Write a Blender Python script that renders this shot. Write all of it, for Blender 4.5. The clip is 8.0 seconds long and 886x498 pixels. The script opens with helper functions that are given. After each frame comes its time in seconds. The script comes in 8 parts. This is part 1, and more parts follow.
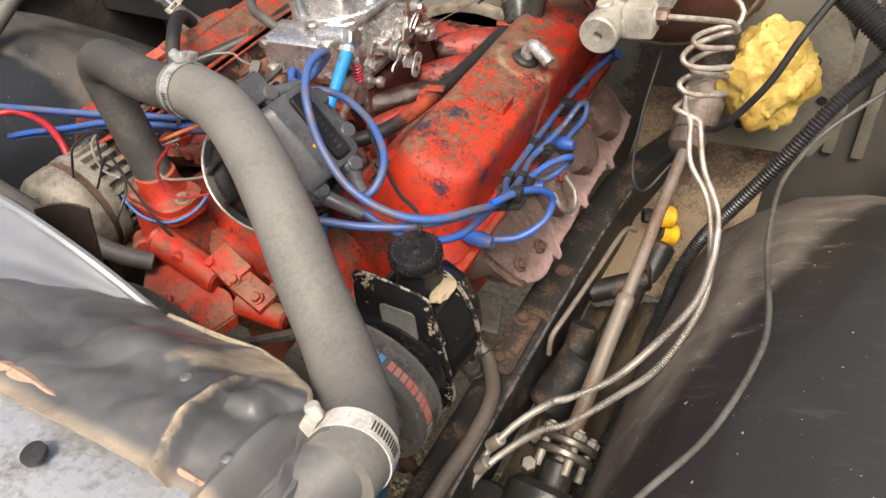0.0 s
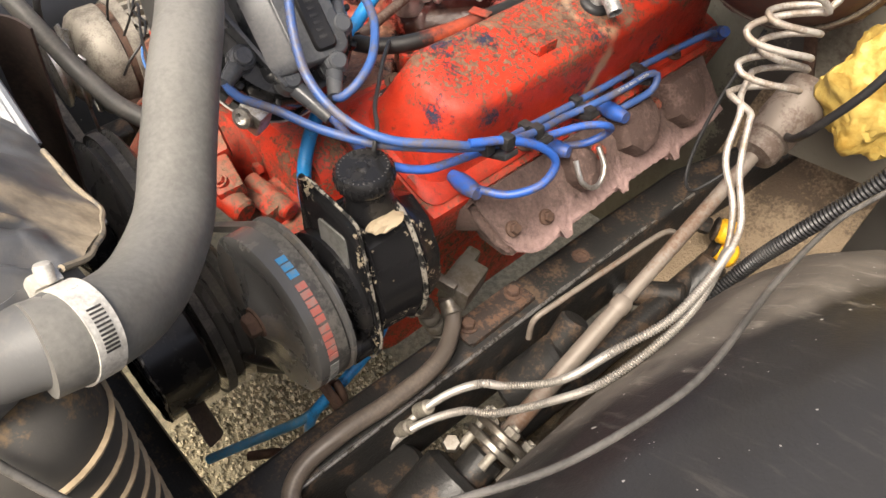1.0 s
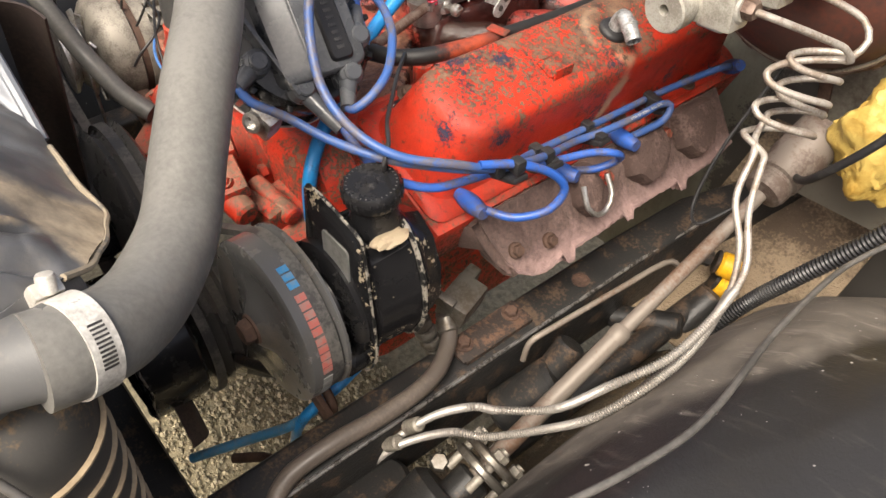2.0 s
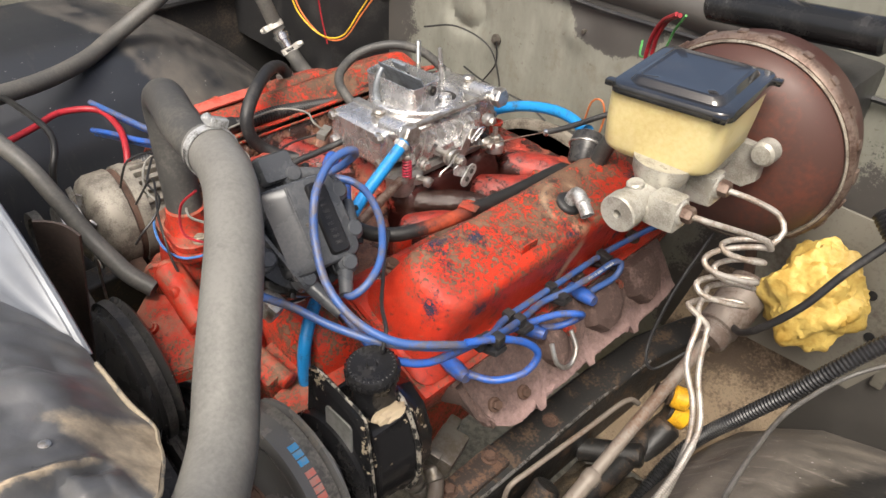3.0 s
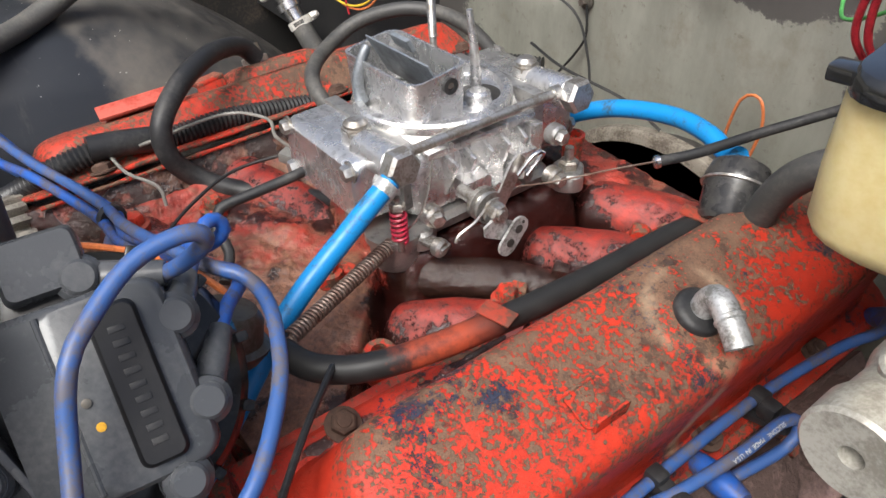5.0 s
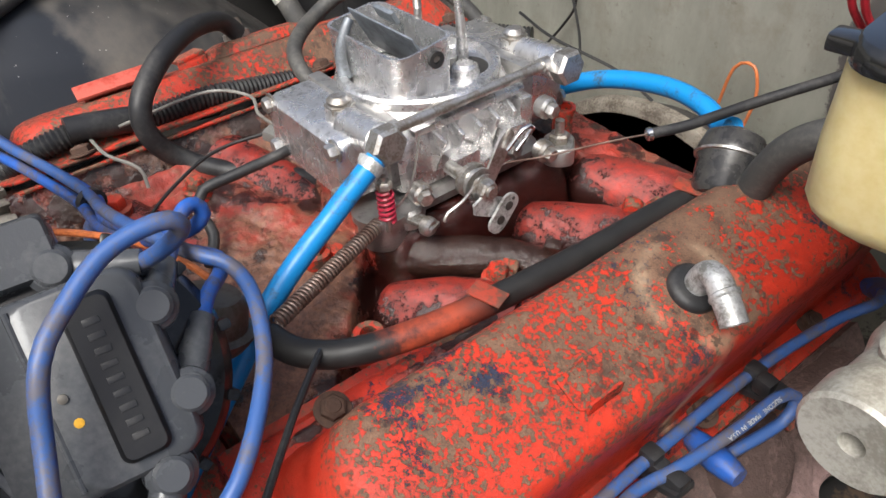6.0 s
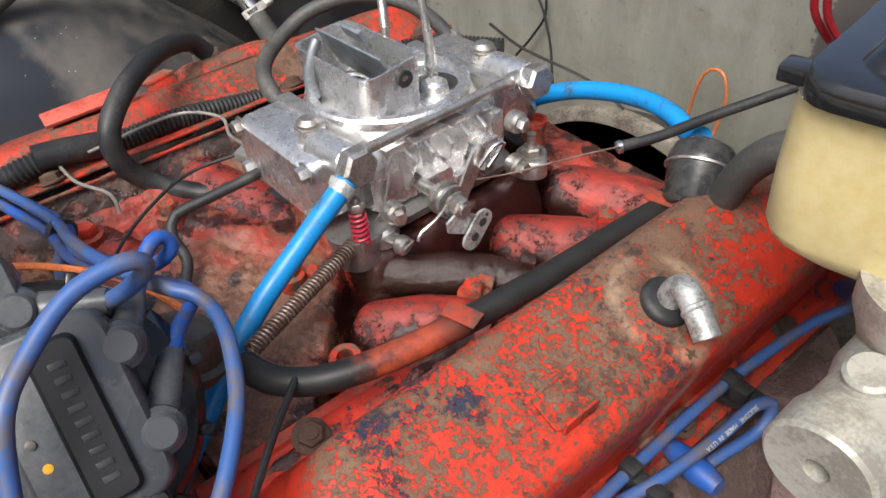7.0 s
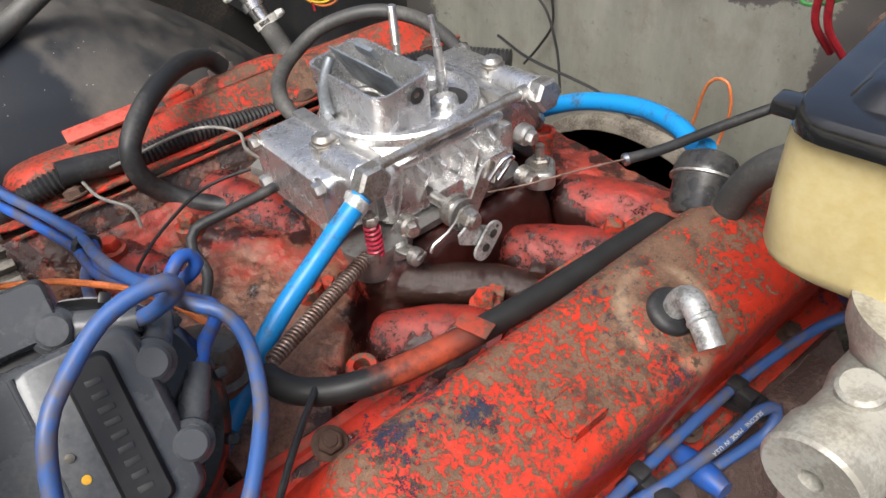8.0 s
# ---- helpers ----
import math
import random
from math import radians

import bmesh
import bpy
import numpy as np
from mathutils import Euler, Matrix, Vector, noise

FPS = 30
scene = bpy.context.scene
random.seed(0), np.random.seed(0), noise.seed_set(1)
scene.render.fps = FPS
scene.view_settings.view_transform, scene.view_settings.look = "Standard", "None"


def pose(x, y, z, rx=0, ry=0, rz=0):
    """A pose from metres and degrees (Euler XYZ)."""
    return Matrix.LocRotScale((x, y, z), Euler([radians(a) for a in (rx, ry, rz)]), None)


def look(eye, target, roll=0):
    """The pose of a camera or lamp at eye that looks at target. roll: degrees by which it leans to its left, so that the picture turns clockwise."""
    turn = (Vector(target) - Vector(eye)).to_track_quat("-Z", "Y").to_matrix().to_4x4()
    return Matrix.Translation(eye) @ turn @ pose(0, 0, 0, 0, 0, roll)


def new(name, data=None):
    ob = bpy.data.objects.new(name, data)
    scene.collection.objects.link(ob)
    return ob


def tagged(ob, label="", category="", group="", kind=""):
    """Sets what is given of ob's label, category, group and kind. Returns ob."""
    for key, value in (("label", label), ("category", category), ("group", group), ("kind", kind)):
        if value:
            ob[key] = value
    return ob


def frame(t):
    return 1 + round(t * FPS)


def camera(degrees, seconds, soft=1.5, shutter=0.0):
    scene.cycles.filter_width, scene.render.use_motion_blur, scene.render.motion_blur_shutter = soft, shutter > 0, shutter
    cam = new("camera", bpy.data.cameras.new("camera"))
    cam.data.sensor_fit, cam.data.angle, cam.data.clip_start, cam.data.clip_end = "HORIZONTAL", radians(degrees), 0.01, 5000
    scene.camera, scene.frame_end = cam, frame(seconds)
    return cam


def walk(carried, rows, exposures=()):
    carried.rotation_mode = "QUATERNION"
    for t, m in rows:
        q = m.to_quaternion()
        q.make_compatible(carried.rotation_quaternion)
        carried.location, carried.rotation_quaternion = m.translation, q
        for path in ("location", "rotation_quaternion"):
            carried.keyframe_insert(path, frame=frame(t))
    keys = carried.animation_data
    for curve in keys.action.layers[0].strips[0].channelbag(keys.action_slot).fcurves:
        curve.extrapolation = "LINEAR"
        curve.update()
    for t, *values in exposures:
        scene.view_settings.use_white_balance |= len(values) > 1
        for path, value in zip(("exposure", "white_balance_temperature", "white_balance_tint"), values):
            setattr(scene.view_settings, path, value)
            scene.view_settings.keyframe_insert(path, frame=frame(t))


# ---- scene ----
cam = camera(61.7, 8.0)
PATH = [
    (0, (0.604, -0.772, 1.419), (-0.206, 0.457, 0.064), -7.3),
    (0.5, (0.723, -0.641, 1.374), (-0.319, 0.315, -0.04), -7.6),
    (1, (0.711, -0.627, 1.33), (-0.364, 0.312, -0.071), -1.7),
    (1.2, (0.711, -0.617, 1.314), (-0.356, 0.346, -0.076), -0.0),
    (2.3, (0.681, -0.632, 1.367), (-0.381, 0.321, -0.035), 3.5),
    (2.5, (0.675, -0.647, 1.394), (-0.393, 0.341, 0.022), 4.3),
    (3, (0.666, -0.664, 1.46), (-0.411, 0.495, 0.237), 4.2),
    (3.5, (0.62, -0.63, 1.427), (-0.389, 0.634, 0.252), 1.8),
    (4, (0.541, -0.474, 1.393), (-0.605, 0.663, 0.212), -3.4),
    (4.5, (0.431, -0.344, 1.329), (-0.837, 0.682, 0.171), -3.2),
    (5, (0.428, -0.322, 1.277), (-0.822, 0.591, 0.011), -1.1),
    (5.2, (0.426, -0.324, 1.261), (-0.799, 0.565, -0.047), -0.5),
    (6.5, (0.42, -0.303, 1.281), (-0.773, 0.607, -0.042), -2.7),
    (7, (0.419, -0.3, 1.282), (-0.761, 0.627, -0.041), -2.8),
    (7.5, (0.415, -0.293, 1.279), (-0.758, 0.638, -0.047), -3.1),
    (8, (0.423, -0.305, 1.3), (-0.771, 0.601, -0.024), -4.0),
]
walk(cam, [(t, look(eye, target, roll)) for t, eye, target, roll in PATH], [(0, 0.83, 6850, 9), (1, 1.10, 6900, 9), (2.5, 0.90, 6750, 9), (3.5, 0.71, 6350, 7), (4.5, 0.615, 6100, 7), (5.2, 0.605, 6100, 7), (6.5, 0.575, 6100, 7), (8, 0.585, 6100, 7)])

# ---- light ----
world = bpy.data.worlds.new("sky")
scene.world = world
world.use_nodes = True
wn = world.node_tree
sky = wn.nodes.new("ShaderNodeTexSky")
sky.sky_type = 'NISHITA'
sky.sun_disc = False
sky.sun_elevation = radians(56)
sky.sun_rotation = radians(155)
sky.dust_density = 8.0
sky.air_density = 0.7
sky.ozone_density = 0.3
wn.links.new(sky.outputs[0], wn.nodes["Background"].inputs[0])
wn.nodes["Background"].inputs[1].default_value = 0.14
sun_data = bpy.data.lights.new("sun", 'SUN')
sun_data.energy = 2.6
sun_data.angle = radians(28)
sun_data.color = (1.0, 0.97, 0.92)
sun = new("sun", sun_data)
sun.matrix_world = look((0.7, -1.5, 3.4), (0, 0, 0.9))


# ---- materials ----
class Nodes:
    """A small builder for node materials in object space."""

    def __init__(self, name):
        self.m = bpy.data.materials.new(name)
        self.m.use_nodes = True
        self.t = self.m.node_tree
        self.b = self.t.nodes["Principled BSDF"]
        self.co = self.t.nodes.new("ShaderNodeTexCoord").outputs["Object"]

    def link(self, a, b):
        self.t.links.new(a, b)

    def noise(self, scale, detail=4.0, rough=0.6, stretch=None, distort=0.0):
        n = self.t.nodes.new("ShaderNodeTexNoise")
        n.inputs["Scale"].default_value = scale
        n.inputs["Detail"].default_value = detail
        n.inputs["Roughness"].default_value = rough
        n.inputs["Distortion"].default_value = distort
        src = self.co
        if stretch:
            mp = self.t.nodes.new("ShaderNodeMapping")
            mp.inputs["Scale"].default_value = stretch
            self.link(src, mp.inputs[0])
            src = mp.outputs[0]
        self.link(src, n.inputs["Vector"])
        return n.outputs["Fac"]

    def ramp(self, fac, a, b, va=0.0, vb=1.0):
        n = self.t.nodes.new("ShaderNodeMapRange")
        for i, v in enumerate((a, b, va, vb)):
            n.inputs[i + 1].default_value = v
        self.link(fac, n.inputs[0])
        return n.outputs[0]

    def math(self, op, a, b):
        n = self.t.nodes.new("ShaderNodeMath")
        n.operation = op
        for i, v in enumerate((a, b)):
            if isinstance(v, (int, float)):
                n.inputs[i].default_value = v
            else:
                self.link(v, n.inputs[i])
        return n.outputs[0]

    def mix(self, fac, a, b):
        n = self.t.nodes.new("ShaderNodeMix")
        n.data_type = 'RGBA'
        for i, v in ((0, fac), (6, a), (7, b)):
            if isinstance(v, (int, float)):
                n.inputs[i].default_value = v
            elif isinstance(v, tuple):
                n.inputs[i].default_value = (*v, 1)
            else:
                self.link(v, n.inputs[i])
        return n.outputs[2]

    def axis(self, i):
        n = self.t.nodes.new("ShaderNodeSeparateXYZ")
        self.link(self.co, n.inputs[0])
        return n.outputs[i]

    def random(self):
        return self.t.nodes.new("ShaderNodeObjectInfo").outputs["Random"]

    def colour(self, c):
        if isinstance(c, tuple):
            self.b.inputs["Base Color"].default_value = (*c, 1)
        else:
            self.link(c, self.b.inputs["Base Color"])

    def rough(self, v):
        if isinstance(v, (int, float)):
            self.b.inputs["Roughness"].default_value = v
        else:
            self.link(v, self.b.inputs["Roughness"])

    def metal(self, v):
        if isinstance(v, (int, float)):
            self.b.inputs["Metallic"].default_value = v
        else:
            self.link(v, self.b.inputs["Metallic"])

    def bump(self, h, strength=0.3, dist=0.001):
        n = self.t.nodes.new("ShaderNodeBump")
        n.inputs["Strength"].default_value = strength
        n.inputs["Distance"].default_value = dist
        self.link(h, n.inputs["Height"])
        self.link(n.outputs[0], self.b.inputs["Normal"])


def plain(name, c, c2=None, rough=0.5, metal=0.0, scale=40.0, fine=300.0, bump=0.15, spread=0.25, cover=(0.42, 0.62), dist=0.0006):
    """A surface of colour c with patches of c2 (dirt, wear), grain and uneven gloss."""
    n = Nodes(name)
    c2 = c2 or tuple(v * 0.6 for v in c)
    big, small = n.noise(scale, 6), n.noise(fine, 3)
    mask = n.ramp(n.math('ADD', big, n.math('MULTIPLY', n.math('SUBTRACT', small, 0.5), 0.5)), cover[0], cover[1])
    n.colour(n.mix(mask, c, c2))
    n.rough(n.ramp(big, 0.3, 0.7, max(rough - spread / 2, 0.05), min(rough + spread / 2, 1.0)))
    n.metal(metal)
    n.b.inputs["Specular IOR Level"].default_value = 0.35
    n.bump(n.math('ADD', n.math('MULTIPLY', big, 0.5), small), bump, dist)
    return n.m


def engine_paint(name, grime=0.5, blue=0.9, worn=None, dust=0.0):
    """Orange-red engine enamel, flaked at several scales down to brown dirt and old navy paint, under a thin film of soot; dust settles on what lies level."""
    n = Nodes(name)
    big, mid, flake, fine = n.noise(11, 3, 0.5), n.noise(48, 6, 0.68, None, 0.3), n.noise(290, 5, 0.62), n.noise(900, 4, 0.7)
    half = n.math('ADD', n.math('MULTIPLY', mid, 0.5), n.math('MULTIPLY', fine, 0.5))
    red = n.mix(n.ramp(half, 0.36, 0.66), (0.52, 0.036, 0.015), (0.26, 0.020, 0.012))
    cover = n.math('ADD', n.math('ADD', n.math('MULTIPLY', flake, 0.85), n.math('MULTIPLY', mid, 0.60)), n.math('ADD', n.math('MULTIPLY', fine, 0.15), n.math('MULTIPLY', big, 0.50)))
    if worn:
        # heat has burnt the enamel off the upper face more than off the walls, and most along its inner edge and rear
        dx, dz = n.math('SUBTRACT', n.axis(0), 0.250), n.math('SUBTRACT', n.axis(2), 0.951)
        top = n.math('ADD', n.math('MULTIPLY', dx, 0.3665), n.math('MULTIPLY', dz, 0.9304))
        across = n.math('SUBTRACT', n.math('MULTIPLY', dx, 0.9304), n.math('MULTIPLY', dz, 0.3665))
        cover = n.math('ADD', cover, n.ramp(top, -0.045, -0.006, -0.13, 0.0))
        cover = n.math('ADD', cover, n.ramp(across, -0.040, 0.035, 0.070, -0.045))
        cover = n.math('ADD', cover, n.ramp(n.axis(1), -0.05, 0.02, 0.0, 0.035))
    edge = 1.15 - 0.16 * grime
    chips = n.ramp(cover, edge, edge + 0.014)
    brown = n.mix(n.ramp(half, 0.38, 0.62), (0.055, 0.031, 0.020), (0.185, 0.105, 0.065))
    col = n.mix(chips, red, brown)
    b = n.ramp(n.math('ADD', n.math('MULTIPLY', n.noise(17, 2), 0.60), n.math('ADD', n.math('MULTIPLY', n.noise(170, 9, 0.80), 0.62), n.math('MULTIPLY', fine, 0.25))), blue, blue + 0.012)
    col = n.mix(b, col, (0.020, 0.026, 0.050))
    if worn:
        x, y = n.math('SUBTRACT', n.axis(0), worn[0]), n.math('SUBTRACT', n.axis(1), worn[1])
        d = n.math('ADD', n.math('SQRT', n.math('ADD', n.math('MULTIPLY', x, x), n.math('MULTIPLY', y, y)), 0), n.math('MULTIPLY', n.math('SUBTRACT', mid, 0.5), 0.014))
        ring = n.math('MULTIPLY', n.ramp(d, 0.023, 0.029), n.ramp(d, 0.032, 0.038, 1, 0))
        col = n.mix(n.math('MULTIPLY', ring, n.ramp(n.noise(14, 2), 0.44, 0.56, 0, 0.85)), col, (0.33, 0.23, 0.15))
    col = n.mix(n.ramp(n.noise(260, 4, 0.65), 0.66, 0.70, 0, 0.85), col, (0.014, 0.009, 0.008))
    crust = n.ramp(n.math('ADD', n.noise(85, 8, 0.76), n.math('MULTIPLY', n.math('SUBTRACT', big, 0.5), 0.35)), 0.575, 0.60, 0, 0.75 if worn else 0.85)
    col = n.mix(crust, col, (0.050, 0.030, 0.022))
    film = n.ramp(n.math('ADD', n.noise(13, 6, 0.68), n.math('MULTIPLY', n.math('SUBTRACT', flake, 0.5), 0.45)), 0.48, 0.68, 0.0, 0.45 if worn else 0.70)
    col = n.mix(film, col, (0.075, 0.045, 0.031))
    if dust:
        lie = n.t.nodes.new("ShaderNodeSeparateXYZ")
        n.link(n.t.nodes.new("ShaderNodeNewGeometry").outputs["Normal"], lie.inputs[0])
        d = n.math('MULTIPLY', n.ramp(lie.outputs[2], 0.35, 0.85), n.ramp(n.math('ADD', n.noise(26, 6, 0.7), n.math('MULTIPLY', n.math('SUBTRACT', fine, 0.5), 0.4)), 0.40, 0.60, 0.0, dust))
        col = n.mix(d, col, (0.215, 0.135, 0.090))
        film = n.math('MAXIMUM', film, d)
    n.colour(col)
    n.rough(n.ramp(n.math('ADD', n.math('ADD', chips, film), n.math('MULTIPLY', mid, 0.8)), 0.2, 1.7, 0.30, 0.74))
    n.b.inputs["Specular IOR Level"].default_value = 0.28
    n.bump(n.math('ADD', n.math('ADD', n.math('MULTIPLY', chips, -0.9), n.math('MULTIPLY', b, -0.4)), n.math('ADD', n.math('MULTIPLY', fine, 0.5), n.math('MULTIPLY', mid, 0.7))), 0.8, 0.0011)
    return n.m


def oily_paint(name, soot=0.0):
    """The same enamel in the valley of the intake: brown with baked dirt, wet with oil in places."""
    n = Nodes(name)
    big, mid, fine = n.noise(13, 5, 0.6), n.noise(36, 8, 0.74), n.noise(170, 7, 0.75)
    red = n.mix(n.ramp(mid, 0.35, 0.65), (0.36, 0.027, 0.014), (0.17, 0.020, 0.013))
    brown = n.mix(n.ramp(fine, 0.35, 0.65), (0.070, 0.035, 0.023), (0.25, 0.125, 0.072))
    front = n.math('MULTIPLY', n.ramp(n.math('ADD', n.axis(1), n.math('MULTIPLY', n.axis(0), 0.9)), -0.10, -0.05, 0.21, 0.0), n.ramp(n.axis(0), -0.06, -0.01))
    crust = n.math('SUBTRACT', n.math('ADD', front, n.ramp(n.axis(0), -0.06, -0.01, 0.09, 0.0)), 0.16)
    worn = n.ramp(n.math('ADD', n.math('ADD', n.math('MULTIPLY', big, 0.8), crust), n.math('ADD', n.math('MULTIPLY', mid, 0.35), n.math('MULTIPLY', fine, 0.22))), 0.55 - soot, 0.70 - soot, 0.10, 0.95)
    col = n.mix(worn, red, brown)
    x, y = n.axis(0), n.axis(1)
    leak = n.math('MULTIPLY', n.ramp(x, 0.01, 0.05, 0, 0.33), n.math('MULTIPLY', n.ramp(y, -0.13, -0.08), n.ramp(y, 0.06, 0.13, 1, 0)))
    oil = n.ramp(n.math('ADD', n.math('ADD', n.noise(24, 5, 0.65), n.math('SUBTRACT', leak, n.math('MULTIPLY', n.math('ADD', crust, 0.16), 0.6))), n.math('MULTIPLY', fine, 0.15)), 0.50 - soot, 0.60 - soot)
    col = n.mix(n.ramp(n.noise(260, 4, 0.7), 0.60, 0.66, 0, 0.7), col, (0.03, 0.014, 0.011))
    n.colour(n.mix(n.math('MULTIPLY', oil, 0.92), col, (0.011, 0.0045, 0.004)))
    n.rough(n.ramp(n.math('ADD', oil, n.math('MULTIPLY', n.math('SUBTRACT', fine, 0.5), 0.5)), 0, 1, 0.45, 0.10))
    n.b.inputs["Specular IOR Level"].default_value = 0.6
    n.bump(n.math('ADD', n.math('ADD', fine, n.math('MULTIPLY', n.noise(420, 4, 0.7), 0.15)), n.math('MULTIPLY', n.noise(90, 4, 0.6), 2.2)), 0.7, 0.0020)
    return n.m


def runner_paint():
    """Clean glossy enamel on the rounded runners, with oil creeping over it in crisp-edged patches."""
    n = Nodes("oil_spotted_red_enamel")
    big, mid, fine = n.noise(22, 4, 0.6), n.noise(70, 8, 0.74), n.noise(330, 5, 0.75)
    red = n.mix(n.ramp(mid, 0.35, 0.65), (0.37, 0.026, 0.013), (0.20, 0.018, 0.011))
    # the dark cover grows towards the foot of each runner
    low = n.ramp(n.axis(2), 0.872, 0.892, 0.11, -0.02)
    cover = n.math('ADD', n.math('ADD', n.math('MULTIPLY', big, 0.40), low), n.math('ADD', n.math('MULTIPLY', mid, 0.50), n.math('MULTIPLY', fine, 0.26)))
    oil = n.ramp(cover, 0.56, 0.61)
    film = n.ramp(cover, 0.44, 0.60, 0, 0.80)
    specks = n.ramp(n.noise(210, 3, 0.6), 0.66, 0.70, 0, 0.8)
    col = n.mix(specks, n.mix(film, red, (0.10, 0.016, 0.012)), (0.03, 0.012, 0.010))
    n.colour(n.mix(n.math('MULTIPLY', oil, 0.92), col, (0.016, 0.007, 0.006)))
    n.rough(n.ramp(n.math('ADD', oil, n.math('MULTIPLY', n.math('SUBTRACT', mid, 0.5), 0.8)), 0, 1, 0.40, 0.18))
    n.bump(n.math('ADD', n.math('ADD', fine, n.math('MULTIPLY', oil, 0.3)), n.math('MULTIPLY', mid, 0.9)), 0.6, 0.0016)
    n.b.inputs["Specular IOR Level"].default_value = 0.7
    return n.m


def firewall_paint():
    """Grey-green firewall paint with dark overspray along its top and in ragged patches; painted shade low on the
    driver's side.
    """
    n = Nodes("firewall_paint")
    x, z = n.axis(0), n.axis(2)
    mid, fine = n.noise(22, 7, 0.7), n.noise(260, 4, 0.7)
    streak = n.noise(9, 7, 0.7, (2.2, 1, 0.8))
    base = n.mix(n.ramp(streak, 0.3, 0.7), (0.220, 0.220, 0.186), (0.138, 0.136, 0.112))
    base = n.mix(n.ramp(mid, 0.52, 0.72, 0, 0.6), base, (0.125, 0.105, 0.075))
    base = n.mix(n.ramp(n.noise(70, 6, 0.75), 0.60, 0.68, 0, 0.7), base, (0.10, 0.085, 0.065))
    edge = n.math('ADD', n.math('MULTIPLY', n.math('SUBTRACT', mid, 0.5), 0.10), n.math('MULTIPLY', n.math('SUBTRACT', fine, 0.5), 0.05))
    line = n.math('ADD', 1.058, n.math('MULTIPLY', x, 0.09))
    top = n.math('MULTIPLY', n.ramp(n.math('ADD', n.math('SUBTRACT', z, line), n.math('MULTIPLY', edge, 0.5)), 0.004, 0.012), n.ramp(n.math('ADD', x, edge), 0.30, 0.32, 1.0, 0.0))
    left = n.ramp(n.math('ADD', x, n.math('MULTIPLY', edge, 1.5)), -0.37, -0.355, 1.0, 0.0)

    def blob(cx, cz, rx, rz):
        dx = n.math('DIVIDE', n.math('SUBTRACT', x, cx), rx)
        dz = n.math('DIVIDE', n.math('SUBTRACT', z, cz), rz)
        d = n.math('ADD', n.math('MULTIPLY', dx, dx), n.math('MULTIPLY', dz, dz))
        return n.ramp(n.math('ADD', d, n.math('MULTIPLY', edge, 12)), 0.9, 1.0, 1.0, 0.0)
    dark = n.math('MAXIMUM', n.math('MAXIMUM', top, left), n.math('MAXIMUM', blob(0.085, 1.075, 0.088, 0.068), blob(0.215, 0.98, 0.05, 0.12)))
    # the large low blob is shade around the foam plug, put into the paint
    dark = n.math('MAXIMUM', dark, n.math('MAXIMUM', blob(0.62, 0.95, 0.13, 0.12), blob(0.55, 0.66, 0.27, 0.36)))
    n.colour(n.mix(dark, base, n.mix(mid, (0.035, 0.033, 0.032), (0.085, 0.078, 0.07))))
    n.rough(n.ramp(mid, 0.3, 0.7, 0.42, 0.7))
    n.bump(n.math('ADD', mid, n.math('MULTIPLY', fine, 0.4)), 0.25, 0.001)
    return n.m


def dusty_black(name, base, dust, z0, z1, y0=None, gloss=0.40):
    """Black paint under road dust in uneven drifts, with pale specks; y0: the dust thins out towards the front of it."""
    n = Nodes(name)
    big, mid, fine = n.noise(4, 6, 0.65), n.noise(30, 7, 0.7), n.noise(400, 3)
    d = n.math('ADD', n.math('MULTIPLY', big, 0.8), n.math('MULTIPLY', mid, 0.4))
    if y0 is not None:
        d = n.math('ADD', d, n.ramp(n.math('ADD', n.axis(1), n.math('MULTIPLY', n.axis(0), -0.35)), y0 - 0.02, y0 + 0.03, -0.22, 0.14))
    up = n.ramp(d, z0, z1, 0, 0.9)
    specks = n.math('MAXIMUM', n.ramp(n.noise(190, 1, 0.4), 0.775, 0.785, 0, 0.7), n.ramp(n.noise(95, 3, 0.7, (1, 2.2, 1)), 0.775, 0.785, 0, 0.6))
    scuff = n.ramp(n.noise(12, 8, 0.75, (1, 4, 1)), 0.56, 0.72, 0, 0.30)
    n.colour(n.mix(specks, n.mix(scuff, n.mix(up, base, dust), dust), (0.40, 0.38, 0.35)))
    n.rough(n.ramp(n.math('ADD', up, n.math('MULTIPLY', n.math('SUBTRACT', mid, 0.5), 0.5)), 0, 0.8, gloss, 0.8))
    n.bump(n.math('ADD', mid, n.math('MULTIPLY', fine, 0.3)), 0.2, 0.001)
    return n.m


def worn_wire(name, c, dirt=(0.14, 0.13, 0.15)):
    n = Nodes(name)
    m = n.noise(34, 8, 0.72)
    fine = n.noise(330, 4, 0.7)
    grime = n.ramp(n.math('ADD', m, n.math('MULTIPLY', n.math('SUBTRACT', fine, 0.5), 0.35)), 0.46, 0.60, 0.10, 0.88)
    n.colour(n.mix(grime, c, dirt))
    n.rough(n.ramp(m, 0.3, 0.7, 0.35, 0.6))
    n.bump(n.noise(300, 3), 0.1, 0.0004)
    return n.m


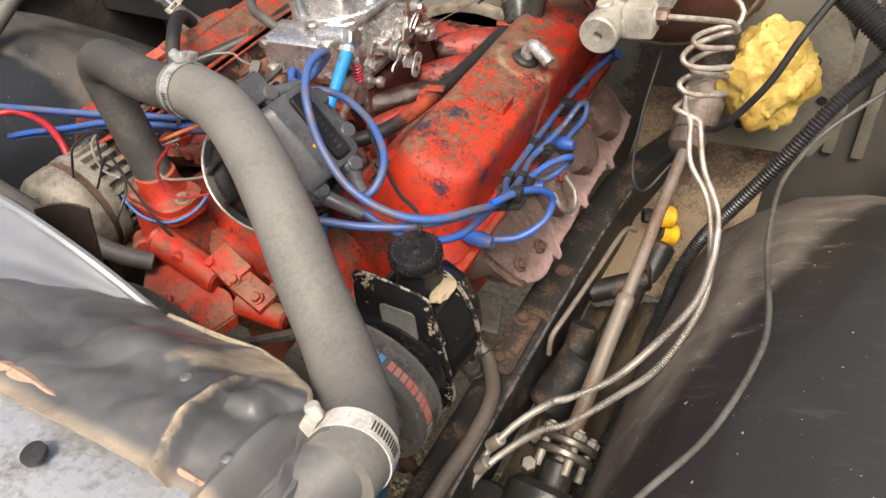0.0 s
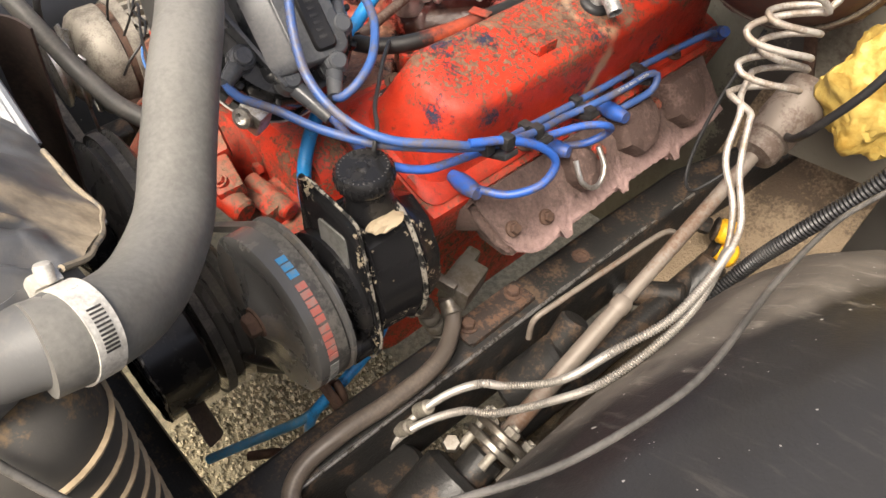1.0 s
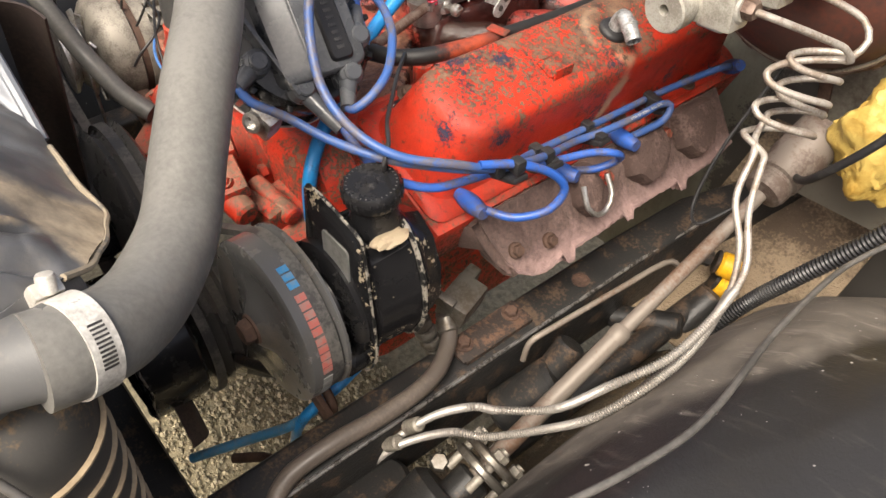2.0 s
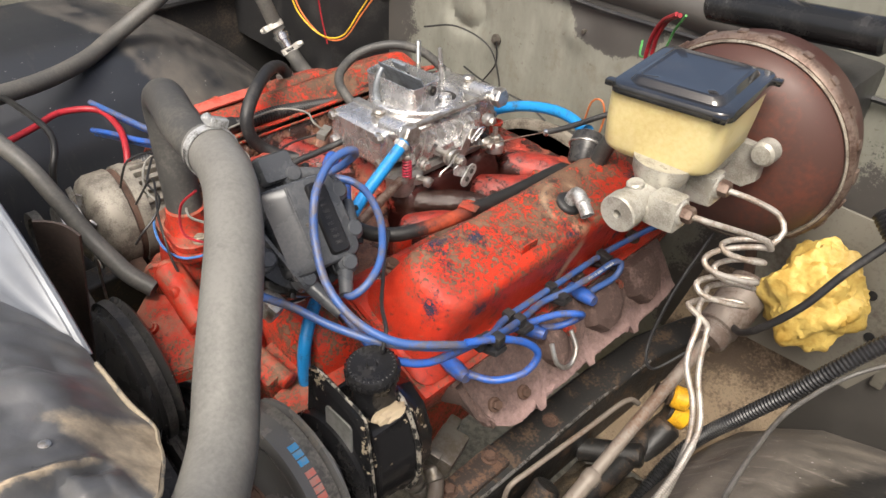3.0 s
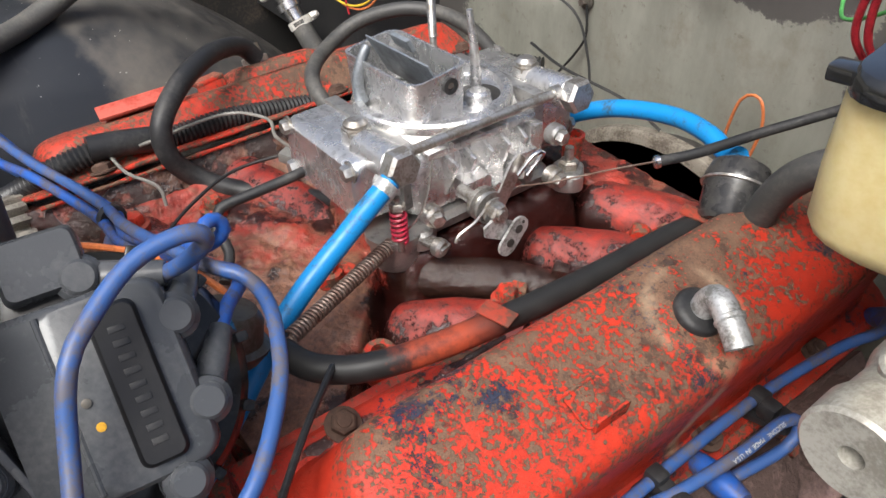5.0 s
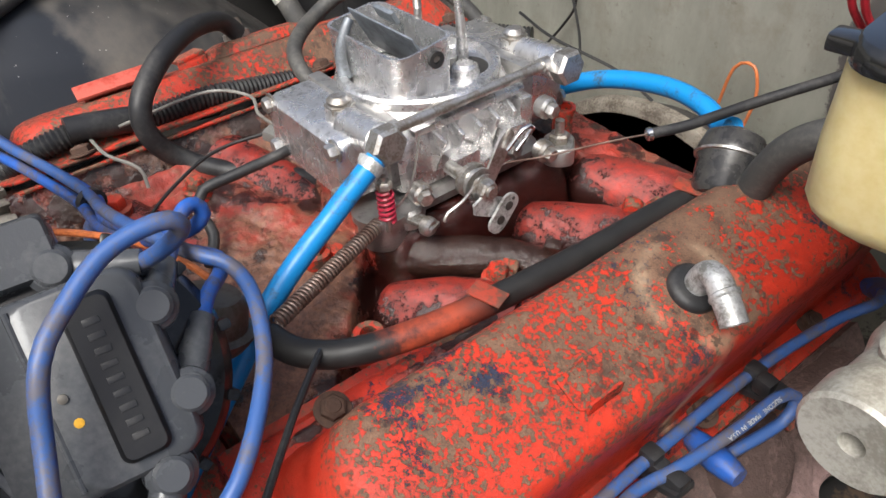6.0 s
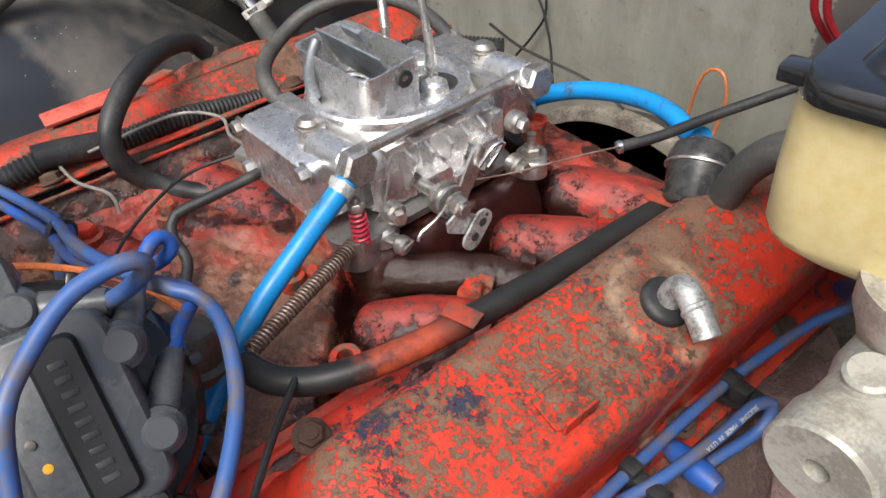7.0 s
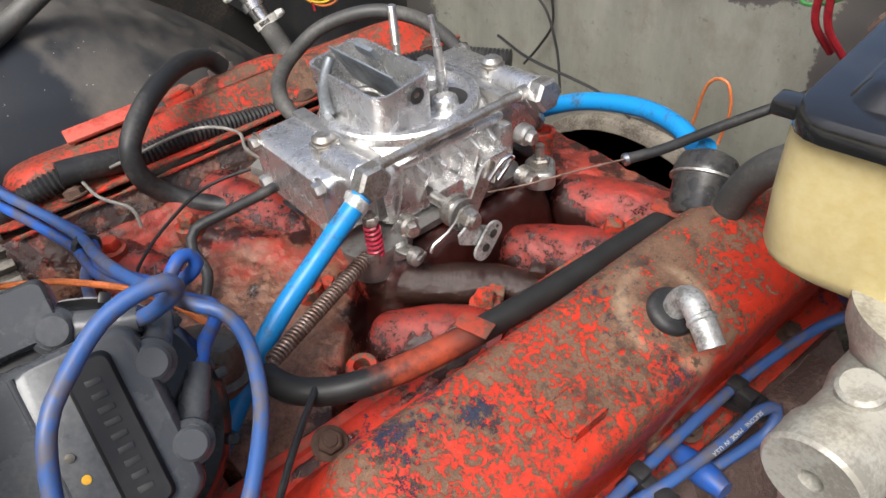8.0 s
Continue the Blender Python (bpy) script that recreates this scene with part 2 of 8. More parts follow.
def cast_alloy(name, c, rough=0.33, metal=0.9):
    n = Nodes(name)
    mid, fine = n.noise(60, 5), n.noise(700, 3, 0.7)
    grime = n.ramp(n.noise(120, 5, 0.7), 0.56, 0.68, 0, 0.6)
    n.colour(n.mix(grime, n.mix(n.ramp(mid, 0.4, 0.72), c, tuple(v * 0.62 for v in c)), (0.16, 0.15, 0.14)))
    n.rough(n.ramp(mid, 0.3, 0.7, rough - 0.08, rough + 0.14))
    n.metal(metal)
    n.bump(n.math('ADD', n.math('MULTIPLY', mid, 0.5), n.math('ADD', fine, n.math('MULTIPLY', n.noise(230, 5, 0.7), 0.8))), 0.55, 0.0007)
    return n.m


RED = engine_paint("red_engine_enamel", 0.35, 1.2, None, 0.25)
RED_WORN = engine_paint("chipped_red_enamel", 0.60, 0.835, (0.254, 0.0))
RED_FAR = engine_paint("grimy_red_enamel", 0.66, 1.2, None, 0.15)
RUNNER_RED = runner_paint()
RED_OIL = oily_paint("oily_red_enamel")
RED_SOOT = oily_paint("sooty_red_enamel", 0.10)
OIL_BLACK = oily_paint("oil_black_casting", 0.16)
RED_DUST = engine_paint("dusty_red_enamel", 0.20, 1.2, None, 0.75)
RED_GRIMY = plain("grimy_red_strap", (0.27, 0.040, 0.022), (0.10, 0.045, 0.030), 0.45, 0, 60, 260, 0.4, 0.3, (0.44, 0.60), 0.001)
RED_PALE = plain("faded_red_enamel", (0.42, 0.085, 0.06), (0.30, 0.04, 0.025), 0.45, 0, 40, 260, 0.4, 0.3, (0.45, 0.62), 0.001)
FIREWALL = firewall_paint()
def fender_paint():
    """Black fender paint: tan-grey dust at the rear, a cast shadow painted in as a black band, then dull grey with
    white specks.
    """
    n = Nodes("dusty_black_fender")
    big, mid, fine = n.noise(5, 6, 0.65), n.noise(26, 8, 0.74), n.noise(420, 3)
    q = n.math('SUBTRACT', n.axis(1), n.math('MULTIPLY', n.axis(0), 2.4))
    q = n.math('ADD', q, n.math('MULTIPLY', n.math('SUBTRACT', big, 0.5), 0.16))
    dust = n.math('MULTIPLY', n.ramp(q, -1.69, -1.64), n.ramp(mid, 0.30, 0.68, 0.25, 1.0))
    # shadow put into the colour: black between the dust and this lighter grey
    clear_of_shadow = n.math('MULTIPLY', n.ramp(q, -1.815, -1.835), n.ramp(big, 0.3, 0.7, 0.6, 1.0))
    col = n.mix(clear_of_shadow, n.mix(mid, (0.011, 0.011, 0.0115), (0.020, 0.019, 0.018)), (0.021, 0.0205, 0.020))
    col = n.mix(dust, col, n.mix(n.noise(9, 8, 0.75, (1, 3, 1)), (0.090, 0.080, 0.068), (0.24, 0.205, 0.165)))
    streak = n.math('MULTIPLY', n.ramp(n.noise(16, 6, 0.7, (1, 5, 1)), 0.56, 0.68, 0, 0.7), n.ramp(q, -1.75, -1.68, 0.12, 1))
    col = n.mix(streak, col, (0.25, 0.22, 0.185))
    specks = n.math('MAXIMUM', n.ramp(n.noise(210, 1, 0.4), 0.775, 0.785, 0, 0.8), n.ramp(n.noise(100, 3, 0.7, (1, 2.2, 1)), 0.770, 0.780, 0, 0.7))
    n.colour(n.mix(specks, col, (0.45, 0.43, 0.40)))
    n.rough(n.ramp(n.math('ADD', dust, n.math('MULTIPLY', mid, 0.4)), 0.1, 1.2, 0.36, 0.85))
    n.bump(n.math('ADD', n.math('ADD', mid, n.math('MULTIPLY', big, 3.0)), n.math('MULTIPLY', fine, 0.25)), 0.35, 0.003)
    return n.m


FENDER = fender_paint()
FENDER_P = dusty_black("scuffed_black_wheelhouse", (0.021, 0.023, 0.027), (0.120, 0.107, 0.092), 0.60, 0.86, 0.02, 0.30)
def shroud_paint():
    """Satin grey shroud paint with scuffs, and tan dust packed into the groove and over the worn corner."""
    n = Nodes("dusty_grey_shroud")
    x, y = n.axis(0), n.axis(1)
    big, mid, fine = n.noise(7, 6, 0.65), n.noise(34, 8, 0.74), n.noise(300, 4)
    col = n.mix(n.ramp(big, 0.35, 0.65), (0.050, 0.050, 0.052), (0.120, 0.121, 0.124))
    col = n.mix(n.ramp(mid, 0.52, 0.70, 0, 0.45), col, (0.15, 0.132, 0.112))
    wob = n.math('MULTIPLY', n.math('SUBTRACT', mid, 0.5), 0.012)
    gd = n.math('ADD', n.math('MULTIPLY', n.math('SUBTRACT', x, 0.334), 0.964), n.math('MULTIPLY', n.math('ADD', y, 0.602), 0.265))
    groove = n.math('MULTIPLY', n.ramp(n.math('ABSOLUTE', n.math('ADD', gd, wob), 0), 0.0007, 0.0026, 1, 0), n.ramp(mid, 0.38, 0.56, 0.25, 0.9))
    groove = n.math('MULTIPLY', groove, n.ramp(y, -0.598, -0.604))
    corner = n.math('MULTIPLY', n.ramp(n.math('ADD', n.math('ADD', y, n.math('MULTIPLY', x, -0.35)), n.math('MULTIPLY', wob, 1.6)), -0.718, -0.708), n.ramp(n.math('ADD', x, n.math('MULTIPLY', wob, 2.0)), 0.284, 0.296, 0.0, 0.95))
    corner = n.math('MULTIPLY', corner, n.ramp(big, 0.36, 0.52, 0.55, 1.0))
    seam = n.ramp(n.math('ADD', y, n.math('MULTIPLY', wob, 0.6)), -0.674, -0.680, 0, 0.45)
    dust = n.math('MAXIMUM', groove, n.math('MAXIMUM', corner, seam))
    n.colour(n.mix(dust, col, n.mix(n.ramp(mid, 0.35, 0.65), (0.25, 0.195, 0.13), (0.50, 0.40, 0.275))))
    n.rough(n.ramp(n.math('ADD', dust, n.math('MULTIPLY', mid, 0.5)), 0.15, 1.0, 0.27, 0.85))
    n.b.inputs["Specular IOR Level"].default_value = 0.45
    n.bump(n.math('ADD', mid, n.math('MULTIPLY', fine, 0.3)), 0.35, 0.0015)
    return n.m


SHROUD = shroud_paint()
TANK = plain("dark_tank_paint", (0.055, 0.052, 0.047), (0.17, 0.115, 0.062), 0.55, 0.1, 12, 220, 0.3, 0.25, (0.56, 0.70))
# lighter than SHROUD: the sky's bluish sheen is put into this colour
RING = plain("sky_sheen_shroud_grey", (0.165, 0.178, 0.198), (0.105, 0.110, 0.120), 0.36, 0.1, 5, 30, 0.06, 0.25, (0.40, 0.75))
FAN_BROWN = plain("brown_black_fan_steel", (0.045, 0.034, 0.030), (0.085, 0.062, 0.05), 0.5, 0.2, 18, 260, 0.2)
SUPPORT = plain("grey_support_paint", (0.34, 0.355, 0.38), (0.15, 0.145, 0.14), 0.30, 0.3, 14, 200, 0.2, 0.3, (0.5, 0.7))
RAIL = plain("greasy_black_rail", (0.018, 0.0175, 0.017), (0.075, 0.050, 0.034), 0.45, 0.1, 34, 240, 0.5, 0.3, (0.54, 0.66), 0.0012)
RUST = plain("brown_rust", (0.095, 0.056, 0.040), (0.045, 0.028, 0.022), 0.8, 0.2, 40, 300, 0.5, 0.2, (0.4, 0.7), 0.001)
RAIL_RUST = plain("rusty_black_plate", (0.030, 0.024, 0.021), (0.105, 0.060, 0.040), 0.6, 0.1, 60, 300, 0.6, 0.25, (0.48, 0.62), 0.001)
WORN_STEEL = plain("worn_dull_steel", (0.22, 0.21, 0.20), (0.05, 0.045, 0.04), 0.38, 0.6, 70, 400, 0.3, 0.25, (0.48, 0.62))
MUD_DARK = plain("dark_greasy_mud", (0.050, 0.040, 0.028), (0.115, 0.085, 0.052), 0.7, 0, 22, 240, 0.7, 0.3, (0.45, 0.65), 0.003)
RUST_PALE = plain("pale_orange_rust", (0.38, 0.24, 0.175), (0.16, 0.12, 0.095), 0.8, 0.1, 26, 200, 0.6, 0.2, (0.46, 0.56), 0.001)
def manifold_iron():
    """Brown cast iron whose outer flange has gone pink with scale."""
    n = Nodes("pink_scaled_iron")
    ax = n.math('ABSOLUTE', n.axis(0), 0)
    mid, fine = n.noise(38, 8, 0.74), n.noise(240, 5, 0.7)
    pink = n.ramp(n.math('ADD', ax, n.math('MULTIPLY', n.math('SUBTRACT', mid, 0.5), 0.06)), 0.330, 0.348)
    col = n.mix(n.ramp(fine, 0.35, 0.65), (0.065, 0.042, 0.036), (0.125, 0.080, 0.068))
    col = n.mix(n.math('MULTIPLY', pink, 0.72), col, n.mix(fine, (0.20, 0.125, 0.115), (0.33, 0.225, 0.21)))
    n.colour(col)
    n.rough(0.85)
    n.bump(n.math('ADD', mid, n.math('MULTIPLY', fine, 0.8)), 0.8, 0.0025)
    return n.m


EXHAUST = manifold_iron()
EXHAUST_DARK = plain("dark_rusted_iron", (0.070, 0.045, 0.038), (0.15, 0.10, 0.087), 0.85, 0.1, 30, 240, 0.8, 0.15, (0.5, 0.7), 0.002)
BOOSTER = plain("red_brown_oxide", (0.062, 0.030, 0.024), (0.105, 0.036, 0.024), 0.50, 0.1, 9, 160, 0.15, 0.25, (0.52, 0.72))
BOOSTER_RIM = plain("tarnished_zinc", (0.17, 0.125, 0.10), (0.08, 0.048, 0.036), 0.5, 0.5, 45, 300, 0.3)
ALLOY = cast_alloy("cast_zinc_alloy", (0.82, 0.81, 0.80), 0.24)
ALLOY_DARK = cast_alloy("dull_cast_alloy", (0.45, 0.44, 0.42), 0.42)
ALU = plain("dirty_cast_aluminium", (0.235, 0.215, 0.18), (0.12, 0.105, 0.088), 0.52, 0.25, 45, 500, 0.35)
CHROME = plain("bright_plated_steel", (0.72, 0.73, 0.74), (0.45, 0.44, 0.43), 0.22, 1.0, 60, 500, 0.1, 0.15)
STEEL = plain("plated_steel", (0.52, 0.51, 0.49), (0.30, 0.27, 0.23), 0.38, 0.9, 60, 500, 0.15)
LINE = plain("steel_brake_line", (0.43, 0.395, 0.35), (0.25, 0.205, 0.165), 0.44, 0.5, 50, 500, 0.15)
SHAFT = plain("tan_rusted_steel", (0.170, 0.145, 0.122), (0.115, 0.066, 0.042), 0.55, 0.15, 9, 300, 0.25, 0.25, (0.45, 0.65))
MC_METAL = plain("cast_aluminium_body", (0.40, 0.385, 0.34), (0.25, 0.235, 0.20), 0.38, 0.35, 50, 600, 0.3)
NYLON = plain("yellowed_nylon", (0.55, 0.47, 0.24), (0.46, 0.36, 0.15), 0.45, 0, 9, 200, 0.06, 0.15, (0.5, 0.8))
NYLON.node_tree.nodes["Principled BSDF"].inputs["Subsurface Weight"].default_value = 0.25
NYLON.node_tree.nodes["Principled BSDF"].inputs["Subsurface Radius"].default_value = (0.02, 0.015, 0.006)
LID = plain("glossy_black_lid", (0.010, 0.010, 0.010), (0.026, 0.025, 0.024), 0.16, 0, 30, 300, 0.05, 0.15, (0.5, 0.8))
LID.node_tree.nodes["Principled BSDF"].inputs["Coat Weight"].default_value = 1.0
LID.node_tree.nodes["Principled BSDF"].inputs["Coat Roughness"].default_value = 0.06
BLACK_PAINT = plain("glossy_black_paint", (0.012, 0.012, 0.013), (0.03, 0.028, 0.026), 0.25, 0.1, 40, 300, 0.1, 0.2, (0.5, 0.75))
PUMP_PAINT = plain("chipped_black_paint", (0.011, 0.011, 0.012), (0.30, 0.25, 0.18), 0.17, 0.1, 46, 260, 0.25, 0.12, (0.640, 0.650))
PLASTIC = plain("grey_black_plastic", (0.052, 0.055, 0.060), (0.10, 0.10, 0.101), 0.27, 0, 20, 300, 0.15, 0.2, (0.5, 0.8))
CAP_BLACK = plain("glossy_black_plastic", (0.010, 0.0105, 0.011), (0.030, 0.029, 0.028), 0.22, 0, 24, 300, 0.08, 0.15, (0.5, 0.8))
INSET_BLACK = plain("satin_black_plastic", (0.007, 0.007, 0.008), (0.016, 0.015, 0.015), 0.42, 0, 25, 300, 0.1, 0.2, (0.5, 0.8))
PLASTIC_DARK = plain("black_plastic", (0.018, 0.018, 0.019), (0.05, 0.048, 0.045), 0.4, 0, 25, 300, 0.1, 0.2, (0.5, 0.8))
RUBBER = plain("black_rubber", (0.017, 0.017, 0.018), (0.050, 0.047, 0.044), 0.5, 0, 30, 250, 0.15, 0.25, (0.48, 0.75))
RUBBER_GREY = plain("dusty_grey_rubber", (0.150, 0.146, 0.134), (0.102, 0.099, 0.091), 0.43, 0, 11, 260, 0.3, 0.25, (0.42, 0.7))
RUBBER_MID = plain("grey_black_rubber", (0.075, 0.073, 0.069), (0.12, 0.112, 0.10), 0.5, 0, 14, 260, 0.2, 0.25, (0.45, 0.75))
RUBBER_BROWN = plain("brown_black_rubber", (0.075, 0.062, 0.053), (0.13, 0.105, 0.085), 0.45, 0, 16, 260, 0.2, 0.25, (0.45, 0.75))
RUBBER_OLD = plain("dusty_black_rubber", (0.045, 0.044, 0.042), (0.105, 0.098, 0.086), 0.55, 0, 18, 260, 0.2, 0.25, (0.45, 0.75))
BLUE_HOSE = plain("blue_fuel_hose", (0.012, 0.19, 0.47), (0.035, 0.075, 0.115), 0.4, 0, 60, 420, 0.15, 0.25, (0.54, 0.74))
BLUE_WIRE = worn_wire("blue_silicone", (0.012, 0.082, 0.36), (0.070, 0.062, 0.068))
BLUE_GREY = worn_wire("dirty_blue_silicone", (0.025, 0.082, 0.26), (0.092, 0.080, 0.080))
FOAM = plain("yellow_foam", (0.50, 0.36, 0.10), (0.36, 0.215, 0.04), 0.5, 0, 24, 140, 0.5, 0.2, (0.45, 0.7), 0.003)
YELLOW = plain("yellow_plastic", (0.75, 0.40, 0.02), (0.5, 0.26, 0.02), 0.4)
def stones_material():
    """Mixed pebbles, each with its own tone."""
    n = Nodes("mixed_pebbles")
    r = n.t.nodes.new("ShaderNodeNewGeometry").outputs["Random Per Island"]
    m = n.noise(160, 4)
    col = n.mix(r, (0.135, 0.118, 0.074), (0.47, 0.405, 0.27))
    n.colour(n.mix(n.ramp(m, 0.45, 0.7, 0, 0.6), col, (0.14, 0.12, 0.085)))
    n.rough(0.9)
    n.bump(m, 0.4, 0.002)
    return n.m


STONES = stones_material()
GRAVEL = plain("grey_gravel", (0.28, 0.24, 0.155), (0.15, 0.13, 0.085), 0.9, 0, 60, 300, 0.6, 0.1, (0.4, 0.65), 0.004)
TAN = plain("tan_dried_mud", (0.36, 0.28, 0.18), (0.24, 0.175, 0.11), 0.85, 0, 22, 240, 0.4, 0.15, (0.4, 0.7), 0.002)
CORE = plain("radiator_fins", (0.10, 0.095, 0.08), (0.20, 0.16, 0.10), 0.6, 0.4, 60, 300, 0.4)
TAN_GREY = plain("tan_dust_on_grey_steel", (0.30, 0.25, 0.18), (0.11, 0.105, 0.10), 0.6, 0.1, 18, 240, 0.3, 0.25, (0.48, 0.62), 0.001)
VAC_GREY = plain("dull_brown_zinc", (0.13, 0.12, 0.105), (0.08, 0.065, 0.05), 0.42, 0.6, 40, 300, 0.2)
VALVE_BLACK = plain("worn_black_steel", (0.022, 0.022, 0.023), (0.055, 0.052, 0.048), 0.28, 0.1, 40, 300, 0.15)
CHIPPED_EDGE = plain("chipped_edge", (0.34, 0.31, 0.26), (0.015, 0.015, 0.015), 0.4, 0.4, 70, 300, 0.3, 0.2, (0.47, 0.53))
SEALANT = plain("cream_sealant", (0.28, 0.225, 0.15), (0.20, 0.15, 0.10), 0.6, 0, 60, 300, 0.5, 0.2, (0.5, 0.7), 0.001)
# flat dark fill for openings, in place of the shade of their depth
BORE = plain("dark_hole_fill", (0.035, 0.033, 0.031), (0.06, 0.055, 0.05), 0.5, 0.4)
ZINC_BLUE = plain("bluish_zinc", (0.30, 0.33, 0.36), (0.20, 0.21, 0.22), 0.42, 0.7, 60, 400, 0.15)
TAN_CLAMP = plain("tan_dusted_steel", (0.30, 0.26, 0.20), (0.17, 0.14, 0.105), 0.5, 0.3, 60, 400, 0.2)
BRIGHT_BAND = plain("bright_worn_band", (0.66, 0.64, 0.59), (0.42, 0.40, 0.36), 0.36, 0.35, 40, 400, 0.15)
ARMOUR = plain("grey_spring_wire", (0.30, 0.285, 0.26), (0.24, 0.22, 0.20), 0.42, 0.5, 14, 300, 0.1)
MUD = plain("brown_mud", (0.180, 0.135, 0.088), (0.070, 0.050, 0.034), 0.85, 0, 11, 240, 0.8, 0.15, (0.46, 0.62), 0.003)
COLUMN = plain("pinkish_grey_steel", (0.150, 0.125, 0.106), (0.085, 0.060, 0.048), 0.55, 0.2, 34, 300, 0.4, 0.2, (0.46, 0.62))
PULLEY_DUST = plain("dusty_black_pulley", (0.080, 0.078, 0.074), (0.165, 0.15, 0.128), 0.28, 0.1, 14, 300, 0.15, 0.2, (0.52, 0.75))
APRON_DARK = plain("sooty_black_panel", (0.022, 0.021, 0.020), (0.07, 0.055, 0.042), 0.6, 0, 9, 220, 0.3, 0.25, (0.5, 0.7))
SPRING = plain("rust_grey_spring_wire", (0.20, 0.15, 0.125), (0.11, 0.065, 0.05), 0.45, 0.5, 60, 300, 0.2)
BRIGHT_ALU = plain("dull_bright_aluminium", (0.34, 0.305, 0.25), (0.15, 0.125, 0.10), 0.40, 0.45, 40, 400, 0.3)
BLUE_DUSTY = plain("dusty_blue_hose", (0.06, 0.24, 0.43), (0.16, 0.24, 0.29), 0.5, 0, 30, 260, 0.1, 0.2, (0.48, 0.7))
BELT = plain("belt_rubber", (0.035, 0.034, 0.033), (0.10, 0.095, 0.085), 0.6, 0, 40, 300, 0.2)
PULLEY = plain("dark_pulley_steel", (0.090, 0.089, 0.087), (0.15, 0.128, 0.105), 0.26, 0.15, 18, 300, 0.15, 0.2, (0.5, 0.75))
NECK = plain("dusty_grey_casting", (0.088, 0.089, 0.090), (0.125, 0.118, 0.108), 0.55, 0.05, 14, 240, 0.3, 0.25, (0.5, 0.75))
ZINC = plain("dull_zinc_plate", (0.50, 0.505, 0.50), (0.20, 0.195, 0.18), 0.45, 0.55, 70, 500, 0.2)
APRON = plain("dull_grey_green_paint", (0.12, 0.115, 0.095), (0.06, 0.056, 0.046), 0.5, 0, 8, 200, 0.15, 0.25, (0.45, 0.7))
GREY_PAINT = plain("warm_grey_body_paint", (0.16, 0.15, 0.125), (0.075, 0.062, 0.05), 0.45, 0, 10, 220, 0.15, 0.25, (0.5, 0.75))


def wire_colour(name, c):
    return plain(name, c, tuple(v * 0.6 for v in c), 0.4, 0, 30, 300, 0.05)


def overspray(name):
    """Black rubber that caught some engine paint halfway along."""
    n = Nodes(name)
    y, m = n.axis(1), n.noise(60, 6, 0.7)
    d = n.math('ADD', y, n.math('MULTIPLY', n.math('SUBTRACT', m, 0.5), 0.05))
    k = n.math('MULTIPLY', n.ramp(d, -0.176, -0.160), n.ramp(d, -0.118, -0.095, 1, 0))
    n.colour(n.mix(n.math('MULTIPLY', k, n.ramp(m, 0.35, 0.6, 0.15, 0.8)), n.mix(m, (0.007, 0.007, 0.0075), (0.024, 0.023, 0.022)), (0.34, 0.055, 0.022)))
    n.b.inputs["Specular IOR Level"].default_value = 0.3
    n.rough(n.ramp(m, 0.3, 0.7, 0.35, 0.6))
    n.bump(m, 0.15, 0.0005)
    return n.m


OVERSPRAY = overspray("overspray_rubber")
W_RED = wire_colour("red_wire", (0.30, 0.018, 0.026))
W_ORANGE = wire_colour("orange_wire", (0.55, 0.16, 0.05))
W_YELLOW = wire_colour("yellow_wire", (0.65, 0.42, 0.03))
W_GREEN = wire_colour("green_wire", (0.10, 0.36, 0.10))
W_BLACK = wire_colour("black_wire", (0.018, 0.018, 0.018))
W_GREY = wire_colour("grey_wire", (0.20, 0.19, 0.17))
W_DARK = wire_colour("grey_black_wire", (0.095, 0.09, 0.083))
W_BLUE = wire_colour("light_blue_wire", (0.08, 0.22, 0.55))
LABEL_WHITE = plain("pale_print", (0.62, 0.62, 0.58), (0.45, 0.44, 0.42), 0.5)
LABEL_RED = plain("red_label", (0.36, 0.105, 0.085), (0.26, 0.16, 0.14), 0.5, 0, 90, 300, 0.05)
LABEL_BLUE = plain("blue_label", (0.03, 0.20, 0.42), (0.1, 0.2, 0.3), 0.5, 0, 90, 300, 0.05)
LABEL_GREY = plain("grey_label", (0.20, 0.20, 0.19), (0.14, 0.14, 0.13), 0.45, 0.2)


# ---- builders ----
def finish(name, bm, material, angle=40):
    me = bpy.data.meshes.new(name)
    bmesh.ops.recalc_face_normals(bm, faces=bm.faces)
    bm.to_mesh(me)
    bm.free()
    me.materials.append(material)
    me.polygons.foreach_set("use_smooth", [True] * len(me.polygons))
    me.set_sharp_from_angle(angle=radians(angle))
    return me


def part(name, bm, material, parent, label="", angle=40):
    """Links a bmesh, built in world places, as one mesh under a thing or a part."""
    ob = new(name, finish(name, bm, material, angle))
    ob.parent = parent
    ob.matrix_parent_inverse = (Matrix.Translation(parent.location) @ Matrix.Identity(4)).inverted() if parent.type == 'EMPTY' else Matrix.Identity(4)
    return tagged(ob, label)


def thing(name, base, label, category, group="", kind=""):
    ob = new(name)
    ob.location = base
    ob.empty_display_size = 0.02
    return tagged(ob, label, category, group, kind)


def solo(name, bm, material, label, category, group="", kind="", angle=40):
    return tagged(new(name, finish(name, bm, material, angle)), label, category, group, kind)


def frame_of(axis, up=(0, 0, 1)):
    """A turn whose z is the axis."""
    z = Vector(axis).normalized()
    u = Vector(up)
    if abs(z.dot(u.normalized())) > 0.95:
        u = Vector((0, 1, 0))
    x = u.cross(z).normalized()
    return Matrix((x, z.cross(x), z)).transposed().to_4x4()


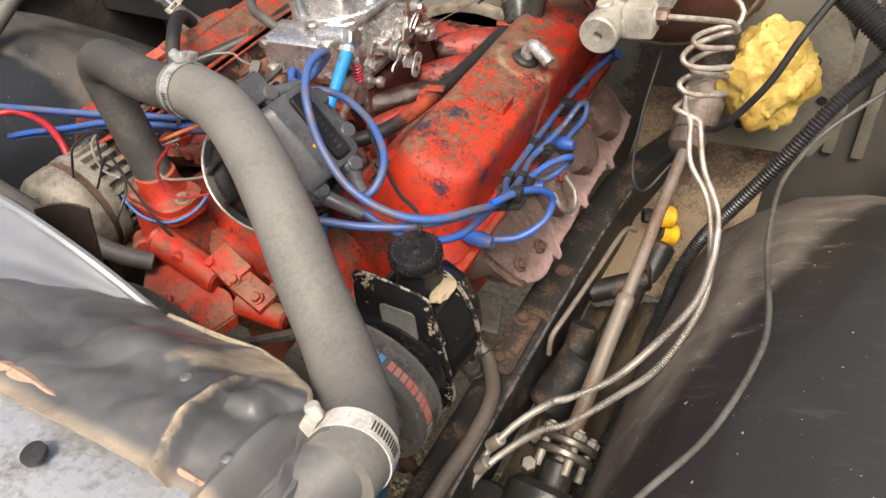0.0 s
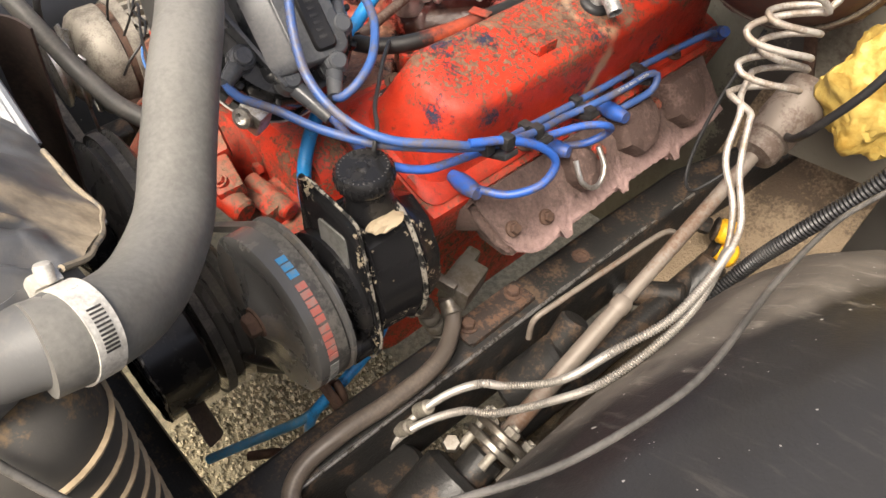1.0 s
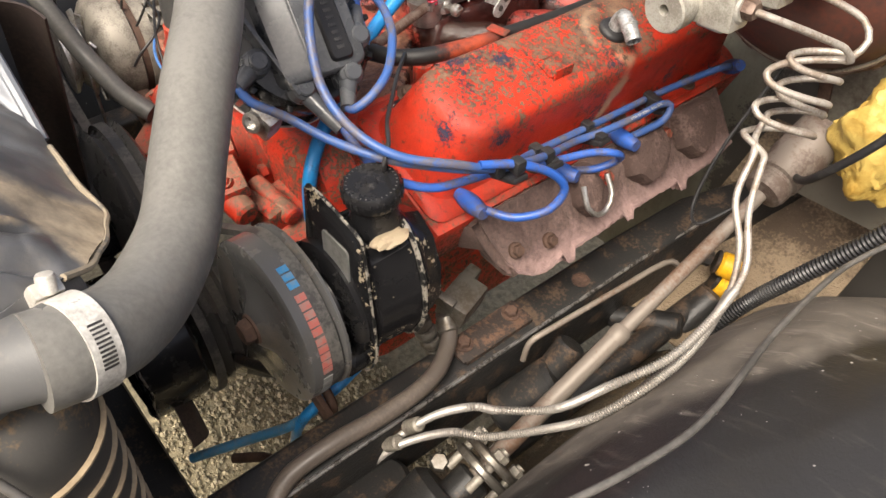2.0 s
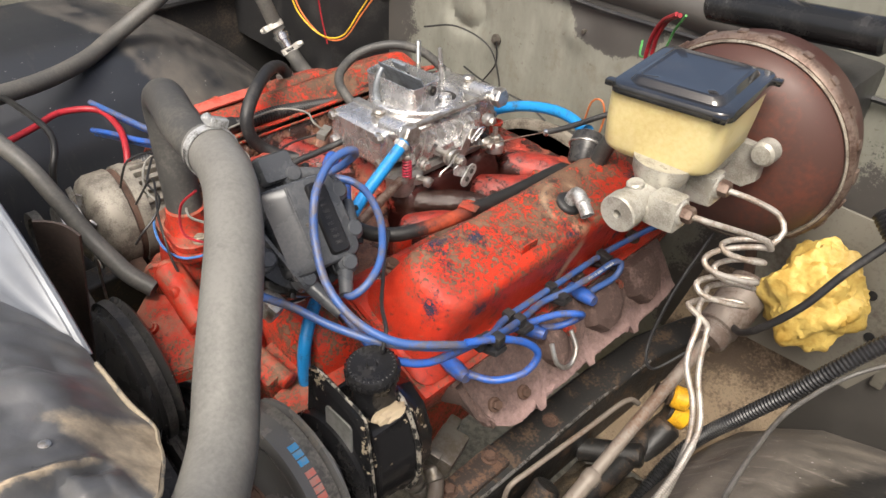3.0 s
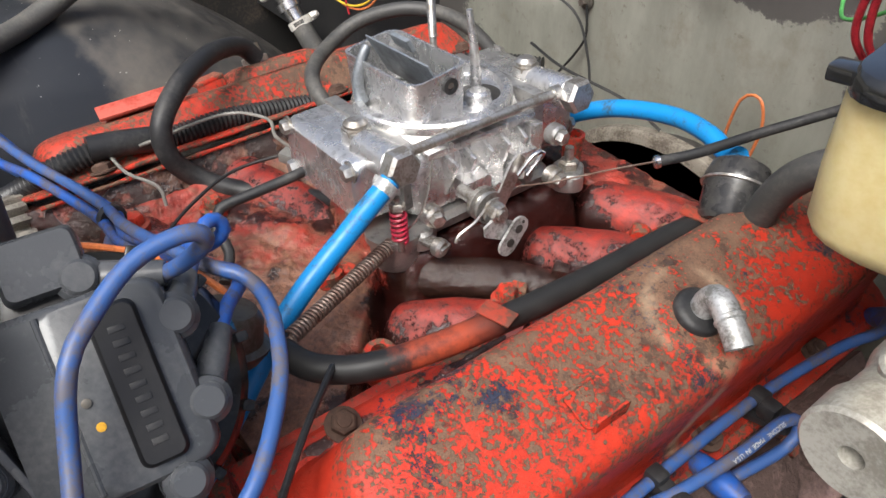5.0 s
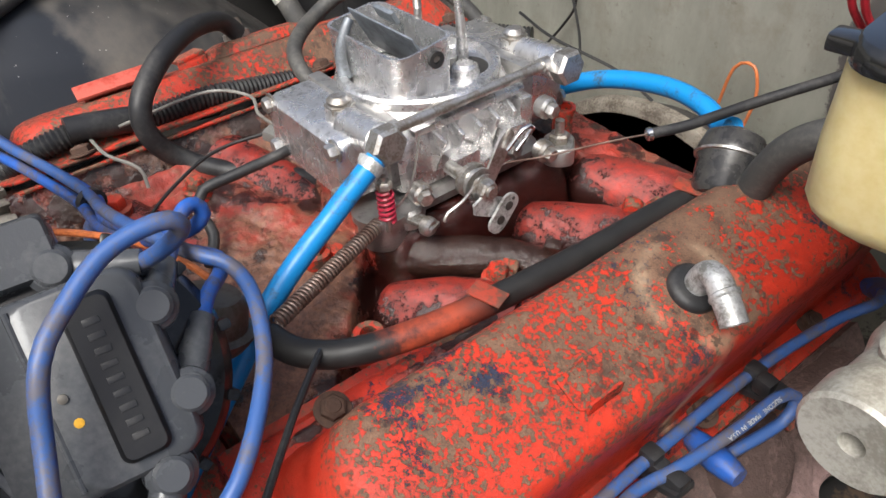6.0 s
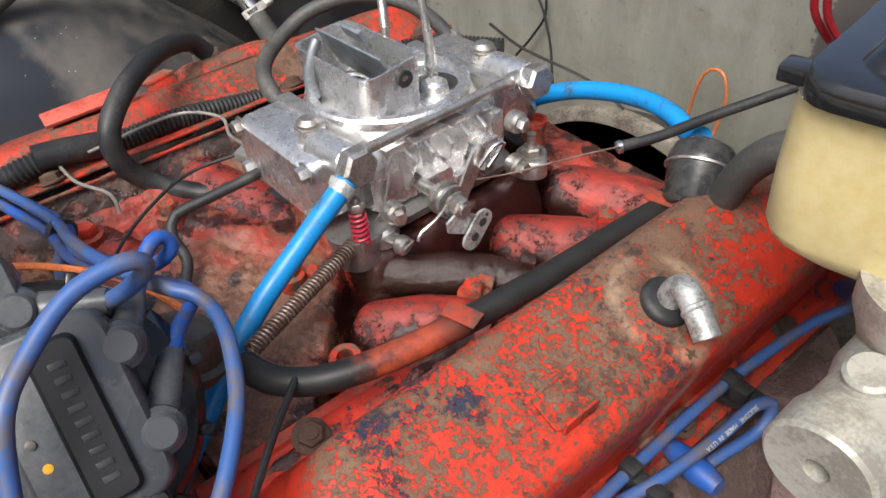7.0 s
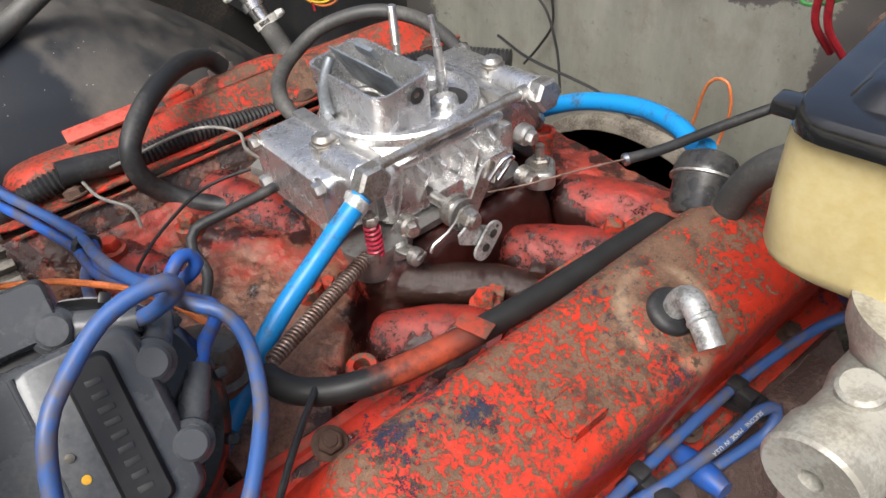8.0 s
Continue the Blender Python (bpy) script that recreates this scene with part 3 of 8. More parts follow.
def box(bm, size, at=(0, 0, 0), m=None, bevel=0.0, seg=2):
    r = bmesh.ops.create_cube(bm, size=1)
    mm = (m or Matrix.Identity(4)) @ Matrix.Translation(at) @ Matrix.Diagonal((*size, 1))
    bmesh.ops.transform(bm, matrix=mm, verts=r["verts"])
    if bevel:
        e = list({e for v in r["verts"] for e in v.link_edges})
        bmesh.ops.bevel(bm, geom=e, offset=bevel, segments=seg, profile=0.6, affect='EDGES')
    return bm


def skin(bm, loops, cap=True, close=True):
    """Skins rings of points, all of one length."""
    rings = [[bm.verts.new(p) for p in ring] for ring in loops]
    n = len(rings[0])
    for a, b in zip(rings, rings[1:]):
        for i in range(n if close else n - 1):
            bm.faces.new((a[i], a[(i + 1) % n], b[(i + 1) % n], b[i]))
    if cap:
        bm.faces.new(rings[0][::-1])
        bm.faces.new(rings[-1])
    return bm


def lathe(bm, profile, at, axis, seg=28, cap=True, wobble=0.0):
    """Turns a profile of (radius, height) about an axis."""
    m = Matrix.Translation(at) @ frame_of(axis)
    loops = []
    for r, h in profile:
        loops.append([m @ Vector((r * math.cos(k * math.tau / seg), r * math.sin(k * math.tau / seg), h)) for k in range(seg)])
    return skin(bm, loops, cap)


def rod(bm, a, b, r, r2=None, seg=14, bevel=0.0):
    a, b = Vector(a), Vector(b)
    d, r2 = (b - a), r if r2 is None else r2
    L = d.length
    if bevel:
        prof = [(r - bevel, 0), (r, bevel), (r2, L - bevel), (r2 - bevel, L)]
    else:
        prof = [(r, 0), (r2, L)]
    return lathe(bm, prof, a, d, seg)


def hexhead(bm, at, axis, r, h):
    lathe(bm, [(r, 0), (r, h * 0.8), (r * 0.82, h)], at, axis, 6)
    return bm


def smooth_path(pts, step=0.006):
    """A smooth line through the points."""
    p = [Vector(q) for q in pts]
    p = [p[0] * 2 - p[1]] + p + [p[-1] * 2 - p[-2]]
    out = []
    for i in range(1, len(p) - 2):
        a, b, c, d = p[i - 1], p[i], p[i + 1], p[i + 2]
        n = max(2, int((c - b).length / step))
        for k in range(n):
            t = k / n
            out.append(0.5 * ((2 * b) + (c - a) * t + (2 * a - 5 * b + 4 * c - d) * t * t + (3 * b - a - 3 * c + d) * t ** 3))
    out.append(p[-2])
    return out


def tube(bm, pts, r, seg=10, step=0.006, smooth=True, radius=None, hollow=0.0):
    """A hose, wire or pipe along the points. radius: a function of the length run and the whole length."""
    line = smooth_path(pts, step) if smooth else [Vector(q) for q in pts]
    total = sum((b - a).length for a, b in zip(line, line[1:]))
    t0 = (line[1] - line[0]).normalized()
    side = t0.cross(Vector((0.3, 0.2, 1)).normalized()).normalized()
    loops, run = [], 0.0
    for i, q in enumerate(line):
        t = (line[min(i + 1, len(line) - 1)] - line[max(i - 1, 0)]).normalized()
        side = (side - t * side.dot(t)).normalized()
        up = t.cross(side)
        if i:
            run += (q - line[i - 1]).length
        rr = radius(run, total) if radius else r
        loops.append([q + (side * math.cos(k * math.tau / seg) + up * math.sin(k * math.tau / seg)) * rr for k in range(seg)])
    if hollow:
        def inner(i):
            c = sum(loops[i], Vector()) / seg
            return [c + (v - c) * (1 - hollow) for v in loops[i]]
        d0, d1 = (line[1] - line[0]).normalized() * 0.012, (line[-1] - line[-2]).normalized() * 0.012
        loops = [[v + d0 for v in inner(0)], inner(0)] + loops + [inner(-1), [v - d1 for v in inner(-1)]]
    return skin(bm, loops)


def even_path(pts, step):
    """The smooth line through the points at even steps."""
    line = smooth_path(pts, 0.004)
    out, want, run = [line[0]], step, 0.0
    for a, b in zip(line, line[1:]):
        d = (b - a).length
        while d > 0 and run + d >= want:
            out.append(a.lerp(b, (want - run) / d))
            want += step
        run += d
    return out


def corrugated(bm, pts, r, pitch=0.0045, seg=12):
    def rr(run, total):
        return r * (1.0 + 0.10 * math.sin(run / pitch * math.tau))
    return tube(bm, even_path(pts, pitch / 5), r, seg, smooth=False, radius=rr)


def coil(bm, a, b, r, turns, wire, seg=6, per=14):
    """A coiled spring from a to b."""
    a, b = Vector(a), Vector(b)
    f = frame_of(b - a)
    L = (b - a).length
    n = int(turns * per)
    pts = [a + (f @ Vector((r * math.cos(k / per * math.tau), r * math.sin(k / per * math.tau), L * k / n))) for k in range(n + 1)]
    return tube(bm, pts, wire, seg, smooth=False)


def rounded(w, h, r, n=4):
    """A rectangle's outline with round corners, in the plane."""
    out = []
    for cx, cy, a0 in ((w / 2 - r, h / 2 - r, 0), (-w / 2 + r, h / 2 - r, 90), (-w / 2 + r, -h / 2 + r, 180), (w / 2 - r, -h / 2 + r, 270)):
        for k in range(n + 1):
            a = radians(a0 + 90 * k / n)
            out.append((cx + r * math.cos(a), cy + r * math.sin(a)))
    return out


def layers(bm, m, rows):
    """Stacks rounded rectangles: rows of (height, width, depth, corner, dx, dy) in the frame m."""
    loops = []
    for row in rows:
        h, w, d, r = row[:4]
        dx, dy = row[4:6] if len(row) > 4 else (0, 0)
        loops.append([m @ Vector((x + dx, y + dy, h)) for x, y in rounded(w, d, r)])
    return skin(bm, loops)


def plate(bm, outline, thick, m, bevel=0.0):
    """A flat plate of that outline in the frame m, with its thickness towards the frame's z."""
    loops = [[m @ Vector((x, y, 0)) for x, y in outline], [m @ Vector((x, y, thick)) for x, y in outline]]
    return skin(bm, loops)


def sheet(bm, f, nu, nv, thick=0.0):
    """A grid surface from f(u, v), u and v in 0..1, made solid downwards by thick."""
    g = [[bm.verts.new(f(i / nu, j / nv)) for j in range(nv + 1)] for i in range(nu + 1)]
    for i in range(nu):
        for j in range(nv):
            bm.faces.new((g[i][j], g[i + 1][j], g[i + 1][j + 1], g[i][j + 1]))
    if thick:
        bmesh.ops.recalc_face_normals(bm, faces=bm.faces)
        bmesh.ops.solidify(bm, geom=bm.faces[:], thickness=thick)
    return bm


B = bmesh.new


def hose(name, pts, r, material, label, category="hose", seg=14, group="", hollow=0.0):
    return solo(name, tube(B(), pts, r, seg, hollow=hollow), material, label, category, group)


def clamp(at, axis, r, label, width=0.012, screw=0.0, metal=None):
    """A worm-drive hose clamp: band with slots, housing and screw."""
    f = Matrix.Translation(at) @ frame_of(axis) @ Matrix.Rotation(screw, 4, 'Z')
    th = thing("hose_clamp", at, label, "hose clamp", "hose clamps")
    bm = B()
    skin(bm, [[f @ Vector((q * math.cos(k * math.tau / 40), q * math.sin(k * math.tau / 40), h)) for k in range(40)] for q, h in
              ((r, -width / 2), (r + 0.0012, -width / 2), (r + 0.0012, width / 2), (r, width / 2))], cap=False)
    part("band", bm, metal or BRIGHT_BAND, th)
    for k in range(11):
        bm = B()
        a = k * 0.085 + 1.60
        g = f @ Matrix.Rotation(a, 4, 'Z') @ Matrix.Translation((r + 0.0013, 0, 0))
        box(bm, (0.0006, 0.0011, width * 0.5), m=g)
        part("slot", bm, BORE, th)
    bm = B()
    box(bm, (0.009, 0.018, width * 1.05), m=f @ Matrix.Translation((r + 0.005, 0, 0)), bevel=0.002)
    part("housing", bm, metal or BRIGHT_BAND, th)
    bm = B()
    g = f @ Matrix.Translation((r + 0.006, 0.010, 0))
    lathe(bm, [(0.0046, -0.004), (0.0048, 0.004), (0.0040, 0.0055), (0.0, 0.0062)], g.translation, g.to_3x3() @ Vector((0.7, 0.7, 0)), 18)
    part("screw", bm, metal or BRIGHT_BAND, th)
    return th


# ---- setting ----
def ground():
    rnd = random.Random(3)

    def f(u, v):
        x, y = (u - 0.5) * 60, (v - 0.5) * 60
        return Vector((x, y, 0.0))
    solo("ground", sheet(B(), f, 24, 24), GRAVEL, "dry grey-brown gravel ground under the vehicle", "ground", kind="structure")
    bm = B()
    for _ in range(26000):
        x, y, r = rnd.uniform(-0.3, 0.75), rnd.uniform(-1.25, -0.05), 0.0025 + 0.0065 * rnd.random() ** 2
        m = Matrix.Translation((x, y, r * rnd.uniform(0.2, 1.0))) @ Euler((rnd.random() * 6, rnd.random() * 6, 0)).to_matrix().to_4x4() @ Matrix.Diagonal((r, r * rnd.uniform(0.6, 1), r * 0.7, 1))
        v = [bm.verts.new(m @ Vector(q)) for q in ((1, 0, 0), (-1, 0, 0), (0, 1, 0), (0, -1, 0), (0, 0, 1), (0, 0, -1))]
        for a, b, c in ((0, 2, 4), (2, 1, 4), (1, 3, 4), (3, 0, 4), (2, 0, 5), (1, 2, 5), (3, 1, 5), (0, 3, 5)):
            bm.faces.new((v[a], v[b], v[c]))
    solo("gravel", bm, STONES, "loose grey and tan gravel stones", "gravel", kind="stuff", angle=20)


ground()


def firewall():
    th = thing("wall_firewall", (0, 0.32, 0.5), "grey-green steel firewall with dark overspray and painted-in shade", "firewall", kind="structure")

    def f(u, v):
        x, z = -1.0 + 2.0 * u, 0.35 + 0.90 * v
        y = 0.312 + 0.006 * noise.noise((x * 4, z * 4, 1))
        d = math.hypot((x + 0.229), (z - 0.992))
        y += 0.012 * math.exp(-((d - 0.040) / 0.012) ** 2)
        y -= 0.008 * math.exp(-((math.hypot(x - 0.02, z - 1.02)) / 0.02) ** 2)
        return Vector((x, y, z))
    part("panel", sheet(B(), f, 160, 90, 0.004), FIREWALL, th)

    def g(u, v):
        x = -0.50 + 0.85 * u
        z = 1.083 + 0.055 * v + 0.006 * math.sin(x * 9)
        return Vector((x, 0.303 - 0.012 * math.sin(v * 3.14), z))
    part("pressed_bead", sheet(B(), g, 60, 10, 0.003), FIREWALL, th)
    bm = B()
    tube(bm, [(-0.95, 0.300, 1.092), (-0.3, 0.300, 1.083), (-0.1, 0.300, 1.078), (0.05, 0.300, 1.074), (0.3, 0.300, 1.082), (0.95, 0.300, 1.09)], 0.004, 6)
    part("seam", bm, PLASTIC_DARK, th)
    for x, z, r in ((-0.146, 0.957, 0.010), (0.035, 1.031, 0.007)):
        bm = B()
        lathe(bm, [(r, 0), (r, 0.003), (r * 0.6, 0.005)], (x, 0.309, z), (0, -1, 0), 18)
        hexhead(bm, (x, 0.305, z), (0, -1, 0), r * 0.55, 0.007)
        part("bolt", bm, VAC_GREY, th)
    for x in (0.62, 0.66, 0.72):
        bm = B()
        box(bm, (0.018, 0.012, 0.5), (x, 0.303, 0.95), bevel=0.005)
        part("rib", bm, GREY_PAINT, th)
    return th


firewall()


def wheelhouse(name, s, label):
    """An inner fender: a wheel arch with a rounded shoulder that drops to the frame."""
    def f(u, v):
        y = -1.25 + 1.60 * v
        arch = 0.0
        if y > -0.25:
            arch = -0.42 * ((y + 0.25) / 0.6) ** 2
        if y < -0.55:
            arch = -0.25 * ((y + 0.55) / 0.7) ** 2
        prof = [(0.455, 0.40), (0.462, 0.52), (0.475, 0.62), (0.495, 0.72), (0.522, 0.80), (0.558, 0.86), (0.605, 0.90), (0.67, 0.925), (0.76, 0.935), (0.86, 0.94), (0.90, 0.97)]
        t = u * (len(prof) - 1)
        i = min(int(t), len(prof) - 2)
        k = t - i
        x = prof[i][0] * (1 - k) + prof[i + 1][0] * k
        z = prof[i][1] * (1 - k) + prof[i + 1][1] * k
        w = min(max((z - 0.45) / 0.4, 0), 1)
        if s < 0:
            x = x - 0.03
        z += arch * w + 0.006 * noise.noise((x * 6, y * 5, s))
        return Vector((s * x, y, z))
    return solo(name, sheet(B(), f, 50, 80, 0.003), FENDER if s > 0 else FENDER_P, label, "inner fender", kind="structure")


wheelhouse("inner_fender_driver", 1, "dusty black steel inner fender with a rounded wheel arch")
wheelhouse("inner_fender_passenger", -1, "dusty black steel wheelhouse, scuffed and brown with dust")


def aprons():
    for s in (1, -1):
        th = thing("fender_apron", (s * 0.84, -0.4, 0.9), "dull grey-green painted fender apron", "fender", kind="structure")

        def f(u, v):
            y = -1.25 + 1.60 * u
            return Vector((s * (0.80 + 0.02 * math.sin(v * 9) + 0.10 * v), y, 0.885 + (0.15 if s > 0 else 0.50) * v))
        bm = B()
        sheet(bm, f, 60, 24, 0.004)
        part("panel", bm, APRON, th)
        bm = B()

        def lower(u, v):
            return Vector((s * (0.815 - 0.03 * v), -0.40 + 0.73 * u, 0.89 - 0.55 * v + 0.01 * noise.noise((u * 6, v * 6, s))))
        sheet(bm, lower, 30, 20, 0.004)
        part("lower_panel", bm, APRON_DARK, th, "sooty black lower panel")
        bm = B()
        tube(bm, [(s * 0.795, -1.2, 0.888), (s * 0.795, 0.30, 0.888)], 0.009, 8)
        part("seam_lip", bm, PLASTIC_DARK, th)
        bm = B()
        layers(bm, Matrix.Translation((s * 0.812, -0.155, 0.985)) @ Matrix.Rotation(radians(90) * -s, 4, 'Y'), [(0, 0.075, 0.085, 0.02), (0.004, 0.073, 0.083, 0.02)])
        part("slot", bm, PLASTIC_DARK, th)
        bm = B()
        rod(bm, (s * 0.83, -0.035, 0.985), (s * 0.80, -0.035, 0.985), 0.022, seg=20, bevel=0.004)
        part("plug", bm, PLASTIC_DARK, th)


aprons()


def ring_z(x):
    """Height of the round fan opening's edge."""
    return 0.77 + math.sqrt(max(0.1089 - (x + 0.03) ** 2, 0.0))


def along(table, x):
    """Straight lines through the rows of a table."""
    for (xa, ya), (xb, yb) in zip(table, table[1:]):
        if x <= xb:
            return ya + (yb - ya) * (x - xa) / (xb - xa)
    return table[-1][1]


def shroud_z(y):
    """The shroud's top: level in front, then sloping down to its edge over the fan."""
    return 1.099 - 1.08 * 0.018 * math.log(1 + math.exp((y + 0.628) / 0.018))


def shroud_edge(x):
    """Where the top sheet ends: at the fan ring, or at its own free edge."""
    free = along(((-0.5, -0.557), (0.262, -0.557), (0.290, -0.553), (0.330, -0.565), (0.366, -0.583), (0.384, -0.600), (0.402, -0.622), (0.412, -0.650)), x)
    lo, hi = -0.650, free
    if x > 0.206 or shroud_z(free) > ring_z(x):
        return free
    for _ in range(20):
        mid = (lo + hi) / 2
        lo, hi = (mid, hi) if shroud_z(mid) > ring_z(x) else (lo, mid)
    return lo


def front_end():
    """Radiator, its shroud and the core support."""
    th = thing("fan_shroud", (0.1, -0.6, 0.75), "dented dark grey fan shroud, dusty with a tan worn corner", "fan shroud")
    bm = B()

    def f(u, v):
        x = -0.36 + 0.772 * u
        y = shroud_edge(x) * (1 - v) - 0.684 * v
        z = shroud_z(y)
        d = (x - 0.334) * 0.964 + (y + 0.602) * 0.265
        front = min(max((-0.596 - y) / 0.010, 0), 1)
        z -= front * (0.009 * min(max(d / 0.006, 0), 1) - 0.006 * math.exp(-(d / 0.0055) ** 2))
        z += 0.011 * math.exp(-((x - 0.356) / 0.013) ** 4) * math.exp(-((y + 0.612) / 0.014) ** 4)
        z += 0.007 * math.exp(-((x - 0.384) / 0.006) ** 2) * front - min(max(0.0, x - 0.390) * 2.2, 0.016)
        # a crease: the sheet bulges on the outer side of it
        k = min(max((x - 0.222 - 0.10 * (y + 0.60)) / 0.012, 0), 1)
        z += (0.008 * k * k * (3 - 2 * k) - 0.006) * math.exp(-((x - 0.25) / 0.09) ** 2) * min(max((-0.566 - y) / 0.02, 0), 1)
        hollow = math.exp(-((x - 0.235) / 0.060) ** 2 - ((y + 0.632) / 0.020) ** 2)
        z -= 0.014 * hollow + 0.010 * math.exp(-((x - 0.10) / 0.07) ** 2 - ((y + 0.655) / 0.020) ** 2)
        z += 0.007 * noise.noise((x * 15, y * 19, 2)) + 0.0055 * abs(noise.noise((x * 30, y * 24, 5))) + 0.0016 * noise.noise((x * 80, y * 60, 8))
        return Vector((x, y, z))
    sheet(bm, f, 300, 80, 0.0025)
    top = part("top_sheet", bm, SHROUD, th)
    bm = B()

    def g(u, v):
        a = radians(152 - 107.5 * u)
        x, z = -0.03 + 0.33 * math.cos(a), 0.77 + 0.33 * math.sin(a)
        back = min(shroud_edge(x), -0.560) - 0.004
        w = 0.003 * math.sin(v * 3.14) - 0.0015 * noise.noise((x * 20, v * 4, 1))
        return Vector((x, -0.557 * (1 - v) + back * v, z - w))
    sheet(bm, g, 90, 14, 0.0025)
    part("fan_ring", bm, RING, th, "smooth collar round the fan, sky sheen painted in as light grey")
    bm = B()
    rim = [Vector((-0.03 + 0.331 * math.cos(radians(a)), -0.557, 0.7705 + 0.331 * math.sin(radians(a)))) for a in range(152, 44, -4)]
    tube(bm, rim, 0.0042, 8, 0.008)
    part("rolled_lip", bm, RING, th, "rolled edge with its sheen painted in as light grey")
    bm = B()
    edge = [Vector((x, shroud_edge(x), shroud_z(shroud_edge(x)) - 0.001)) for x in (0.208, 0.235, 0.262, 0.290, 0.31, 0.33, 0.35, 0.366, 0.382)]
    tube(bm, edge, 0.0022, 7, 0.006)
    part("worn_edge", bm, TAN_GREY, th, "tan worn edge")
    for x, y in ((0.314, -0.623), (0.380, -0.658), (0.15, -0.640)):
        bm = B()
        z = f((x + 0.36) / 0.772, (y - shroud_edge(x)) / (-0.684 - shroud_edge(x))).z
        lathe(bm, [(0.0038, -0.004), (0.0038, 0.0012), (0.002, 0.002)], (x, y, z), (0, 0.2, 1), 12)
        part("rivet", bm, STEEL, top)

    bm = B()
    rim = smooth_path([Vector(p) for p in ((0.372, -0.590, 1.040), (0.388, -0.604, 1.054), (0.402, -0.624, 1.062), (0.411, -0.652, 1.070), (0.414, -0.684, 1.073))], 0.004)

    def hem(u, v):
        p = rim[min(int(u * (len(rim) - 1) + 0.5), len(rim) - 1)]
        k = 0.0025 * noise.noise((u * 9, v * 3, 6))
        return p + Vector((0.010 * math.sin(v * 1.6) - 0.006 + k, 0.004 * v, 0.010 - (0.022 + 0.022 * u) * v))
    sheet(bm, hem, len(rim) - 1, 10, 0.002)
    part("side_hem", bm, SHROUD, th, "dusty grey hem hanging over the tank neck")

    fan = thing("cooling_fan", (-0.03, -0.51, 0.47), "brown-black steel cooling fan inside the shroud", "fan")
    bm = B()
    lathe(bm, [(0.03, -0.03), (0.055, -0.02), (0.060, 0.0), (0.055, 0.02), (0.03, 0.03)], (-0.03, -0.520, 0.77), (0, -1, 0), 32)
    part("hub", bm, BLACK_PAINT, fan)
    for k in range(3):
        a = radians(72 + 120 * k)
        m = Matrix.Translation((-0.03, -0.520, 0.77)) @ Matrix.Rotation(-a, 4, 'Y') @ Matrix.Rotation(radians(38), 4, 'X')
        bm = B()
        sheet(bm, lambda u, v: m @ Vector((0.05 + 0.245 * u, 0.006 * math.sin(v * 3.14), (v - 0.5) * (0.034 + 0.008 * u))), 8, 6, 0.0022)
        part("blade", bm, FAN_BROWN, fan)

    rd = thing("radiator", (0.0, -0.69, 0.45), "grey radiator with a rounded top tank and dusty finned core", "radiator")
    bm = B()
    layers(bm, pose(0.0, -0.715, 0.98), [(0, 0.66, 0.05, 0.02), (0.02, 0.66, 0.05, 0.02), (0.035, 0.65, 0.04, 0.018), (0.04, 0.64, 0.03, 0.012)])
    part("top_tank", bm, SUPPORT, rd)
    bm = B()
    box(bm, (0.62, 0.045, 0.53), (0, -0.715, 0.715))
    part("core", bm, CORE, rd)
    for k in range(52):
        bm = B()
        box(bm, (0.61, 0.055, 0.0022), (0, -0.713, 0.47 + k * 0.0098))
        part("fin", bm, CORE, rd)
    bm = B()
    tube(bm, [(0.350, -0.700, 0.994), (0.362, -0.684, 1.012), (0.384, -0.663, 1.034), (0.402, -0.643, 1.047), (0.4135, -0.625, 1.053), (0.4175, -0.612, 1.052)], 0.021, 28, 0.003, radius=lambda r, t: 0.0222 + 0.018 * max(0.0, 1 - r / (0.70 * t)) ** 0.6 + 0.0022 * math.exp(-((r - t + 0.006) / 0.003) ** 2))
    part("neck", bm, NECK, rd, "grey cast inlet neck")
    bm = B()
    lathe(bm, [(0.0, 1.012), (0.030, 1.010), (0.044, 1.000), (0.050, 0.980), (0.052, 0.950), (0.052, 0.42)], (0.374, -0.660, 0.0), (0, 0, 1), 40)
    tank = part("side_tank", bm, TANK, rd, "dark dusty side tank with pale ribs")
    for k in range(18):
        bm = B()
        lathe(bm, [(0.0515, -0.002), (0.0545, -0.001), (0.0545, 0.001), (0.0515, 0.002)], (0.374, -0.660, 0.965 - k * 0.023), (0.05, 0.02, 1), 40, False)
        part("rib", bm, TAN, tank)

    cs = thing("core_support", (0, -0.80, 0.4), "bright grey steel core support with rusty seams", "core support", kind="structure")
    bm = B()

    def q(u, v):
        x = -0.80 + 1.215 * u
        y = -0.678 - 0.272 * v
        z = 1.089 + 0.016 * math.sin(min(v * 6, 3.1)) - 0.09 * v ** 2 + 0.004 * noise.noise((x * 6, v * 5, 9))
        return Vector((x, y, z))
    sheet(bm, q, 90, 26, 0.003)
    part("panel", bm, SUPPORT, cs)
    bm = B()
    tube(bm, [(-0.49, -0.674, 1.094), (-0.12, -0.674, 1.096), (0.148, -0.672, 1.096), (0.238, -0.671, 1.095), (0.293, -0.673, 1.092), (0.329, -0.673, 1.091), (0.383, -0.674, 1.088)], 0.005, 8, 0.004, radius=lambda r, t: 0.0018 + 0.0040 * math.exp(-((r - 0.72) / 0.032) ** 2) + 0.0012 * noise.noise((r * 120, 4, 0)))
    part("rusty_seam", bm, RUST_PALE, cs, "orange-brown rusty seam")
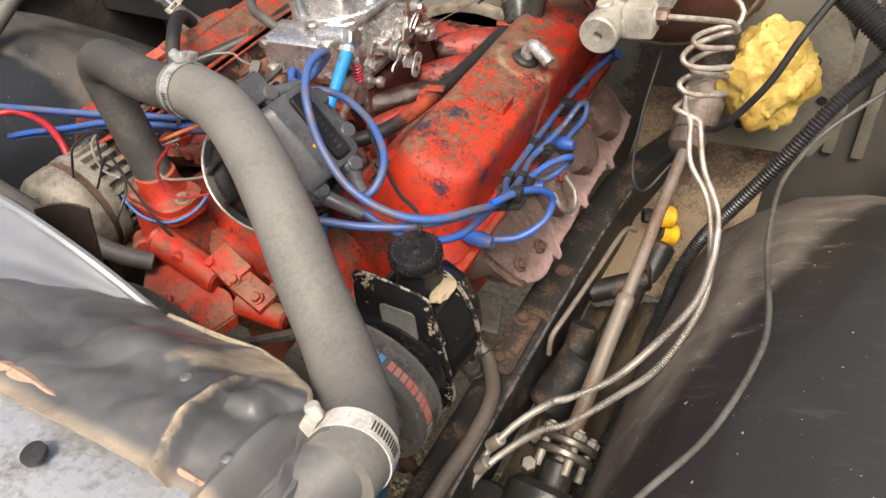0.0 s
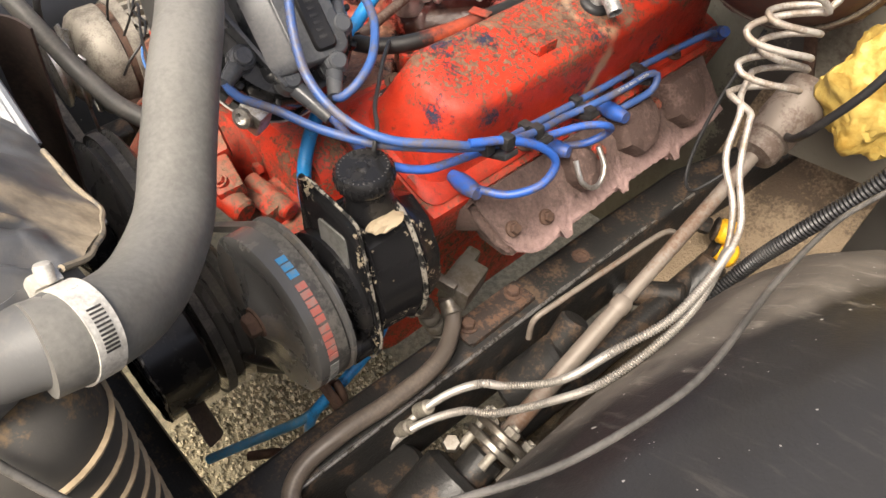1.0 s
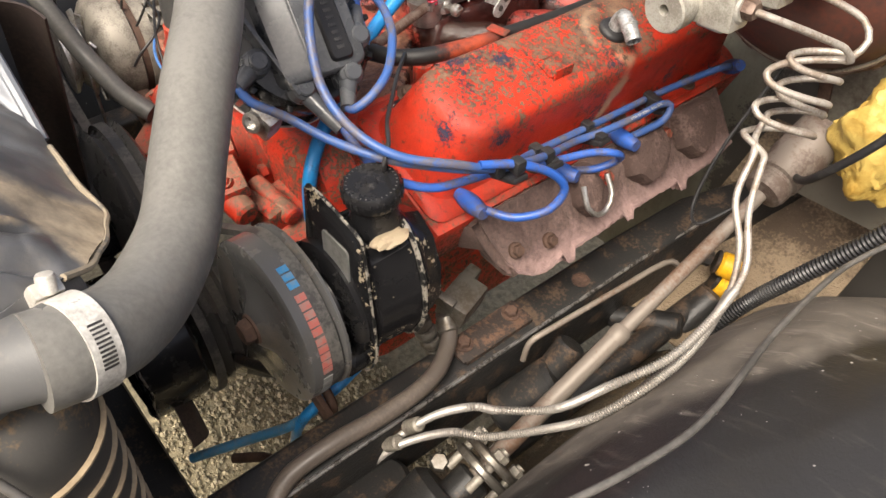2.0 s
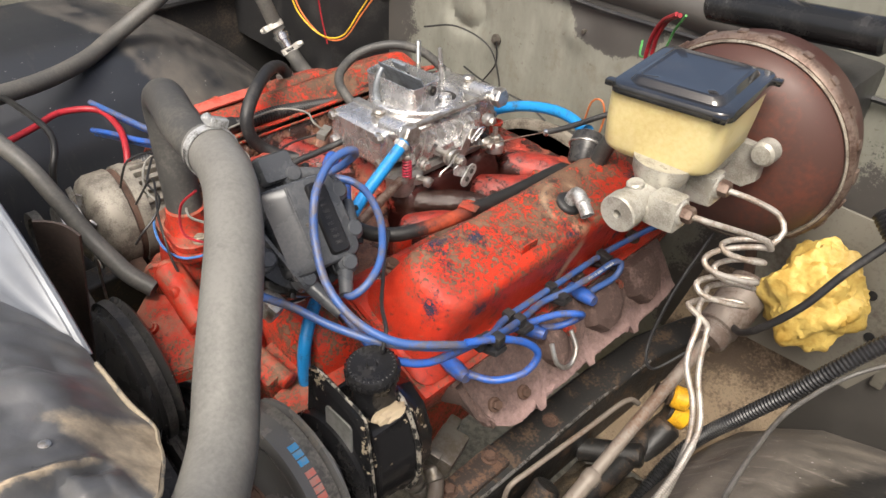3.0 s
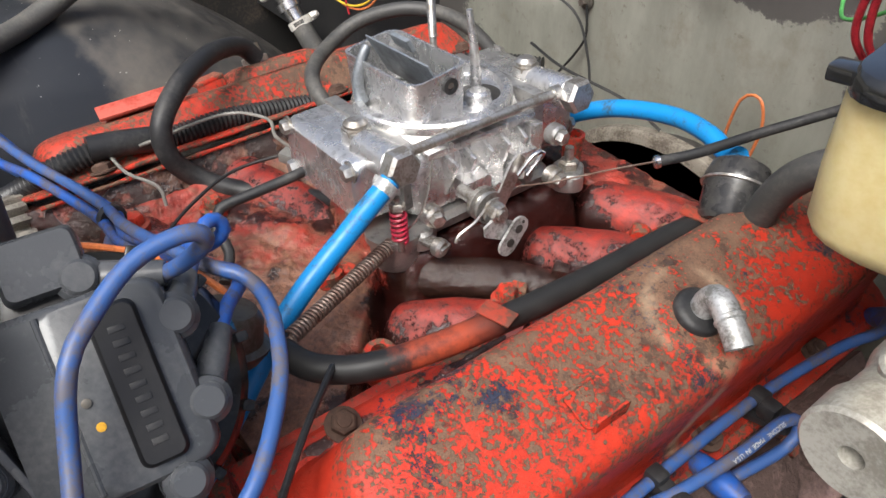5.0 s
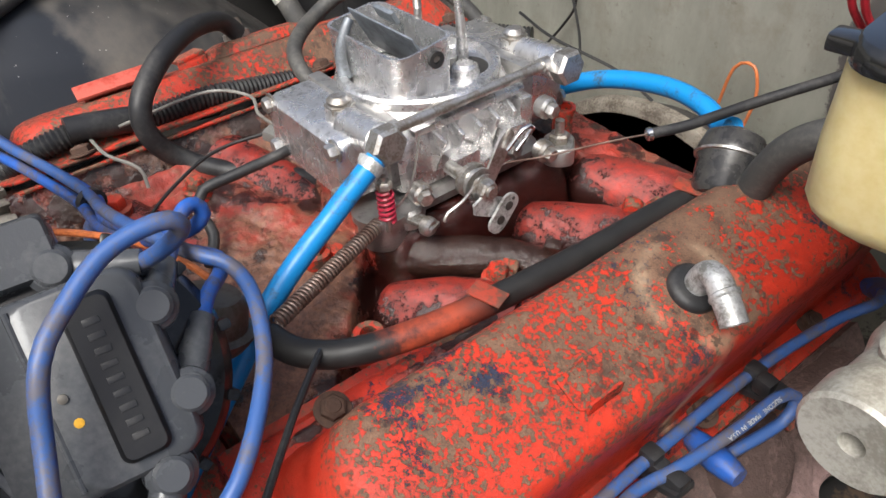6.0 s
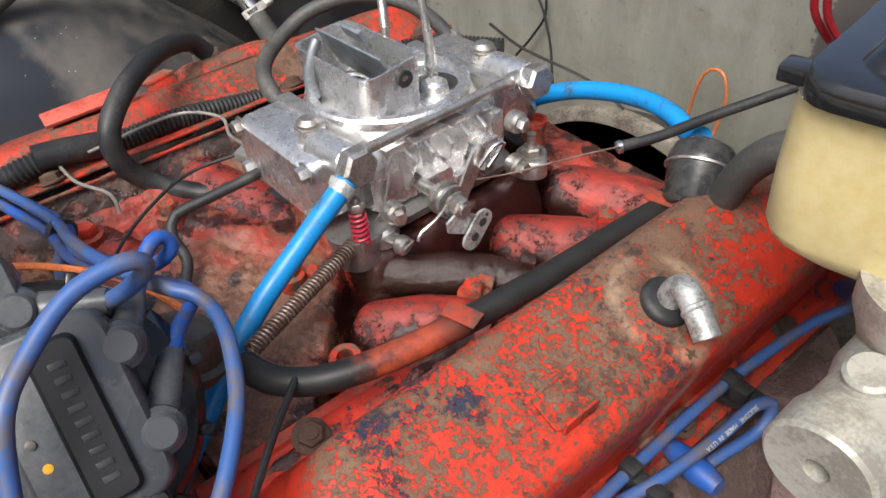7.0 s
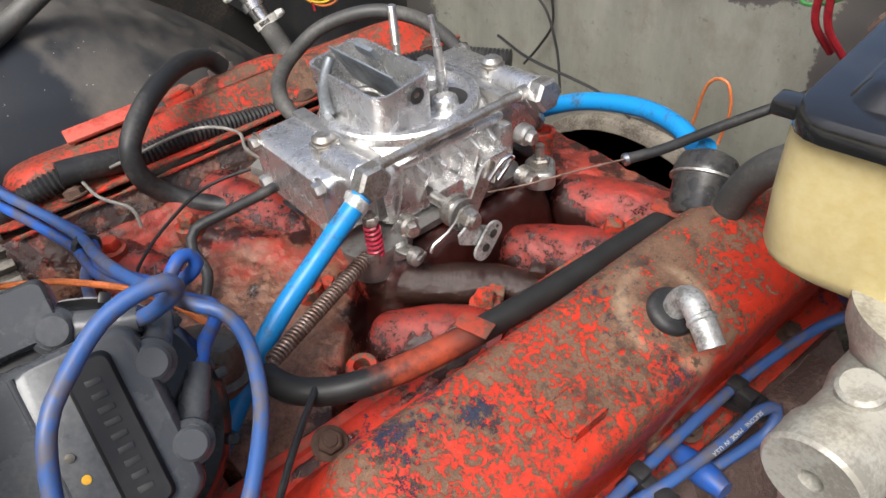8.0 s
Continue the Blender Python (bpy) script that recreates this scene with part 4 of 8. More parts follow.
    # flat dark discs on the panel, drawn for the shade inside its holes
    for x, y in ((0.294, -0.704), (0.10, -0.725)):
        bm = B()
        lathe(bm, [(0.0068, -0.002), (0.0068, 0.0012), (0.0055, 0.0014)], (x, y, 1.1045), (0, -0.1, 1), 18)
        part("hole_rim", bm, PLASTIC_DARK, cs)
    return th


front_end()


def frame_rail(s):
    """Boxed frame rail beside the engine."""
    th = thing("frame_rail", (s * 0.335, -0.2, 0.55), "greasy black steel frame rail with rust-brown patches", "frame rail", "frame rails")
    bm = B()
    rows = []
    for y, dz, dx in ((-0.95, -0.02, -0.01), (-0.6, -0.01, -0.008), (-0.4, 0.0, -0.004), (-0.2, 0.004, 0), (0.0, 0.012, 0.006), (0.12, 0.03, 0.022), (0.20, 0.045, 0.058), (0.31, 0.055, 0.11)):
        o = rounded(0.052, 0.11, 0.008, 3)
        rows.append([Vector((s * (0.335 + dx + a), y, 0.622 + dz + b)) for a, b in o])
    skin(bm, rows)
    part("rail", bm, RAIL, th)
    if s > 0:
        bm = B()
        box(bm, (0.034, 0.105, 0.004), (0.330, -0.222, 0.6835), bevel=0.001)
        box(bm, (0.003, 0.100, 0.007), (0.3485, -0.222, 0.6835), bevel=0.001)
        part("mount_plate", bm, RAIL_RUST, th, "black bolted mount plate with a rusty edge")
        bm = B()
        tube(bm, [(0.3585 + dx, y, 0.6745 + dz) for y, dz, dx in ((-0.60, -0.01, -0.008), (-0.4, 0.0, -0.004), (-0.2, 0.004, 0), (0.0, 0.012, 0.006), (0.10, 0.026, 0.018))], 0.0026, 8, 0.01, radius=lambda q, t: 0.0024 + 0.0008 * noise.noise((q * 40, 1, 0)))
        part("worn_edge", bm, WORN_STEEL, th, "edge worn to dull bare steel")
        for y in (-0.258, -0.186):
            bm = B()
            lathe(bm, [(0.011, 0), (0.011, 0.002)], (0.328, y, 0.6855), (0, 0, 1), 16)
            hexhead(bm, (0.328, y, 0.6875), (0, 0, 1), 0.008, 0.007)
            part("bolt", bm, RUST, th)
        bm = B()
        lathe(bm, [(0.011, 0), (0.011, 0.002), (0.007, 0.002), (0.007, 0.0005)], (0.342, -0.082, 0.6855), (0, 0, 1), 18)
        part("hole_rim", bm, RUST, th)
    return th


frame_rail(1)
frame_rail(-1)


def well(u, v):
    y = -0.62 + 0.64 * u
    return Vector((0.350 + 0.125 * v, y, 0.505 + 0.07 * v * v + 0.05 * max(0.0, u - 0.7) + 0.012 * noise.noise((u * 7, v * 5, 2)) + 0.006 * noise.noise((u * 22, v * 14, 4))))


solo("lower_splash_panel", sheet(B(), well, 60, 20, 0.003), MUD_DARK, "dark panel caked with greasy mud below the steering box", "panel")

cross = B()
box(cross, (0.66, 0.09, 0.09), (0, -0.60, 0.47), bevel=0.015)
solo("crossmember", cross, RAIL, "black greasy front crossmember between the rails", "crossmember")


def splash(u, v):
    y = 0.0 + 0.308 * u
    return Vector((0.340 + 0.21 * v, y, 0.590 + 0.17 * u ** 1.5 + 0.02 * v + 0.006 * noise.noise((u * 5, v * 5, 4))))


solo("splash_panel", sheet(B(), splash, 40, 26, 0.003), MUD, "tan mud-coated splash panel below the steering column", "panel")


# ---- engine ----
engine = thing("engine", (0, -0.05, 0.5), "red-painted V8 engine with chipped, greasy enamel", "engine")


def cover_frame(s):
    t = radians(21.5) * s
    if s < 0:
        return Matrix.Translation((-0.276, -0.045, 0.924)) @ Matrix.Rotation(t - radians(3), 4, 'Y')
    return Matrix.Translation((0.250, -0.012, 0.951)) @ Matrix.Rotation(t, 4, 'Y')


def valve_cover(s):
    m = cover_frame(s)
    bm = B()
    L = 0.455
    deep = 1.0 if s > 0 else 0.46
    rows = [(-0.092, 0.150, L + 0.062, 0.018), (-0.088, 0.152, L + 0.064, 0.018), (-0.084, 0.144, L + 0.058, 0.02), (-0.083, 0.120, L + 0.046, 0.03), (-0.076, 0.112, L + 0.042, 0.032), (-0.045, 0.103, L + 0.026, 0.034),
                   (-0.014, 0.094, L + 0.004, 0.034), (-0.007, 0.089, L - 0.006, 0.032), (-0.0025, 0.081, L - 0.020, 0.030), (-0.0006, 0.072, L - 0.036, 0.028), (0.0004, 0.05, L - 0.07, 0.02), (0.0005, 0.02, L - 0.11, 0.008)]
    layers(bm, m, [(z * deep, w, d, r) for z, w, d, r in rows])
    bmesh.ops.subdivide_edges(bm, edges=[e for e in bm.edges if e.calc_length() > 0.1], cuts=14, use_grid_fill=True)
    for v in bm.verts:
        v.co += Vector((0, 0, 1)) * 0.0016 * noise.noise(v.co * 14)
    vc = part("valve_cover", bm, RED_WORN if s > 0 else RED_FAR, engine, "chipped red valve cover with brown primer showing" if s > 0 else "")
    spots = ((-0.069, -0.191), (-0.066, 0.05), (-0.066, 0.215), (0.066, -0.12), (0.066, 0.02), (0.066, 0.15))
    for u, v in spots:
        bm = B()
        p = m @ Vector((s * u, v, -0.083 * deep))
        a = m.to_3x3() @ Vector((0, 0, 1))
        lathe(bm, [(0.0120, 0), (0.0120, 0.0015), (0.0105, 0.002)], p, a, 18)
        hexhead(bm, p + a * 0.002, a, 0.0085, 0.006)
        lathe(bm, [(0.0050, 0), (0.0045, 0.0008)], p + a * 0.008, a, 14)
        part("bolt", bm, RUST, vc)
    if s < 0:
        for u, z in ((0.0755, -0.041), (0.0775, -0.050)):
            bm = B()
            tube(bm, [m @ Vector((u, v, z)) for v in (-0.25, -0.1, 0.05, 0.25)], 0.0024, 8, 0.008, radius=lambda q, t: 0.0020 + 0.0010 * noise.noise((q * 60, u * 90, 0)))
            part("flange_lip", bm, RED_FAR, vc, "chipped red edge of the flange")
    return vc


vc_d = valve_cover(1)
vc_p = valve_cover(-1)

m = cover_frame(1)
bm = B()
plate(bm, rounded(0.024, 0.028, 0.004), 0.0016, m @ pose(0.012, -0.088, 0.0010))
box(bm, (0.0020, 0.026, 0.012), m=m @ pose(0.025, -0.086, 0.006, 0, -14, 0), bevel=0.0008)
box(bm, (0.0016, 0.022, 0.003), m=m @ pose(0.001, -0.088, 0.002, 0, 0, 0), bevel=0.0006)
part("bracket", bm, RED_WORN, vc_d)
bm = B()
lathe(bm, [(0.028, -0.002), (0.028, 0.0004), (0.022, 0.0022), (0.018, 0.0024)], m @ Vector((0.004, 0.012, 0)), m.to_3x3() @ Vector((0, 0, 1)), 30)
part("grommet_boss", bm, RED_WORN, vc_d)
m = cover_frame(-1)
for v in (-0.13, -0.055):
    bm = B()
    box(bm, (0.030, 0.070 if v < -0.15 else 0.03, 0.004), m=m @ pose(-0.006, v, 0.010, 8, 6, 0), bevel=0.0012)
    box(bm, (0.004, 0.03, 0.012), m=m @ pose(0.006, v, 0.004), bevel=0.001)
    part("tab", bm, RED_DUST, vc_p)
bm = B()
box(bm, (0.018, 0.082, 0.004), m=pose(-0.250, -0.176, 0.946, 3, 14, -4), bevel=0.0012)
box(bm, (0.004, 0.07, 0.014), m=pose(-0.254, -0.176, 0.940, 3, 14, -4), bevel=0.0012)
part("top_strip", bm, RED_PALE, vc_p, "faded pinkish red strip")
bm = B()
layers(bm, m @ pose(0.0, 0.015, 0), [(0, 0.07, 0.11, 0.02), (0.008, 0.064, 0.10, 0.02), (0.012, 0.05, 0.08, 0.02)])
part("raised_pad", bm, RED_FAR, vc_p)


def head(s):
    bm = B()
    f = cover_frame(s)
    box(bm, (0.170 if s > 0 else 0.148, 0.525, 0.075), m=f @ pose(0, 0, -0.128 if s > 0 else -0.086), bevel=0.006)
    box(bm, (0.10, 0.50, 0.09), m=f @ pose(-s * 0.01, 0, -0.18 if s > 0 else -0.16), bevel=0.006)
    part("cylinder_head", bm, RED if s > 0 else RED_SOOT, engine, "grimy red cylinder head")


head(1)
head(-1)

bm = B()
box(bm, (0.30, 0.50, 0.26), (0, -0.01, 0.70), bevel=0.02)
box(bm, (0.42, 0.50, 0.12), (0, -0.01, 0.735), bevel=0.03)
box(bm, (0.30, 0.52, 0.14), (0, 0.0, 0.52), bevel=0.03)
part("block", bm, RED_DUST, engine)


def manifold_height(x, y):
    """The cast intake: a plateau in front, a deep valley with rounded runners that reach out to the heads, and the carburettor pad."""
    z = 0.846

    def capsule(ax, ay, bx, by, r, top, z):
        dx, dy = bx - ax, by - ay
        t = min(max(((x - ax) * dx + (y - ay) * dy) / (dx * dx + dy * dy), 0), 1)
        d = math.hypot(x - ax - t * dx, y - ay - t * dy) / r
        return max(z, 0.838 + (top - 0.838) * max(0.0, 1 - d ** 2.4) ** 0.5) if d < 1 else z
    for a in ((-0.05, -0.05, -0.15, -0.07, 0.030, 0.895), (-0.05, 0.04, -0.15, 0.06, 0.030, 0.897), (-0.05, 0.13, -0.15, 0.14, 0.034, 0.900), (-0.05, -0.13, -0.16, -0.17, 0.034, 0.890)):
        z = capsule(*a, z)
    # the plateau ends along a slanting edge
    e = (y + 0.085) + (x - 0.022) * 0.91
    k = min(max((-e) / 0.012 + 0.5, 0), 1)
    k = k * k * (3 - 2 * k)
    z = max(z, 0.846 + 0.040 * k)
    if y > 0.10:
        k = min((y - 0.10) / 0.02, 1)
        z = max(z, 0.846 + 0.048 * k)
    px, py = max(0, abs(x) - 0.056), max(0, abs(y) - 0.080)
    d = math.hypot(px, py)
    if d < 0.02:
        z = max(z, 0.910 - 0.06 * (d / 0.02) ** 2)
    z = max(z, 0.868 + 0.030 * math.exp(-((abs(x) - 0.158) / 0.014) ** 2)) if abs(x) > 0.13 else z
    return z + 0.0035 * noise.noise((x * 38, y * 38, 0)) + 0.0015 * noise.noise((x * 110, y * 110, 3)) + 0.0007 * noise.noise((x * 260, y * 260, 7))


bm = B()
sheet(bm, lambda u, v: Vector((-0.172 + 0.344 * u, -0.255 + 0.425 * v, manifold_height(-0.172 + 0.344 * u, -0.255 + 0.425 * v))), 210, 260, 0.012)
intake = part("intake_manifold", bm, RED_OIL, engine, "oily red cast-iron intake manifold", 60)
for x, y in ((0.140, 0.088), (-0.118, -0.172), (-0.118, 0.09), (-0.135, -0.235), (0.128, -0.045), (0.018, -0.135)):
    bm = B()
    lathe(bm, [(0.012, -0.012), (0.012, 0.002), (0.010, 0.003)], (x, y, 0.895), (0, 0, 1), 18)
    hexhead(bm, (x, y, 0.898), (0, 0, 1), 0.0085, 0.009)
    part("bolt", bm, RED, intake)
bm = B()
lathe(bm, [(0.0125, -0.02), (0.012, 0.008), (0.0105, 0.010), (0.006, 0.010), (0.0055, 0.0)], (0.118, -0.151, 0.892), (0.1, -0.1, 1), 22)
part("boss", bm, RED, intake)
def runner(name, pts, radii, material, label=""):
    bm = B()
    tube(bm, pts, 0.02, 20, 0.004, radius=lambda r, t: radii[0] + (radii[1] - radii[0]) * r / t - 0.6 * radii[0] * max(0.0, 1 - r / 0.018) ** 2)
    for v in bm.verts:
        v.co += Vector((0.6, 0.3, 1)) * 0.0022 * noise.noise(v.co * 48)
    return part(name, bm, material, intake, label, 60)


runner("crossover", [(0.030, -0.086, 0.874), (0.062, -0.068, 0.884), (0.090, -0.040, 0.886), (0.118, -0.010, 0.882), (0.146, 0.010, 0.870)], (0.017, 0.017), OIL_BLACK, "oil-blackened crossover pipe")
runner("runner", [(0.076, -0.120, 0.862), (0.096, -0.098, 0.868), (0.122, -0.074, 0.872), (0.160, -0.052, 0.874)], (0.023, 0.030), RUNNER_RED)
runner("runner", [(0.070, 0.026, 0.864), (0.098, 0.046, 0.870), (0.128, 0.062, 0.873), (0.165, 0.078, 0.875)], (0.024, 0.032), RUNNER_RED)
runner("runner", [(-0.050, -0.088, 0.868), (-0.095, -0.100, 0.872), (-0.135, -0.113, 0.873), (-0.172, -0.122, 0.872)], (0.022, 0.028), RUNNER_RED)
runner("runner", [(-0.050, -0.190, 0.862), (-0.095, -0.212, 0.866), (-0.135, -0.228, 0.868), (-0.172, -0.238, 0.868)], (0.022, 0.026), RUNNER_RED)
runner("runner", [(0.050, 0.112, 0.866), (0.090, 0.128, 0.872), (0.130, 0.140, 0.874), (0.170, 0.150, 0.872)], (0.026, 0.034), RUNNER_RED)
for x, y, z, mt in ((0.125, -0.031, 0.893, RED), (0.140, 0.085, 0.903, RED), (0.131, 0.0075, 0.896, OIL_BLACK), (0.020, -0.120, 0.888, RED)):
    bm = B()
    box(bm, (0.013, 0.012, 0.014), m=pose(x, y, z, 5, 8, 40), bevel=0.003)
    part("lug", bm, mt, intake)


def front_cover():
    bm = B()
    layers(bm, pose(0.02, -0.262, 0.74, 90, 0, 0), [(0, 0.30, 0.24, 0.05), (0.05, 0.28, 0.22, 0.05), (0.066, 0.24, 0.18, 0.05)])
    tc = part("timing_cover", bm, RED, engine)
    bm = B()
    box(bm, (0.115, 0.090, 0.050), m=pose(0.130, -0.325, 0.765, 8, 4, 6), bevel=0.006)
    box(bm, (0.060, 0.022, 0.034), m=pose(0.112, -0.368, 0.795, 12, 4, 6), bevel=0.005)
    rod(bm, (0.085, -0.362, 0.812), (0.150, -0.352, 0.800), 0.011, seg=16, bevel=0.002)
    part("fuel_pump_boss", bm, RED_DUST, engine)
    # thermostat: a squared stem that widens downwards, a two-bolt flange and a round neck
    bm = B()
    layers(bm, pose(-0.058, -0.347, 0.80, 0, 0, -8), [(-0.05, 0.15, 0.090, 0.02), (0.005, 0.125, 0.085, 0.02), (0.035, 0.086, 0.070, 0.016), (0.086, 0.078, 0.062, 0.016), (0.088, 0.102, 0.060, 0.020), (0.098, 0.102, 0.060, 0.020)])
    rod(bm, (-0.115, -0.365, 0.826), (-0.075, -0.392, 0.842), 0.0125, seg=18, bevel=0.002)
    rod(bm, (-0.082, -0.387, 0.839), (-0.070, -0.395, 0.844), 0.0160, seg=18, bevel=0.003)
    pump = part("water_pump", bm, RED_DUST, engine, "dusty red water pump housing")
    bm = B()
    layers(bm, pose(-0.060, -0.346, 0.8995, 0, 0, -8), [(0, 0.100, 0.058, 0.022), (0.007, 0.100, 0.058, 0.022), (0.0085, 0.097, 0.055, 0.021), (0.009, 0.060, 0.052, 0.022), (0.018, 0.049, 0.047, 0.022), (0.034, 0.046, 0.046, 0.0225)])
    neck = part("thermostat_housing", bm, RED_DUST, engine, "dusty red thermostat housing with a bolted flange")
    for u in (-0.040, 0.040):
        bm = B()
        p = Vector((-0.060 + u * 0.99, -0.346 - u * 0.139, 0.9075))
        lathe(bm, [(0.0095, 0), (0.0095, 0.0016), (0.008, 0.002)], p, (0, 0, 1), 16)
        hexhead(bm, p + Vector((0, 0, 0.002)), (0, 0, 1), 0.0072, 0.006)
        part("bolt", bm, TAN_CLAMP, neck, "dusty tan bolt")
    # a dusty plate slopes forward under a round boss and a bolted cap
    bm = B()
    top = [Vector(p) for p in ((-0.050, -0.415, 0.846), (-0.010, -0.398, 0.852), (0.066, -0.402, 0.840), (0.088, -0.418, 0.828), (0.062, -0.462, 0.814), (0.012, -0.468, 0.816), (-0.036, -0.440, 0.834))]
    skin(bm, [[p - Vector((0, 0.004, 0.016)) for p in top], top])
    bmesh.ops.bevel(bm, geom=bm.edges[:], offset=0.0018, segments=2, affect='EDGES')
    part("front_plate", bm, RED_DUST, pump, "sloping red plate under tan dust")
    bm = B()
    rod(bm, (-0.036, -0.392, 0.874), (0.052, -0.398, 0.846), 0.0185, 0.0175, seg=24, bevel=0.003)
    rod(bm, (-0.044, -0.3915, 0.8765), (-0.034, -0.392, 0.8735), 0.0125, seg=18, bevel=0.002)
    rod(bm, (0.002, -0.385, 0.868), (0.006, -0.410, 0.872), 0.0085, seg=14, bevel=0.002)
    part("bypass_boss", bm, RED_DUST, pump)
    bm = B()
    box(bm, (0.046, 0.034, 0.020), m=pose(0.060, -0.385, 0.860, 14, 18, -14), bevel=0.004)
    box(bm, (0.050, 0.030, 0.030), m=pose(0.098, -0.394, 0.838, 10, 16, -10), bevel=0.005)
    rod(bm, (0.080, -0.405, 0.832), (0.140, -0.398, 0.820), 0.016, 0.014, seg=20, bevel=0.003)
    part("pump_ear", bm, RED_DUST, pump)
    for p in ((0.044, -0.394, 0.868), (0.078, -0.398, 0.858), (0.112, -0.404, 0.850), (0.002, -0.440, 0.836)):
        bm = B()
        lathe(bm, [(0.0075, -0.004), (0.0075, 0.0016), (0.006, 0.002)], p, (0.1, -0.45, 0.88), 14)
        hexhead(bm, p, (0.1, -0.45, 0.88), 0.0058, 0.006)
        part("bolt", bm, RED_DUST, pump)
    bm = B()
    lathe(bm, [(0.072, 0), (0.075, 0.012), (0.05, 0.03), (0.035, 0.05), (0.026, 0.07)], (-0.01, -0.325, 0.775), (0, -1, 0), 26)
    part("pump_snout", bm, RED_DUST, pump)
    for x, y, z in ((0.06, -0.335, 0.80), (0.10, -0.335, 0.70), (-0.06, -0.40, 0.77)):
        bm = B()
        hexhead(bm, (x, y, z), (0, -1, 0), 0.009, 0.008)
        part("bolt", bm, RED_DUST, tc)


front_cover()


def exhaust_manifold(s):
    """A sloping cast plate with a rounded front lobe and lugs along its lower edge; dark port blocks stand on it, the log runs behind."""
    ex = thing("exhaust_manifold", (s * 0.325, 0, 0.76), "rusty pinkish-brown cast-iron exhaust manifold", "exhaust manifold", "exhaust manifolds")
    bm = B()
    sec = [(0.274, 0.780), (0.276, 0.815), (0.292, 0.826), (0.312, 0.816), (0.334, 0.786), (0.340, 0.770), (0.325, 0.762), (0.290, 0.764)]
    skin(bm, [[Vector((s * x, -0.205 + 0.39 * i / 60, z + 0.0018 * noise.noise((i * 0.5, x * 60, z * 60)))) for x, z in sec] for i in range(61)])
    part("log", bm, EXHAUST_DARK, ex)
    slope = Matrix.Translation((s * 0.299, 0, 0.836)) @ Matrix(((0, s * 0.60, s * 0.80), (1, 0, 0), (0, -0.80, 0.60))).to_4x4()
    foot = ((-0.150, 0.087), (-0.140, 0.083), (-0.137, 0.094), (-0.126, 0.096), (-0.121, 0.084), (-0.06, 0.083), (-0.036, 0.081), (-0.033, 0.090), (-0.024, 0.091), (-0.021, 0.081), (0.05, 0.082), (0.062, 0.082), (0.065, 0.093), (0.076, 0.096), (0.082, 0.084), (0.135, 0.083), (0.150, 0.080), (0.182, 0.076))
    edge = [(-0.226, 0.004), (-0.222, 0.030), (-0.214, 0.056), (-0.203, 0.074), (-0.186, 0.085), (-0.168, 0.089)] + list(foot)
    n = 190

    def depth(y):
        return along(edge, y) + 0.0016 * noise.noise((y * 160, 3, 1))
    bm = B()

    def f(u, v):
        y = -0.226 + 0.408 * u
        d = depth(y) * v
        k = 0.0022 * noise.noise((y * 45, d * 45, 2)) + 0.0012 * noise.noise((y * 150, d * 150, 4)) + 0.003 * math.exp(-((v - 0.97) / 0.05) ** 2)
        return slope @ Vector((y, d, k))
    sheet(bm, f, n, 26, 0.010)
    part("flange", bm, EXHAUST, ex, "pink scaled iron flange with lugs along its edge")
    for y, w, d in ((-0.085, 0.030, 0.058), (0.020, 0.062, 0.060), (0.112, 0.058, 0.064)):
        bm = B()
        rows = []
        for h, g in ((-0.004, 1.06), (0.014, 1.0), (0.020, 0.90), (0.022, 0.6)):
            o = [(-w / 2, 0.002), (w / 2, 0.002), (w / 2 + 0.004, d * 0.55), (w / 4, d * 0.92), (-w / 5, d), (-w / 2 - 0.002, d * 0.7)]
            rows.append([slope @ Vector((y + a * g, d / 2 + (b - d / 2) * g, h)) for a, b in o])
        skin(bm, rows)
        bmesh.ops.subdivide_edges(bm, edges=bm.edges[:], cuts=3, use_grid_fill=True)
        for v in bm.verts:
            v.co += Vector((1, 1, 1)) * 0.0022 * noise.noise(v.co * 80)
        part("port", bm, EXHAUST_DARK, ex, "dark brown port block")
    for y, d in ((-0.196, 0.050), (-0.150, 0.060), (-0.045, 0.030), (0.066, 0.020)):
        bm = B()
        p, a = slope @ Vector((y, d, 0.001)), slope.to_3x3() @ Vector((0, 0, 1))
        lathe(bm, [(0.009, -0.002), (0.009, 0.0025), (0.007, 0.0035)], p, a, 14)
        hexhead(bm, p + a * 0.003, a, 0.0065, 0.006)
        part("bolt", bm, RUST if d > 0.04 else RED_DUST, ex)
    if s > 0:
        bm = B()
        tube(bm, [(0.338, -0.112, 0.846), (0.352, -0.116, 0.828), (0.359, -0.106, 0.818), (0.359, -0.092, 0.818), (0.353, -0.080, 0.830), (0.340, -0.078, 0.848)], 0.0030, 8)
        part("lifting_eye", bm, STEEL, ex)


exhaust_manifold(1)
exhaust_manifold(-1)

# bell housing and flex plate behind the engine
bm = B()
lathe(bm, [(0.180, 0), (0.186, 0.004), (0.186, 0.014), (0.176, 0.016), (0.172, 0.006), (0.172, 0)], (0.062, 0.222, 0.712), (0, 1, 0), 60)
solo("bell_housing_flange", bm, BRIGHT_ALU, "dull aluminium bell housing flange behind the engine", "bell housing")
# the disc's dark colour stands for the shade behind the engine
bm = B()
lathe(bm, [(0.02, 0.004), (0.169, 0.004), (0.169, 0.03), (0.165, 0.05)], (0.062, 0.226, 0.712), (0, 1, 0), 50)
solo("bell_housing", bm, BORE, "bell housing behind the engine, coloured dark for the gap's shade", "bell housing")


